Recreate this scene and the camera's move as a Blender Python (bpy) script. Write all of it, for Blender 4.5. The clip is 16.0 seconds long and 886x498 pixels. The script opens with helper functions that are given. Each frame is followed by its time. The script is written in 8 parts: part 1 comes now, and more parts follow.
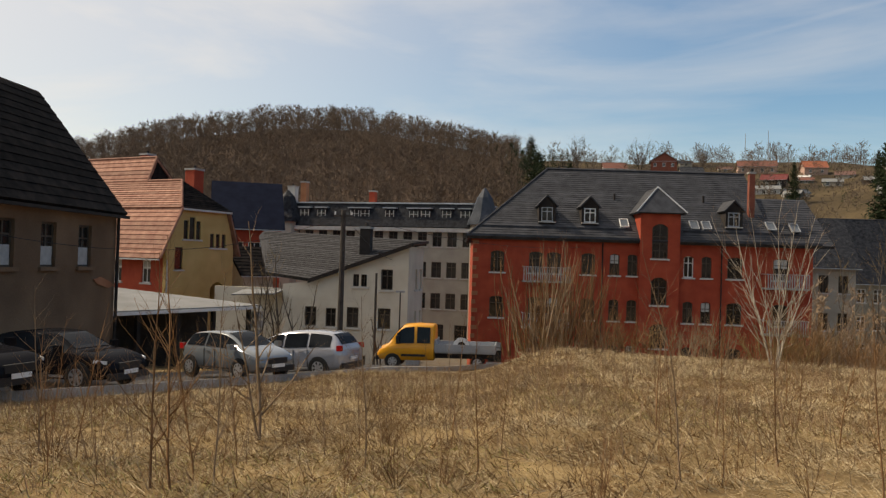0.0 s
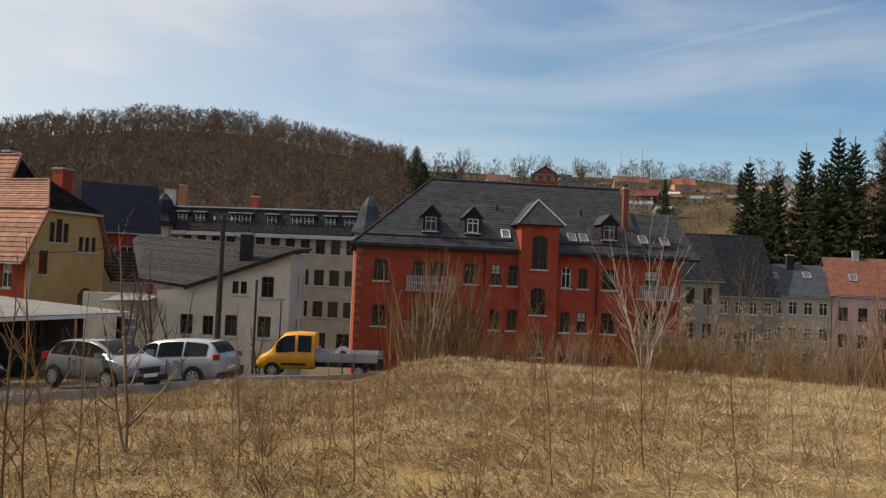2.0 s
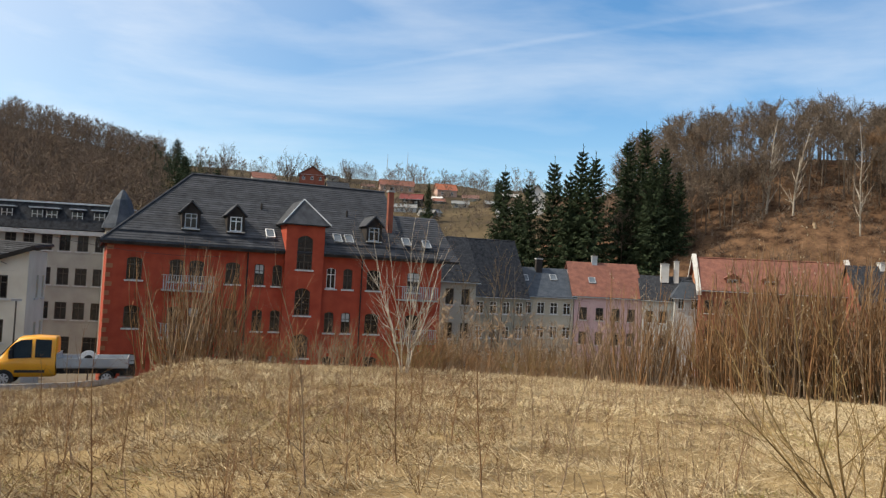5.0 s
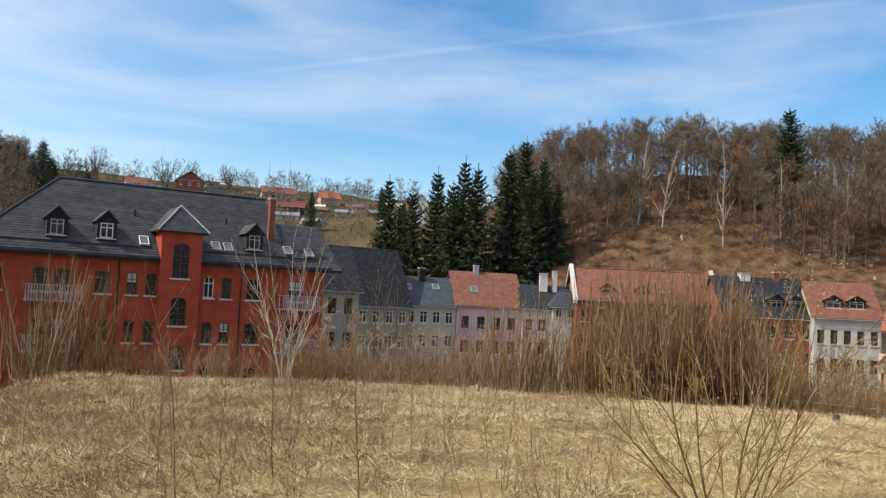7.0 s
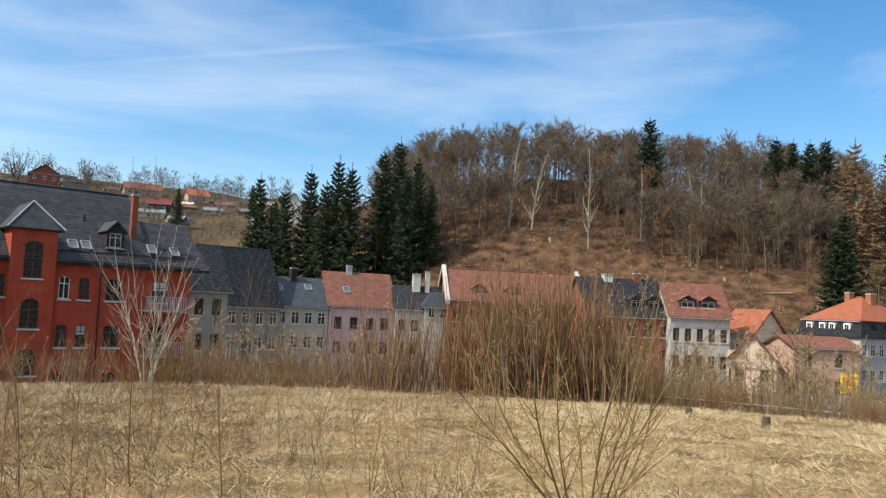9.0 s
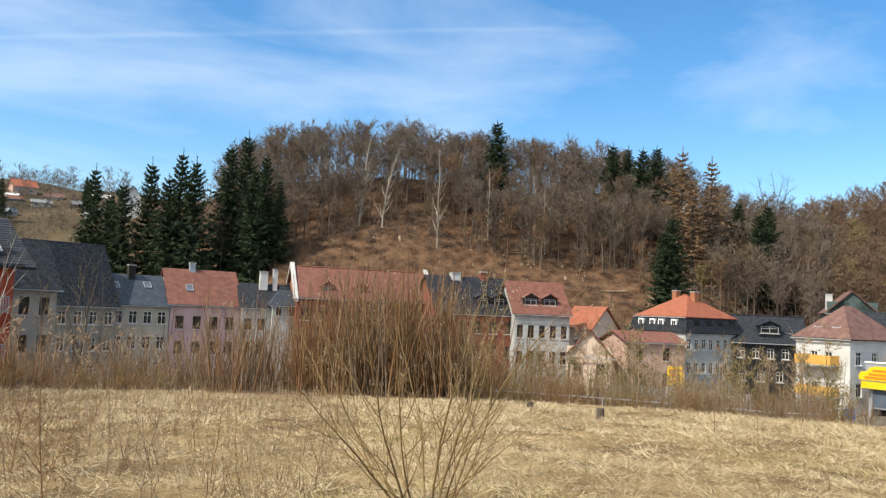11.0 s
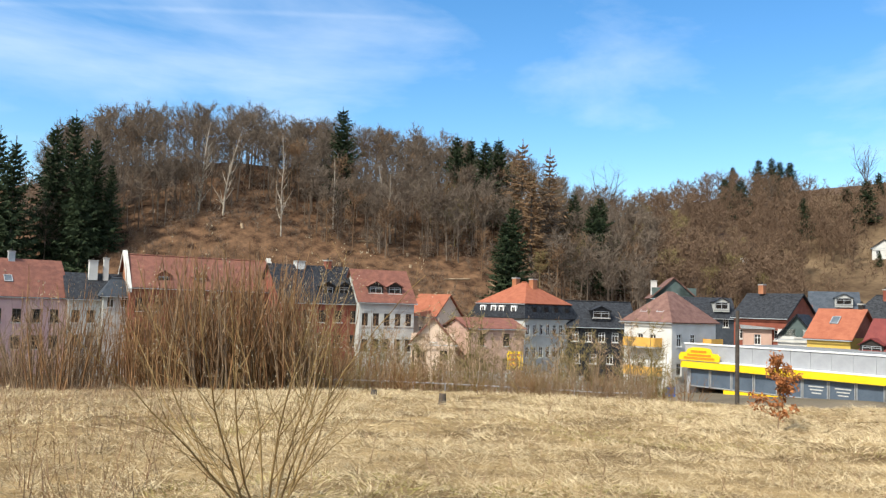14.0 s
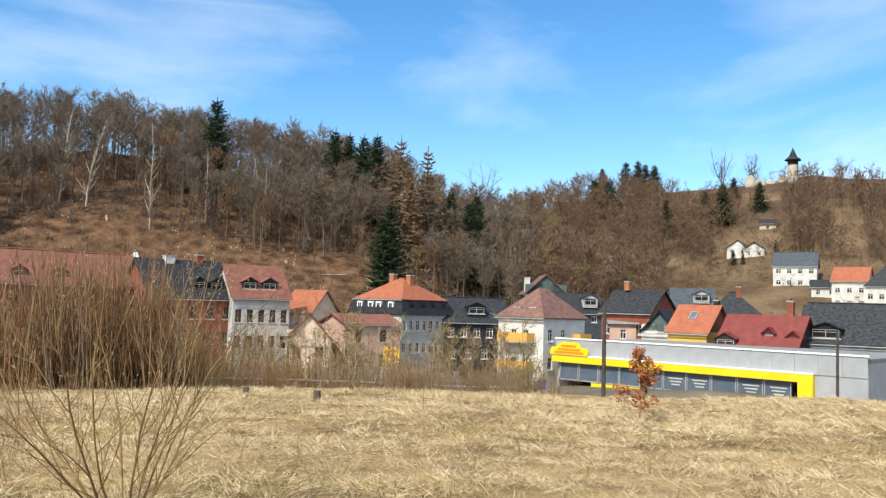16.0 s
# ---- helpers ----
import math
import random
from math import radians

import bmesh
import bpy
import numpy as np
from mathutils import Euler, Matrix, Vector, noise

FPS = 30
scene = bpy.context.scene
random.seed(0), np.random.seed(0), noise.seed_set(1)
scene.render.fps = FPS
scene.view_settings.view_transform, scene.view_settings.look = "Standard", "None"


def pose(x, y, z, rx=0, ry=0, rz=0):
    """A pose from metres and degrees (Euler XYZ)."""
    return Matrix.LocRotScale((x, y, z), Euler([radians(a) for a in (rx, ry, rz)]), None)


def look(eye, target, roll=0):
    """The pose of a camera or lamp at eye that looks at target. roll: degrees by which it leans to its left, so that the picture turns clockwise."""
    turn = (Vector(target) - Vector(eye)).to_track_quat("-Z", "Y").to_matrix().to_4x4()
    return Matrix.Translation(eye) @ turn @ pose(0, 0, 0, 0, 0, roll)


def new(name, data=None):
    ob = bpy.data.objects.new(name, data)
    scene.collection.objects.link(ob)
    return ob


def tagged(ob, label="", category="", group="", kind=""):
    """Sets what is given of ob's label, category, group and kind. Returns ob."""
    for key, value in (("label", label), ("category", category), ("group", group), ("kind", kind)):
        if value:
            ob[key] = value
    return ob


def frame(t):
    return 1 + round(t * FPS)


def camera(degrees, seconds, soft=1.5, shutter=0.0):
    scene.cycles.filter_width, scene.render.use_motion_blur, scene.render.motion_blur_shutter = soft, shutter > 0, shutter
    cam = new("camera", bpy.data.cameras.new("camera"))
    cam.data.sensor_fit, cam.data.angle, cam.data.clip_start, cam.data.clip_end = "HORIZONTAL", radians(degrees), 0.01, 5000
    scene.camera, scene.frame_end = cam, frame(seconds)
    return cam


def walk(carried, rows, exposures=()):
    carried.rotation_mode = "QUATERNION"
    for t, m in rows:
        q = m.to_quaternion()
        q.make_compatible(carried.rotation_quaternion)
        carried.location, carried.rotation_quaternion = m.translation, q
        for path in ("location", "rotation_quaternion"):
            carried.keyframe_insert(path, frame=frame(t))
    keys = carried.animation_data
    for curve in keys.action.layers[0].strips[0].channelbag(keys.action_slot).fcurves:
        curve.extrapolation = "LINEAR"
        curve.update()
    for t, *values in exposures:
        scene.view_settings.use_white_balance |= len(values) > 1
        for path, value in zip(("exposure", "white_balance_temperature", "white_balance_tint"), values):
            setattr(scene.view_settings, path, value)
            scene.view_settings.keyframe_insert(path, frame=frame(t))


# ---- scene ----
cam = camera(56.64, 16.0, soft=1.3)
PATH = [
    (0.0, pose(0.000, -0.000, 1.6, 90.93, -1.78, -0.00)),
    (0.5, pose(0.010, -0.000, 1.6, 90.90, -1.94, -2.35)),
    (1.0, pose(0.016, -0.001, 1.6, 90.79, -1.87, -3.67)),
    (1.5, pose(0.025, -0.001, 1.6, 91.24, -2.00, -5.82)),
    (2.0, pose(0.035, -0.002, 1.6, 91.83, -2.51, -8.08)),
    (2.5, pose(0.045, -0.004, 1.6, 92.13, -2.55, -10.46)),
    (3.0, pose(0.064, -0.008, 1.6, 92.38, -2.61, -14.84)),
    (3.5, pose(0.079, -0.013, 1.6, 92.61, -2.74, -18.45)),
    (4.0, pose(0.089, -0.016, 1.6, 92.48, -2.73, -20.75)),
    (6.5, pose(0.126, -0.034, 1.6, 93.51, -2.94, -30.17)),
    (7.0, pose(0.134, -0.039, 1.6, 93.67, -2.78, -32.41)),
    (7.5, pose(0.139, -0.042, 1.6, 93.88, -2.73, -33.81)),
    (8.0, pose(0.150, -0.050, 1.6, 94.04, -2.70, -36.95)),
    (8.5, pose(0.159, -0.057, 1.6, 94.04, -2.60, -39.53)),
    (9.0, pose(0.165, -0.062, 1.6, 94.12, -2.63, -41.21)),
    (9.5, pose(0.172, -0.068, 1.6, 94.22, -2.41, -43.45)),
    (10.0, pose(0.183, -0.079, 1.6, 94.38, -2.43, -46.94)),
    (12.5, pose(0.204, -0.105, 1.6, 94.06, -2.08, -54.64)),
    (13.0, pose(0.208, -0.112, 1.6, 94.01, -2.02, -56.48)),
    (13.5, pose(0.218, -0.127, 1.6, 94.20, -1.92, -60.65)),
    (14.0, pose(0.221, -0.134, 1.6, 94.02, -1.73, -62.36)),
    (14.5, pose(0.225, -0.142, 1.6, 93.91, -1.72, -64.31)),
    (15.0, pose(0.230, -0.151, 1.6, 93.97, -1.74, -66.65)),
    (15.5, pose(0.234, -0.162, 1.6, 94.00, -1.80, -69.36)),
    (16.0, pose(0.236, -0.168, 1.6, 94.00, -1.71, -70.88)),
]
walk(cam, PATH, exposures=[(0.0, -0.30, 8300, 13), (2.0, -0.29, 7900, 12), (4.0, 0.02, 7300, 10), (7.0, 0.14, 6900, 8), (10.0, 0.16, 6620, 7), (12.5, 0.39, 6580, 7), (16.0, 0.32, 6500, 6)])

# world and sun
SUN_AZ, SUN_EL = 73.0, 47.0          # bearing to the left of the first view, height
world = bpy.data.worlds.new("sky")
scene.world = world
world.use_nodes = True
wn, wl = world.node_tree.nodes, world.node_tree.links
wn.clear()
w_out = wn.new("ShaderNodeOutputWorld")
w_bg = wn.new("ShaderNodeBackground")
w_sky = wn.new("ShaderNodeTexSky")
w_sky.sky_type, w_sky.sun_disc = "NISHITA", False
w_sky.sun_elevation, w_sky.sun_rotation = radians(SUN_EL), radians(-SUN_AZ)
w_sky.air_density, w_sky.dust_density, w_sky.ozone_density = 1.0, 0.6, 2.5
w_bg.inputs["Strength"].default_value = 0.124
w_geo = wn.new("ShaderNodeTexCoord")
# thin high cloud, stretched along one bearing, denser towards the low sky
w_map = wn.new("ShaderNodeMapping")
w_map.inputs["Rotation"].default_value = (0.0, 0.18, 0.5)
w_map.inputs["Scale"].default_value = (1.1, 1.6, 5.0)
w_noise = wn.new("ShaderNodeTexNoise")
w_noise.inputs["Scale"].default_value = 1.5
w_noise.inputs["Detail"].default_value = 7.0
w_noise.inputs["Roughness"].default_value = 0.55
w_noise.inputs["Distortion"].default_value = 0.4
w_ramp = wn.new("ShaderNodeMapRange")
w_ramp.inputs["From Min"].default_value = 0.46
w_ramp.inputs["From Max"].default_value = 0.85
w_ramp.inputs["To Max"].default_value = 0.55
w_mix = wn.new("ShaderNodeMix")
w_mix.data_type = "RGBA"
w_mix.inputs["B"].default_value = (8.2, 8.6, 9.2, 1.0)
wl.new(w_geo.outputs["Generated"], w_map.inputs["Vector"])
wl.new(w_map.outputs["Vector"], w_noise.inputs["Vector"])
wl.new(w_noise.outputs["Fac"], w_ramp.inputs["Value"])
# an old vapour trail: a thin soft band along a great circle, broken by noise
w_tdot = wn.new("ShaderNodeVectorMath")
w_tdot.operation = "DOT_PRODUCT"
w_tdot.inputs[1].default_value = (0.2932, 0.1630, -0.9420)
w_tabs = wn.new("ShaderNodeMath")
w_tabs.operation = "ABSOLUTE"
w_trail = wn.new("ShaderNodeMapRange")
w_trail.interpolation_type = "SMOOTHSTEP"
w_trail.inputs["From Min"].default_value, w_trail.inputs["From Max"].default_value = 0.0048, 0.0
w_trail.inputs["To Max"].default_value = 1.0
w_tmul = wn.new("ShaderNodeMath")
w_tmul.operation = "MULTIPLY"
w_tn = wn.new("ShaderNodeMath")
w_tn.operation = "MULTIPLY_ADD"
w_tn.inputs[1].default_value, w_tn.inputs[2].default_value = 1.6, -0.55
w_tn.use_clamp = True
w_add2 = wn.new("ShaderNodeMath")
w_add2.operation = "MULTIPLY_ADD"
w_add2.inputs[1].default_value = 0.2
wl.new(w_geo.outputs["Generated"], w_tdot.inputs[0])
wl.new(w_tdot.outputs["Value"], w_tabs.inputs[0])
wl.new(w_tabs.outputs[0], w_trail.inputs["Value"])
wl.new(w_noise.outputs["Fac"], w_tn.inputs[0])
wl.new(w_trail.outputs["Result"], w_tmul.inputs[0])
wl.new(w_tn.outputs[0], w_tmul.inputs[1])
w_tside = wn.new("ShaderNodeVectorMath")
w_tside.operation = "DOT_PRODUCT"
w_tside.inputs[1].default_value = (0.643, 0.766, 0.0)
w_tfade = wn.new("ShaderNodeMapRange")
w_tfade.interpolation_type = "SMOOTHSTEP"
w_tfade.inputs["From Min"].default_value, w_tfade.inputs["From Max"].default_value = 0.84, 0.93
w_tend = wn.new("ShaderNodeMath")
w_tend.operation = "MULTIPLY"
wl.new(w_geo.outputs["Generated"], w_tside.inputs[0])
wl.new(w_tside.outputs["Value"], w_tfade.inputs["Value"])
wl.new(w_tmul.outputs[0], w_tend.inputs[0])
wl.new(w_tfade.outputs["Result"], w_tend.inputs[1])
wl.new(w_tend.outputs[0], w_add2.inputs[0])
wl.new(w_ramp.outputs["Result"], w_add2.inputs[2])
# haze that thickens towards the sun
w_dot = wn.new("ShaderNodeVectorMath")
w_dot.operation = "DOT_PRODUCT"
w_dot.inputs[1].default_value = (-math.sin(radians(SUN_AZ)) * math.cos(radians(SUN_EL)), math.cos(radians(SUN_AZ)) * math.cos(radians(SUN_EL)), math.sin(radians(SUN_EL)))
w_haze = wn.new("ShaderNodeMapRange")
w_haze.interpolation_type = "SMOOTHSTEP"
w_haze.inputs["From Min"].default_value, w_haze.inputs["From Max"].default_value = 0.05, 0.95
w_haze.inputs["To Max"].default_value = 0.9
w_sum = wn.new("ShaderNodeMath")
w_sum.operation, w_sum.use_clamp = "ADD", True
w_sat = wn.new("ShaderNodeHueSaturation")
w_sat.inputs["Saturation"].default_value = 1.3
w_sat.inputs["Value"].default_value = 1.38
wl.new(w_geo.outputs["Generated"], w_dot.inputs[0])
wl.new(w_dot.outputs["Value"], w_haze.inputs["Value"])
wl.new(w_add2.outputs[0], w_sum.inputs[0])
wl.new(w_haze.outputs["Result"], w_sum.inputs[1])
wl.new(w_sum.outputs[0], w_mix.inputs["Factor"])
wl.new(w_sky.outputs["Color"], w_sat.inputs["Color"])
wl.new(w_sat.outputs["Color"], w_mix.inputs["A"])
wl.new(w_mix.outputs["Result"], w_bg.inputs["Color"])
wl.new(w_bg.outputs["Background"], w_out.inputs["Surface"])

sun_data = bpy.data.lights.new("sun", "SUN")
sun_data.energy, sun_data.angle, sun_data.color = 4.4, radians(0.53), (1.0, 0.94, 0.85)
sun = new("sun", sun_data)
_a, _e = radians(SUN_AZ), radians(SUN_EL)
sun.matrix_world = look((-math.sin(_a) * math.cos(_e) * 100, math.cos(_a) * math.cos(_e) * 100, math.sin(_e) * 100), (0, 0, 0))

# ---------------------------------------------------------------- materials
def material(name, a, b, scale=3.0, rough=0.8, bump=0.15, fine=40.0, metal=0.0, island=False, per_object=0.0,
             stripes=None, spec=0.4, coat=0.0):
    """Two colours mixed by noise at two scales, fine relief, and if asked bands along z (courses) or a random shade per object or island."""
    m = bpy.data.materials.new(name)
    m.use_nodes = True
    n, l = m.node_tree.nodes, m.node_tree.links
    p = n["Principled BSDF"]
    p.inputs["Roughness"].default_value, p.inputs["Metallic"].default_value = rough, metal
    p.inputs["Specular IOR Level"].default_value = spec
    p.inputs["Coat Weight"].default_value = coat
    tc = n.new("ShaderNodeTexCoord")
    big, small = n.new("ShaderNodeTexNoise"), n.new("ShaderNodeTexNoise")
    big.inputs["Scale"].default_value, big.inputs["Detail"].default_value = scale, 6.0
    small.inputs["Scale"].default_value, small.inputs["Detail"].default_value = fine, 3.0
    l.new(tc.outputs["Object"], big.inputs["Vector"])
    l.new(tc.outputs["Object"], small.inputs["Vector"])
    add = n.new("ShaderNodeMath")
    add.operation = "MULTIPLY_ADD"
    add.inputs[1].default_value = 0.35
    l.new(small.outputs["Fac"], add.inputs[0])
    l.new(big.outputs["Fac"], add.inputs[2])
    rng_node = n.new("ShaderNodeMapRange")
    rng_node.inputs["From Min"].default_value, rng_node.inputs["From Max"].default_value = 0.5, 0.88
    l.new(add.outputs[0], rng_node.inputs["Value"])
    fac = rng_node.outputs["Result"]
    if island:
        g = n.new("ShaderNodeNewGeometry")
        mx = n.new("ShaderNodeMix")
        mx.inputs["Factor"].default_value = 0.65
        l.new(fac, mx.inputs["A"])
        l.new(g.outputs["Random Per Island"], mx.inputs["B"])
        fac = mx.outputs["Result"]
    mix = n.new("ShaderNodeMix")
    mix.data_type = "RGBA"
    mix.inputs["A"].default_value, mix.inputs["B"].default_value = (*a, 1), (*b, 1)
    l.new(fac, mix.inputs["Factor"])
    col = mix.outputs["Result"]
    if per_object:
        oi = n.new("ShaderNodeObjectInfo")
        mr = n.new("ShaderNodeMapRange")
        mr.inputs["To Min"].default_value, mr.inputs["To Max"].default_value = 1 - per_object, 1 + per_object
        l.new(oi.outputs["Random"], mr.inputs["Value"])
        hv = n.new("ShaderNodeHueSaturation")
        l.new(mr.outputs["Result"], hv.inputs["Value"])
        l.new(col, hv.inputs["Color"])
        col = hv.outputs["Color"]
    l.new(col, p.inputs["Base Color"])
    height = small.outputs["Fac"]
    if stripes:
        wv = n.new("ShaderNodeTexWave")
        wv.wave_type, wv.bands_direction, wv.wave_profile = "BANDS", "Z", "SAW"
        wv.inputs["Scale"].default_value = stripes
        wv.inputs["Distortion"].default_value = 0.4
        l.new(tc.outputs["Object"], wv.inputs["Vector"])
        ad = n.new("ShaderNodeMath")
        ad.operation = "MULTIPLY_ADD"
        ad.inputs[1].default_value = 1.5
        l.new(wv.outputs["Fac"], ad.inputs[0])
        l.new(height, ad.inputs[2])
        height = ad.outputs[0]
    bp = n.new("ShaderNodeBump")
    bp.inputs["Strength"].default_value, bp.inputs["Distance"].default_value = min(1.0, bump * 3), 0.03
    l.new(height, bp.inputs["Height"])
    l.new(bp.outputs["Normal"], p.inputs["Normal"])
    return m


M = {}
def mat(name, *args, **kw):
    M[name] = material(name, *args, **kw)

mat("red_brick", (0.33, 0.046, 0.021), (0.45, 0.078, 0.036), 1.2, 0.9, 0.2, 22)
mat("dark_brick", (0.20, 0.055, 0.035), (0.28, 0.09, 0.055), 1.2, 0.9, 0.2, 22)
mat("brick_orange", (0.34, 0.13, 0.06), (0.42, 0.19, 0.10), 1.2, 0.9, 0.2, 22)
mat("slate", (0.026, 0.028, 0.033), (0.058, 0.061, 0.068), 1.6, 0.6, 0.12, 30, per_object=0.2, spec=0.25)
mat("slate_far", (0.010, 0.011, 0.014), (0.046, 0.050, 0.058), 3.0, 0.6, 0.2, 14, stripes=4.5, spec=0.2)
mat("slate_blue", (0.040, 0.050, 0.064), (0.075, 0.088, 0.106), 1.5, 0.55, 0.15, 14, stripes=4.5, spec=0.25)
# old barn and annex tiles; on the villa's away slopes, shade put into colour
mat("old_or_shaded_tile", (0.008, 0.007, 0.007), (0.028, 0.023, 0.020), 2.5, 0.95, 0.2, 20, per_object=0.3, spec=0.08)
mat("orange_tile", (0.27, 0.115, 0.075), (0.42, 0.22, 0.15), 2.0, 0.8, 0.2, 24, per_object=0.3)
mat("tile_red", (0.15, 0.057, 0.040), (0.25, 0.098, 0.065), 1.5, 0.75, 0.2, 12, stripes=4.0)
mat("tile_bright", (0.27, 0.078, 0.038), (0.36, 0.118, 0.060), 1.5, 0.75, 0.2, 12, stripes=4.0)
mat("tile_dark_red", (0.135, 0.022, 0.019), (0.20, 0.038, 0.031), 1.2, 0.7, 0.2, 12, stripes=4.0)
mat("tile_brown", (0.13, 0.065, 0.05), (0.23, 0.125, 0.10), 1.5, 0.75, 0.2, 12, stripes=4.0)
mat("tile_grey", (0.009, 0.009, 0.011), (0.062, 0.062, 0.066), 6.5, 0.7, 0.3, 12, stripes=4.0, per_object=0.35, spec=0.25)
mat("solar_blue", (0.004, 0.007, 0.018), (0.009, 0.014, 0.030), 1.0, 0.75, 0.05, 10, spec=0.05)
# shop panes: the sky they mirror is put into a blue-grey base colour
mat("mart_glass", (0.075, 0.10, 0.135), (0.11, 0.14, 0.18), 0.6, 0.2, 0.0, 8, spec=0.5)
mat("sign_blue", (0.02, 0.09, 0.32), (0.03, 0.11, 0.36), 2.0, 0.4, 0.03, 30)
mat("cream", (0.56, 0.50, 0.40), (0.68, 0.63, 0.52), 0.7, 0.9, 0.1, 30)
mat("cream_grey", (0.36, 0.32, 0.26), (0.46, 0.42, 0.34), 0.7, 0.9, 0.1, 30)
mat("white_wall", (0.50, 0.49, 0.46), (0.66, 0.65, 0.62), 0.6, 0.9, 0.08, 30)
mat("grey_wall", (0.38, 0.38, 0.36), (0.50, 0.50, 0.47), 0.7, 0.9, 0.1, 30)
mat("grey_green_wall", (0.22, 0.21, 0.165), (0.32, 0.305, 0.25), 0.7, 0.9, 0.1, 30)
mat("beige_wall", (0.40, 0.35, 0.27), (0.50, 0.45, 0.36), 0.7, 0.9, 0.1, 30)
mat("pink_wall", (0.52, 0.33, 0.32), (0.62, 0.42, 0.40), 0.7, 0.9, 0.1, 30)
mat("peach_wall", (0.62, 0.46, 0.34), (0.72, 0.56, 0.43), 0.7, 0.9, 0.1, 30)
mat("salmon_wall", (0.46, 0.30, 0.235), (0.56, 0.38, 0.30), 0.7, 0.9, 0.1, 30)
mat("ochre_wall", (0.52, 0.34, 0.12), (0.63, 0.43, 0.175), 0.7, 0.9, 0.1, 30)
mat("yellow_wall", (0.62, 0.40, 0.08), (0.70, 0.48, 0.12), 0.7, 0.8, 0.1, 30)
mat("barn_wall", (0.15, 0.088, 0.050), (0.25, 0.155, 0.09), 0.5, 0.95, 0.2, 18)
mat("green_boards", (0.06, 0.09, 0.085), (0.10, 0.13, 0.125), 1.0, 0.8, 0.1, 30)
mat("dark_timber", (0.018, 0.014, 0.012), (0.04, 0.032, 0.027), 2.0, 0.85, 0.15, 30)
mat("stone", (0.46, 0.44, 0.40), (0.58, 0.56, 0.52), 2.0, 0.85, 0.1, 30)
mat("ruin_stone", (0.38, 0.34, 0.28), (0.52, 0.48, 0.41), 0.6, 0.95, 0.3, 8)
mat("white_paint", (0.74, 0.74, 0.72), (0.82, 0.82, 0.80), 2.0, 0.5, 0.03, 40)
mat("grey_metal", (0.34, 0.35, 0.36), (0.44, 0.45, 0.46), 1.5, 0.45, 0.05, 20, metal=0.3)
mat("roof_felt", (0.17, 0.175, 0.17), (0.25, 0.255, 0.25), 0.8, 0.8, 0.1, 25)
mat("zinc", (0.36, 0.38, 0.39), (0.50, 0.52, 0.53), 1.5, 0.5, 0.08, 20, metal=0.4)
mat("mart_grey", (0.30, 0.31, 0.33), (0.37, 0.38, 0.40), 0.8, 0.5, 0.03, 20)
mat("mart_yellow", (0.80, 0.52, 0.01), (0.86, 0.58, 0.02), 1.0, 0.45, 0.02, 20)
mat("sign_orange", (0.75, 0.20, 0.01), (0.80, 0.25, 0.02), 1.0, 0.45, 0.02, 20)
mat("balcony_orange", (0.60, 0.32, 0.06), (0.68, 0.38, 0.09), 1.0, 0.7, 0.05, 20)
mat("window_dark", (0.020, 0.018, 0.016), (0.045, 0.040, 0.036), 1.5, 0.12, 0.0, 10, per_object=0.5, spec=0.6)
mat("window_brown", (0.06, 0.045, 0.032), (0.09, 0.07, 0.05), 3.0, 0.6, 0.05, 30)
mat("curtain", (0.40, 0.40, 0.38), (0.55, 0.55, 0.52), 4.0, 0.9, 0.05, 30)
mat("asphalt", (0.050, 0.050, 0.052), (0.085, 0.083, 0.080), 1.2, 0.9, 0.2, 60)
mat("concrete", (0.30, 0.29, 0.27), (0.42, 0.41, 0.39), 1.5, 0.9, 0.15, 40)
mat("pole_wood", (0.045, 0.036, 0.030), (0.085, 0.07, 0.058), 4.0, 0.9, 0.2, 40)
# vegetation
mat("straw", (0.235, 0.155, 0.070), (0.74, 0.61, 0.39), 0.3, 0.95, 0.05, 6, island=True, spec=0.1)
mat("straw_green", (0.24, 0.21, 0.075), (0.42, 0.35, 0.15), 0.25, 0.95, 0.05, 6, island=True, spec=0.1)
mat("brown_weed", (0.085, 0.045, 0.021), (0.31, 0.185, 0.088), 0.4, 0.9, 0.05, 6, island=True, spec=0.1)
mat("dead_stem", (0.20, 0.125, 0.075), (0.38, 0.265, 0.17), 0.5, 0.9, 0.05, 6, island=True, spec=0.1)
mat("twig_red", (0.13, 0.066, 0.031), (0.33, 0.19, 0.092), 1.0, 0.8, 0.1, 30, island=True, spec=0.2)
mat("twig_brown", (0.17, 0.115, 0.068), (0.34, 0.24, 0.155), 1.0, 0.85, 0.1, 30, island=True, spec=0.2)
mat("twig_olive", (0.15, 0.098, 0.042), (0.33, 0.225, 0.098), 1.0, 0.8, 0.1, 30, island=True, spec=0.2)
mat("birch_bark", (0.25, 0.205, 0.15), (0.55, 0.49, 0.40), 3.0, 0.8, 0.15, 12)
mat("far_twig", (0.098, 0.074, 0.056), (0.225, 0.176, 0.134), 0.05, 0.9, 0.0, 3, island=True, spec=0.1)
mat("far_twig_dark", (0.120, 0.086, 0.063), (0.215, 0.156, 0.114), 0.03, 0.9, 0.0, 3, island=True, spec=0.1)
mat("far_twig_warm", (0.14, 0.083, 0.047), (0.26, 0.165, 0.098), 0.06, 0.9, 0.0, 3, island=True, spec=0.1)
mat("hill_twig", (0.100, 0.063, 0.042), (0.225, 0.150, 0.098), 0.04, 0.9, 0.0, 3, island=True, spec=0.1)
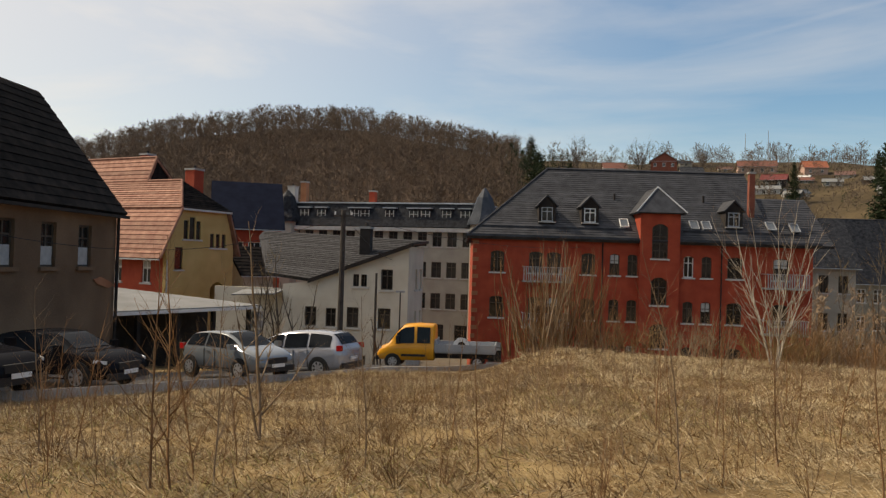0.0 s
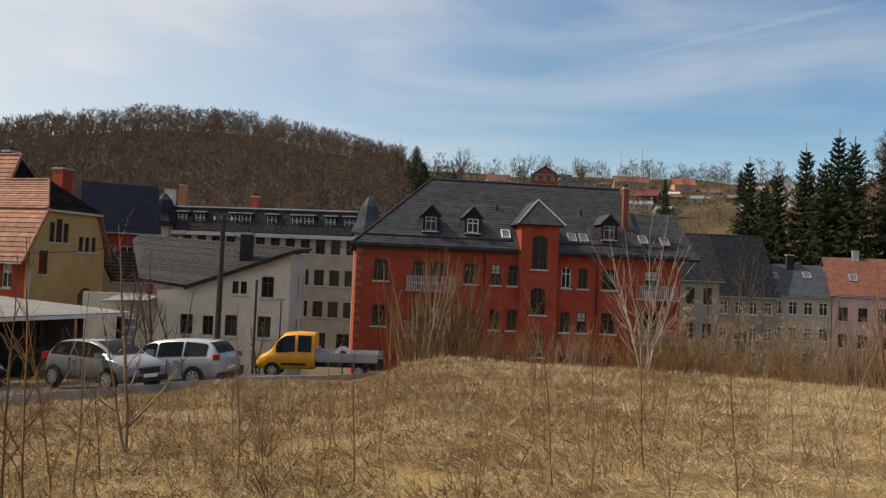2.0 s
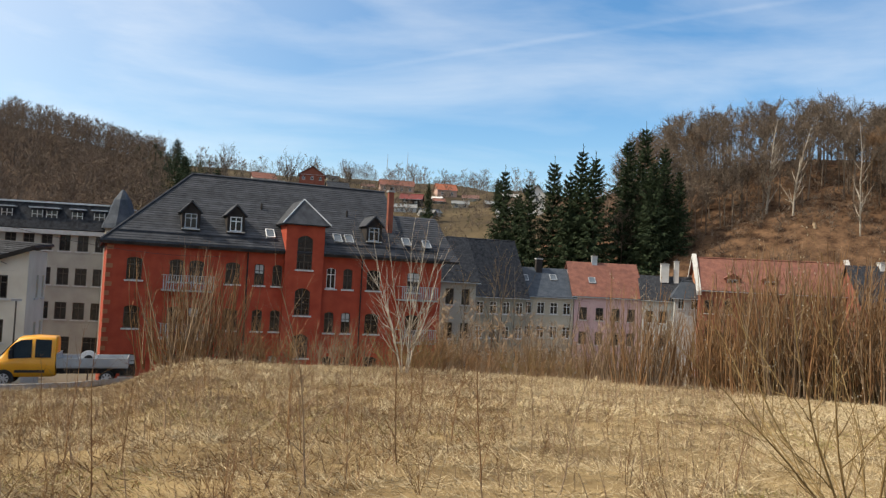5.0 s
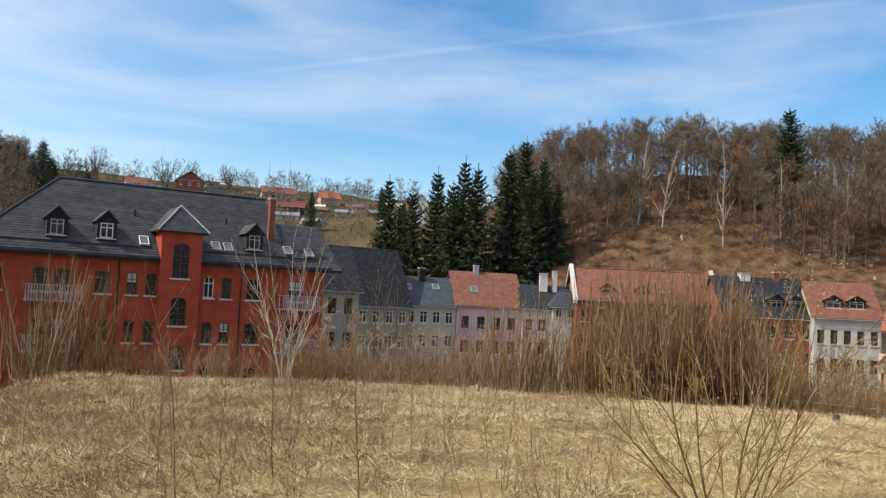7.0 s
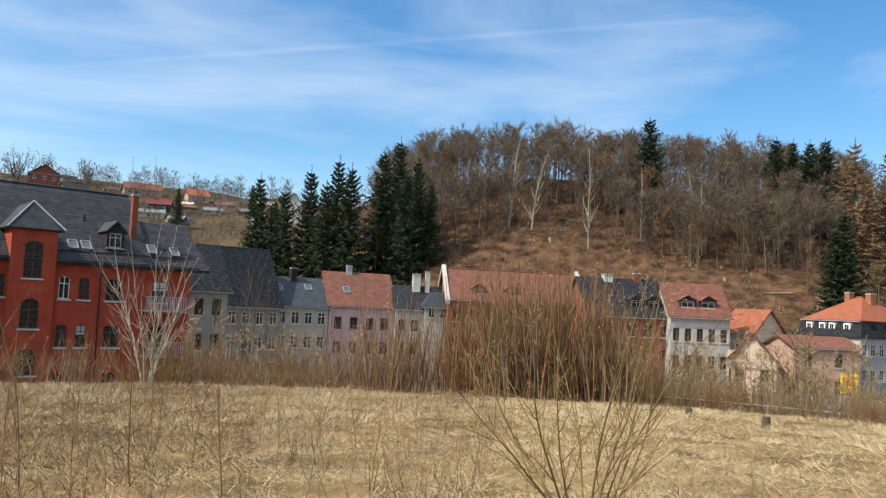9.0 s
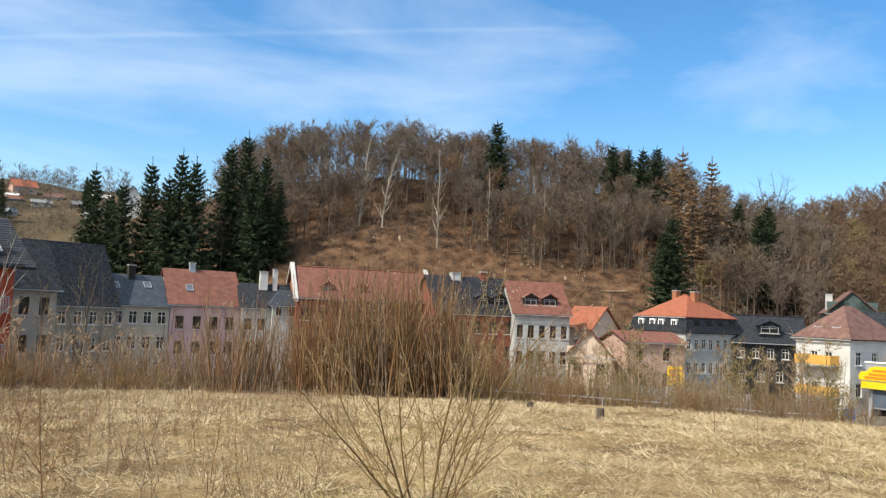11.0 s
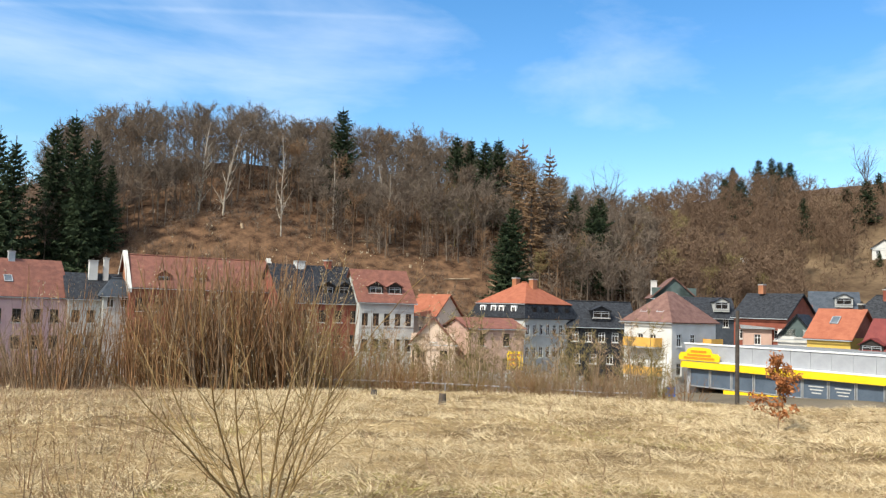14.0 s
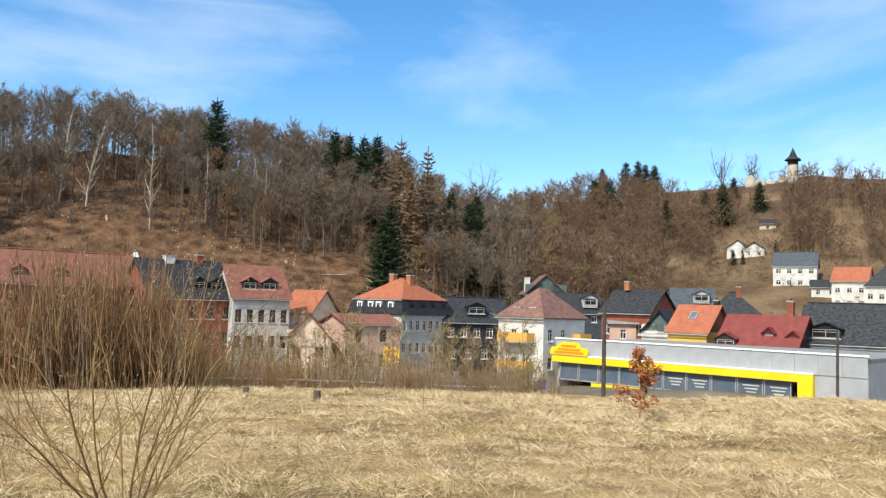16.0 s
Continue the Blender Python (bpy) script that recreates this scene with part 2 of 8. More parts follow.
mat("far_twig_olive", (0.15, 0.115, 0.05), (0.27, 0.215, 0.10), 0.06, 0.9, 0.0, 3, island=True, spec=0.1)
mat("conifer", (0.013, 0.023, 0.011), (0.050, 0.070, 0.030), 0.4, 0.85, 0.0, 3, island=True, spec=0.2)
mat("larch", (0.16, 0.098, 0.054), (0.25, 0.158, 0.09), 0.4, 0.9, 0.0, 3, island=True, spec=0.1)
mat("beech_leaf", (0.28, 0.10, 0.035), (0.42, 0.18, 0.07), 2.0, 0.8, 0.0, 10, island=True, spec=0.2)
mat("reed", (0.25, 0.165, 0.10), (0.44, 0.32, 0.21), 0.3, 0.9, 0.0, 3, island=True, spec=0.1)
mat("bark", (0.055, 0.044, 0.036), (0.11, 0.088, 0.07), 1.0, 0.9, 0.2, 12)
mat("meadow_soil", (0.12, 0.076, 0.034), (0.34, 0.24, 0.115), 0.8, 0.95, 0.6, 9, spec=0.1)
mat("leaf_litter", (0.036, 0.019, 0.011), (0.18, 0.103, 0.058), 0.42, 0.95, 0.8, 2.4, spec=0.1)
mat("wood_floor", (0.055, 0.036, 0.026), (0.12, 0.080, 0.055), 0.08, 0.95, 0.3, 1.2, spec=0.1)
mat("garden_ground", (0.045, 0.034, 0.022), (0.125, 0.092, 0.05), 0.06, 0.95, 0.2, 0.8, spec=0.1)
mat("dry_slope", (0.070, 0.045, 0.026), (0.19, 0.132, 0.078), 0.06, 0.95, 0.3, 0.8, spec=0.1)
mat("valley_ground", (0.10, 0.085, 0.065), (0.18, 0.15, 0.11), 0.2, 0.95, 0.2, 3, spec=0.1)


# ---------------------------------------------------------------- mesh helpers
def mesh_of(bm, name, material_of):
    me = bpy.data.meshes.new(name)
    bmesh.ops.recalc_face_normals(bm, faces=bm.faces[:])
    bm.to_mesh(me)
    bm.free()
    me.materials.append(material_of)
    return me


def part(name, bm, material_of, parent, label="", at=None):
    me = bm if isinstance(bm, bpy.types.Mesh) else mesh_of(bm, name, material_of)
    ob = new(name, me)
    ob.parent = parent
    if at is not None:
        ob.matrix_basis = at
    if label:
        ob["label"] = label
    return ob


def thing(name, m, label, category, group="", kind=""):
    ob = new(name)
    ob.empty_display_size = 0.1
    ob.matrix_basis = m
    return tagged(ob, label, category, group, kind)


def box(bm, x0, x1, y0, y1, z0, z1):
    v = [bm.verts.new(p) for p in ((x0, y0, z0), (x1, y0, z0), (x1, y1, z0), (x0, y1, z0), (x0, y0, z1), (x1, y0, z1), (x1, y1, z1), (x0, y1, z1))]
    for f in ((3, 2, 1, 0), (4, 5, 6, 7), (0, 1, 5, 4), (1, 2, 6, 5), (2, 3, 7, 6), (3, 0, 4, 7)):
        bm.faces.new([v[i] for i in f])
    return bm


def boxes(*rows):
    bm = bmesh.new()
    for r in rows:
        box(bm, *r)
    return bm


def prism(bm, pts, offset):
    """A solid from a flat outline and the vector by which its other face lies off."""
    o = Vector(offset)
    a = [bm.verts.new(p) for p in pts]
    b = [bm.verts.new(Vector(p) + o) for p in pts]
    n = len(pts)
    bm.faces.new(a)
    bm.faces.new(b[::-1])
    for i in range(n):
        bm.faces.new((a[i], a[(i + 1) % n], b[(i + 1) % n], b[i]))
    return bm


def slab(bm, pts, th):
    """A plate with the given upper outline."""
    p = [Vector(q) for q in pts]
    n = (p[1] - p[0]).cross(p[2] - p[0]).normalized()
    if n.z < 0:
        n = -n
    return prism(bm, p, -n * th)


def tube(bm, p0, p1, r0, r1, sides=8, caps=True):
    p0, p1 = Vector(p0), Vector(p1)
    d = (p1 - p0).normalized()
    a = d.orthogonal().normalized()
    b = d.cross(a)
    rings = []
    for p, r in ((p0, r0), (p1, r1)):
        rings.append([bm.verts.new(p + (a * math.cos(t) + b * math.sin(t)) * r) for t in (2 * math.pi * i / sides for i in range(sides))])
    for i in range(sides):
        j = (i + 1) % sides
        bm.faces.new((rings[0][i], rings[0][j], rings[1][j], rings[1][i]))
    if caps:
        bm.faces.new(rings[0][::-1])
        bm.faces.new(rings[1])
    return bm


def mesh_from(name, verts, tris, material_of):
    verts, tris = np.asarray(verts, np.float32), np.asarray(tris, np.int32)
    me = bpy.data.meshes.new(name)
    me.vertices.add(len(verts))
    me.vertices.foreach_set("co", verts.ravel())
    me.loops.add(tris.size)
    me.loops.foreach_set("vertex_index", tris.ravel())
    me.polygons.add(len(tris))
    me.polygons.foreach_set("loop_start", np.arange(0, tris.size, 3, dtype=np.int32))
    me.update(calc_edges=True)
    me.validate()
    me.materials.append(material_of)
    return me


def polar(az, r, z=None):
    """The place at a bearing (degrees to the left of the first view) and a distance from the camera's stand."""
    a = radians(az)
    x, y = -math.sin(a) * r, math.cos(a) * r
    return (x, y, height(x, y) if z is None else z)

# ---------------------------------------------------------------- the ground
# crest of the hills round the valley: bearing, distance, height of the ground there, distance and height of the slope's foot
CREST = [(180, 300, 30, 90, 8), (60, 420, 30, 160, -4), (24, 420, 43, 170, -6), (18.5, 420, 57, 180, -6), (12, 420, 66, 180, -6),
         (5.5, 420, 68, 180, -6), (-4, 400, 53, 170, -7), (-12, 390, 51, 150, -8), (-26, 380, 48, 140, -8),
         (-34, 260, 32, 122, -8), (-40, 205, 32, 122, -8), (-48, 200, 35, 122, -8), (-66, 215, 31, 126, -8),
         (-74, 280, 31, 135, -8), (-80, 330, 45, 150, -6), (-90, 340, 53, 160, -5), (-95, 335, 55, 160, -5), (-110, 350, 50, 150, -5), (-140, 330, 40, 110, 0), (-180, 300, 30, 90, 8)]
_az = np.array([c[0] for c in CREST][::-1], float)
_cr = np.array([c[1:] for c in CREST][::-1], float)


def ease(t):
    t = min(1.0, max(0.0, t))
    return t * t * (3 - 2 * t)


def height(x, y):
    r = math.hypot(x, y)
    az = math.degrees(math.atan2(-x, y))
    R, Z, F, FZ = (float(np.interp(az, _az, _cr[:, k])) for k in range(4))
    # the meadow falls gently away from the camera, to a brow at 34 m
    brow = -1.95 - 1.0 * ease((az + 8.5) / 7) + 0.5 * ease((-az - 84) / 14)
    behind = ease((abs(az + 35) - 100) / 50)
    m = brow * max(0.0, r - 5.5) / 28.5
    m = m * (1 - behind) + 0.05 * r * behind
    m += 0.10 * noise.noise((x * 0.13, y * 0.13, 0)) * min(1, r / 6) + (0.05 * noise.noise((x * 0.5, y * 0.5, 3)) + 0.06 * noise.noise((x * 0.95, y * 0.95, 8))) * min(1, r / 6)
    if 0 < -az < 16:   # a low hump on the brow
        m += 0.16 * math.exp(-((az + 9) / 4.5) ** 2 - ((r - 32) / 4) ** 2)
    m -= 0.24 * ease((az - 7) / 4) * ease((r - 13) / 7) * (1 - ease((az - 40) / 20))     # the edge towards the parked cars lies lower
    if r < 34:
        return m
    if az > -7 and az < 60:   # the lane and the yards, falling on
        k = ease((az + 7) / 5)
        lane = brow - 0.118 * (r - 34) - 0.24 * ease((az - 7) / 4) * (1 - ease((az - 40) / 20)) * (1 - ease((r - 34) / 8))
        lane = max(lane, -7.5)
    else:
        k, lane = 0, 0
    drop = brow + (FZ - brow) * ease((r - 34) / 24)
    v = drop * (1 - k) + lane * k
    if r > F:
        t = (r - F) / (R - F)
        if t <= 1:
            g = ease((-az - 78) / 8) * (1 - ease((-az - 112) / 10))     # the bowl under the tower is hollow
            t = t * (1 - g) + t ** 1.55 * g
            up = FZ + (Z - FZ) * (0.75 * t + 0.25 * ease(t))
        else:
            up = Z - (Z + 10) * ease((r - R) / 900) * 0.9
        v = up + (v - FZ) * (1 - ease((r - F) / 15)) if r < F + 15 else up
        v += 1.2 * noise.noise((x * 0.03, y * 0.03, 7)) * min(1, (r - F) / 20)
    return v


def ground():
    azs = sorted(set([round(-130 + 0.75 * i, 2) for i in range(0, 260)] + list(range(66, 181, 6)) + list(range(-179, -131, 6))))
    rs = [1.0 + 0.8 * i for i in range(46)] + [38.5 + 1.8 * i for i in range(20)] + [76 + 5 * i for i in range(22)] + [190 + 12 * i for i in range(24)] + [500, 560, 640, 740, 880, 1050, 1300, 1700, 2300, 3200]
    verts, faces, mats = [(0, 0, height(0, 0))], [], []
    n = len(azs)
    for r in rs:
        for a in azs:
            verts.append(polar(a, r))
    for j in range(n):
        faces.append((0, 1 + (j + 1) % n, 1 + j))
        mats.append(0)
    for i in range(len(rs) - 1):
        for j in range(n):
            k = (j + 1) % n
            faces.append((1 + i * n + j, 1 + i * n + k, 1 + (i + 1) * n + k, 1 + (i + 1) * n + j))
            r, a = rs[i], azs[j]
            F, R = float(np.interp(a, _az, _cr[:, 2])), float(np.interp(a, _az, _cr[:, 0]))
            wob = 5 * noise.noise((r * 0.05, a * 0.2, 2))
            mats.append(0 if r < 46 else 1 if r < F else 4 if -33 < a + wob < -5 else 2 if -78 < a + wob < -33 else 5 if -112 < a + wob < -84 and r < R - 40 + 8 * wob else 3)
    me = bpy.data.meshes.new("ground")
    me.from_pydata(verts, [], faces)
    for k in ("meadow_soil", "valley_ground", "leaf_litter", "wood_floor", "garden_ground", "dry_slope"):
        me.materials.append(M[k])
    me.polygons.foreach_set("material_index", mats)
    me.polygons.foreach_set("use_smooth", [True] * len(faces))
    me.update()
    return tagged(new("ground", me), "dry straw-coloured meadow falling to a valley between brown hills", "ground", kind="structure")


ground()

# ---------------------------------------------------------------- buildings
def wall_panel(bm, o, u, n, width, z0, z1, openings=(), th=0.3, top=None):
    """A wall standing on o along u, facing n, from z0 to z1, with openings (u0, u1, z0, z1, arch rise) cut through it."""
    o, u, n = Vector(o), Vector(u).normalized(), Vector(n).normalized()
    us = sorted({round(a, 3) for a in (0.0, width, *[a for q in openings for a in q[:2]])})
    zs = sorted({round(a, 3) for a in (z0, z1, *[a for q in openings for a in q[2:4]])})
    cache = {}

    def vert(a, z, d):
        k = (round(a, 4), round(z, 4), d)
        if k not in cache:
            p = o + u * a - n * (th if d else 0)
            cache[k] = bm.verts.new((p.x, p.y, z))
        return cache[k]

    def hole(i, j):
        if i < 0 or j < 0 or i >= len(us) - 1 or j >= len(zs) - 1:
            return True
        a, z = (us[i] + us[i + 1]) / 2, (zs[j] + zs[j + 1]) / 2
        return any(q[0] < a < q[1] and q[2] < z < q[3] for q in openings)

    for i in range(len(us) - 1):
        for j in range(len(zs) - 1):
            if hole(i, j):
                continue
            a0, a1, b0, b1 = us[i], us[i + 1], zs[j], zs[j + 1]
            for d in (0, 1):
                bm.faces.new([vert(*q, d) for q in ((a0, b0), (a1, b0), (a1, b1), (a0, b1))])
            for di, dj, e in ((-1, 0, ((a0, b0), (a0, b1))), (1, 0, ((a1, b0), (a1, b1))), (0, -1, ((a0, b0), (a1, b0))), (0, 1, ((a0, b1), (a1, b1)))):
                if hole(i + di, j + dj):
                    bm.faces.new((vert(*e[0], 0), vert(*e[1], 0), vert(*e[1], 1), vert(*e[0], 1)))
    for q in openings:      # flat arches: the two corners above the curve
        rise = q[4] if len(q) > 4 else 0
        if rise:
            a0, a1, b1 = q[0], q[1], q[3]
            c = (a0 + a1) / 2
            for s, edge in ((-1, a0), (1, a1)):
                pts = [(edge, b1 - 0.002), (c, b1 - 0.002)] + [(c + (edge - c) * t, b1 - rise * t * t) for t in (0.35, 0.6, 0.8, 1.0)]
                prism(bm, [o + u * a + Vector((0, 0, z - o.z)) - n * 0.002 for a, z in pts], -n * (th - 0.01))
    return bm


WINDOWS = {}
def window_meshes(w, h, style, frame_mat, sill):
    key = (round(w, 2), round(h, 2), style, frame_mat, sill)
    if key in WINDOWS:
        return WINDOWS[key]
    t = min(0.07, w * 0.09)
    fr = boxes((-w / 2, -w / 2 + t, 0.10, 0.17, 0, h), (w / 2 - t, w / 2, 0.10, 0.17, 0, h), (-w / 2 + t, w / 2 - t, 0.10, 0.17, 0, t), (-w / 2 + t, w / 2 - t, 0.10, 0.17, h - t, h))
    if style in ("cross", "tee", "grid"):
        zt = h * (0.66 if style != "grid" else 0.62)
        box(fr, -t * 0.45, t * 0.45, 0.105, 0.165, t, h - t)
        box(fr, -w / 2 + t, -t * 0.45, 0.11, 0.16, zt, zt + t * 0.8)
        box(fr, t * 0.45, w / 2 - t, 0.11, 0.16, zt, zt + t * 0.8)
        if style == "grid":
            for f in (0.22, 0.42):
                box(fr, -w / 2 + t, -t * 0.45, 0.11, 0.16, h * f, h * f + t * 0.5)
                box(fr, t * 0.45, w / 2 - t, 0.11, 0.16, h * f, h * f + t * 0.5)
            for x in (-w * 0.27, w * 0.27):
                box(fr, x - t * 0.3, x + t * 0.3, 0.112, 0.158, t, h * 0.22)
    pane = boxes((-w / 2 + t * 0.5, w / 2 - t * 0.5, 0.13, 0.145, t * 0.5, h - t * 0.5))
    si = boxes((-w / 2 - 0.12, w / 2 + 0.12, -0.10, 0.10, -0.12, -0.002)) if sill else None
    WINDOWS[key] = (mesh_of(fr, "frame", M[frame_mat]), mesh_of(pane, "pane", M["window_dark"]), mesh_of(si, "sill", M[sill]) if sill else None)
    return WINDOWS[key]


def add_window(parent, x, y, z, w, h, turn=0.0, style="tee", frame_mat="white_paint", sill="stone", curtain=0):
    """A window set into an opening whose foot lies in the middle at (x, y, z) on the outer face; turn about z in degrees."""
    fr, pane, si = window_meshes(w, h, style, frame_mat, sill)
    win = new("window")
    win.empty_display_size, win.parent, win.matrix_basis = 0.1, parent, pose(x, y, z, 0, 0, turn)
    part("frame", fr, None, win)
    part("pane", pane, None, win)
    if si:
        part("sill", si, None, win)
    if curtain:
        part("curtain", boxes((-w / 2 + 0.08, w / 2 - 0.08, 0.118, 0.128, h * (1 - curtain), h - 0.08)), M["curtain"], win, "pale net curtain")
    return win


def side_windows(rows, width, z0):
    """rows: (foot above the ground, height, width, count or list of middles) -> list of (u, z, w, h)"""
    out = []
    for zf, h, w, n in rows:
        us = [width * (i + 0.5) / n for i in range(n)] if isinstance(n, int) else n
        out += [(u, z0 + zf, w, h) for u in us if u - w / 2 > 0.1 and u + w / 2 < width - 0.1]
    return out


def roof_courses(roof, quad, step, mat_name, th=0.05, lap=0.04):
    """Courses of tiles on one roof slope: quad is eave left, eave right, top right, top left."""
    a, b, c, d = (Vector(q) for q in quad)
    n = (b - a).cross(d - a).normalized()
    if n.z < 0:
        n = -n
    length = max((d - a).length, (c - b).length)
    k = max(2, int(length / step))
    for i in range(k):
        t0, t1 = i / k, min(1.0, (i + 1) / k + lap * 0.5)
        p, q, r, s = a.lerp(d, t0), b.lerp(c, t0), b.lerp(c, t1), a.lerp(d, t1)
        if (q - p).length < 0.15:
            continue
        bm = bmesh.new()
        lift = n * th
        top = [bm.verts.new(x) for x in (p + lift, q + lift, r + n * 0.012, s + n * 0.012)]
        low = [bm.verts.new(x) for x in (p, q, r, s)]
        bm.faces.new(top)
        for e in range(4):
            f = (e + 1) % 4
            try:
                bm.faces.new((top[e], top[f], low[f], low[e]))
            except ValueError:
                pass
        part("tile_course", bm, M[mat_name], roof)


def dormer(parent, x, y, z, w, h, depth, roof_mat, wall_mat="slate", turn=0, rise=0.6, frame_mat="grey_metal"):
    """A gabled dormer standing on a roof slope; its face is at y, its foot at z."""
    dm = part("dormer", boxes((-w / 2, -w / 2 + 0.15, 0, depth, -0.3, h), (w / 2 - 0.15, w / 2, 0, depth, -0.3, h), (-w / 2 + 0.15, w / 2 - 0.15, 0, 0.12, -0.3, 0.1),
                              (-w / 2 + 0.15, w / 2 - 0.15, 0, 0.12, h - 0.15, h)), M[wall_mat], parent, at=pose(x, y, z, 0, 0, turn))
    bm = bmesh.new()
    prism(bm, ((-w / 2, 0.02, h), (w / 2, 0.02, h), (0, 0.02, h + rise - 0.08)), (0, 0.1, 0))
    part("gable", bm, M[wall_mat], dm)
    bm = bmesh.new()
    for s in (-1, 1):
        slab(bm, ((0, -0.2, h + rise), (0, depth + rise, h + rise), (s * (w / 2 + 0.18), depth + rise * 0.2, h - 0.1), (s * (w / 2 + 0.18), -0.2, h - 0.1)), 0.09)
    part("dormer_roof", bm, M[roof_mat], dm)
    fr, pane, si = window_meshes(w - 0.4, h - 0.3, "tee", frame_mat, "stone")
    part("frame", fr, None, dm, at=pose(0, -0.05, 0.12))
    part("pane", pane, None, dm, at=pose(0, -0.05, 0.12))
    part("sill", boxes((-w / 2, w / 2, -0.12, 0.08, 0.02, 0.1)), M["stone"], dm)
    return dm


def skylight(parent, a, mat_frame="grey_metal"):
    sk = part("skylight", boxes((-0.45, 0.45, -0.6, -0.53, 0, 0.12), (-0.45, 0.45, 0.53, 0.6, 0, 0.12), (-0.45, -0.38, -0.53, 0.53, 0, 0.12), (0.38, 0.45, -0.53, 0.53, 0, 0.12)), M[mat_frame], parent, "roof window in the slope", at=a)
    part("pane", boxes((-0.38, 0.38, -0.53, 0.53, 0.03, 0.07)), M["sky_glass"], sk)
    return sk


def chimney(parent, x, y, z0, z1, w=0.7, mat_name="dark_brick"):
    ch = part("chimney", boxes((-w / 2, w / 2, -w / 2, w / 2, 0, z1 - z0 - 0.25)), M[mat_name], parent, "brick chimney", at=pose(x, y, z0))
    part("chimney_cap", boxes((-w / 2 - 0.06, w / 2 + 0.06, -w / 2 - 0.06, w / 2 + 0.06, z1 - z0 - 0.25, z1 - z0 - 0.1)), M["concrete"], ch)
    part("flue", tube(bmesh.new(), (0, 0, z1 - z0 - 0.1), (0, 0, z1 - z0 + 0.15), 0.13, 0.11, 8), M["dark_timber"], ch)


mat("sky_glass", (0.08, 0.10, 0.12), (0.14, 0.16, 0.18), 1.0, 0.3, 0.0, 5, spec=0.25)


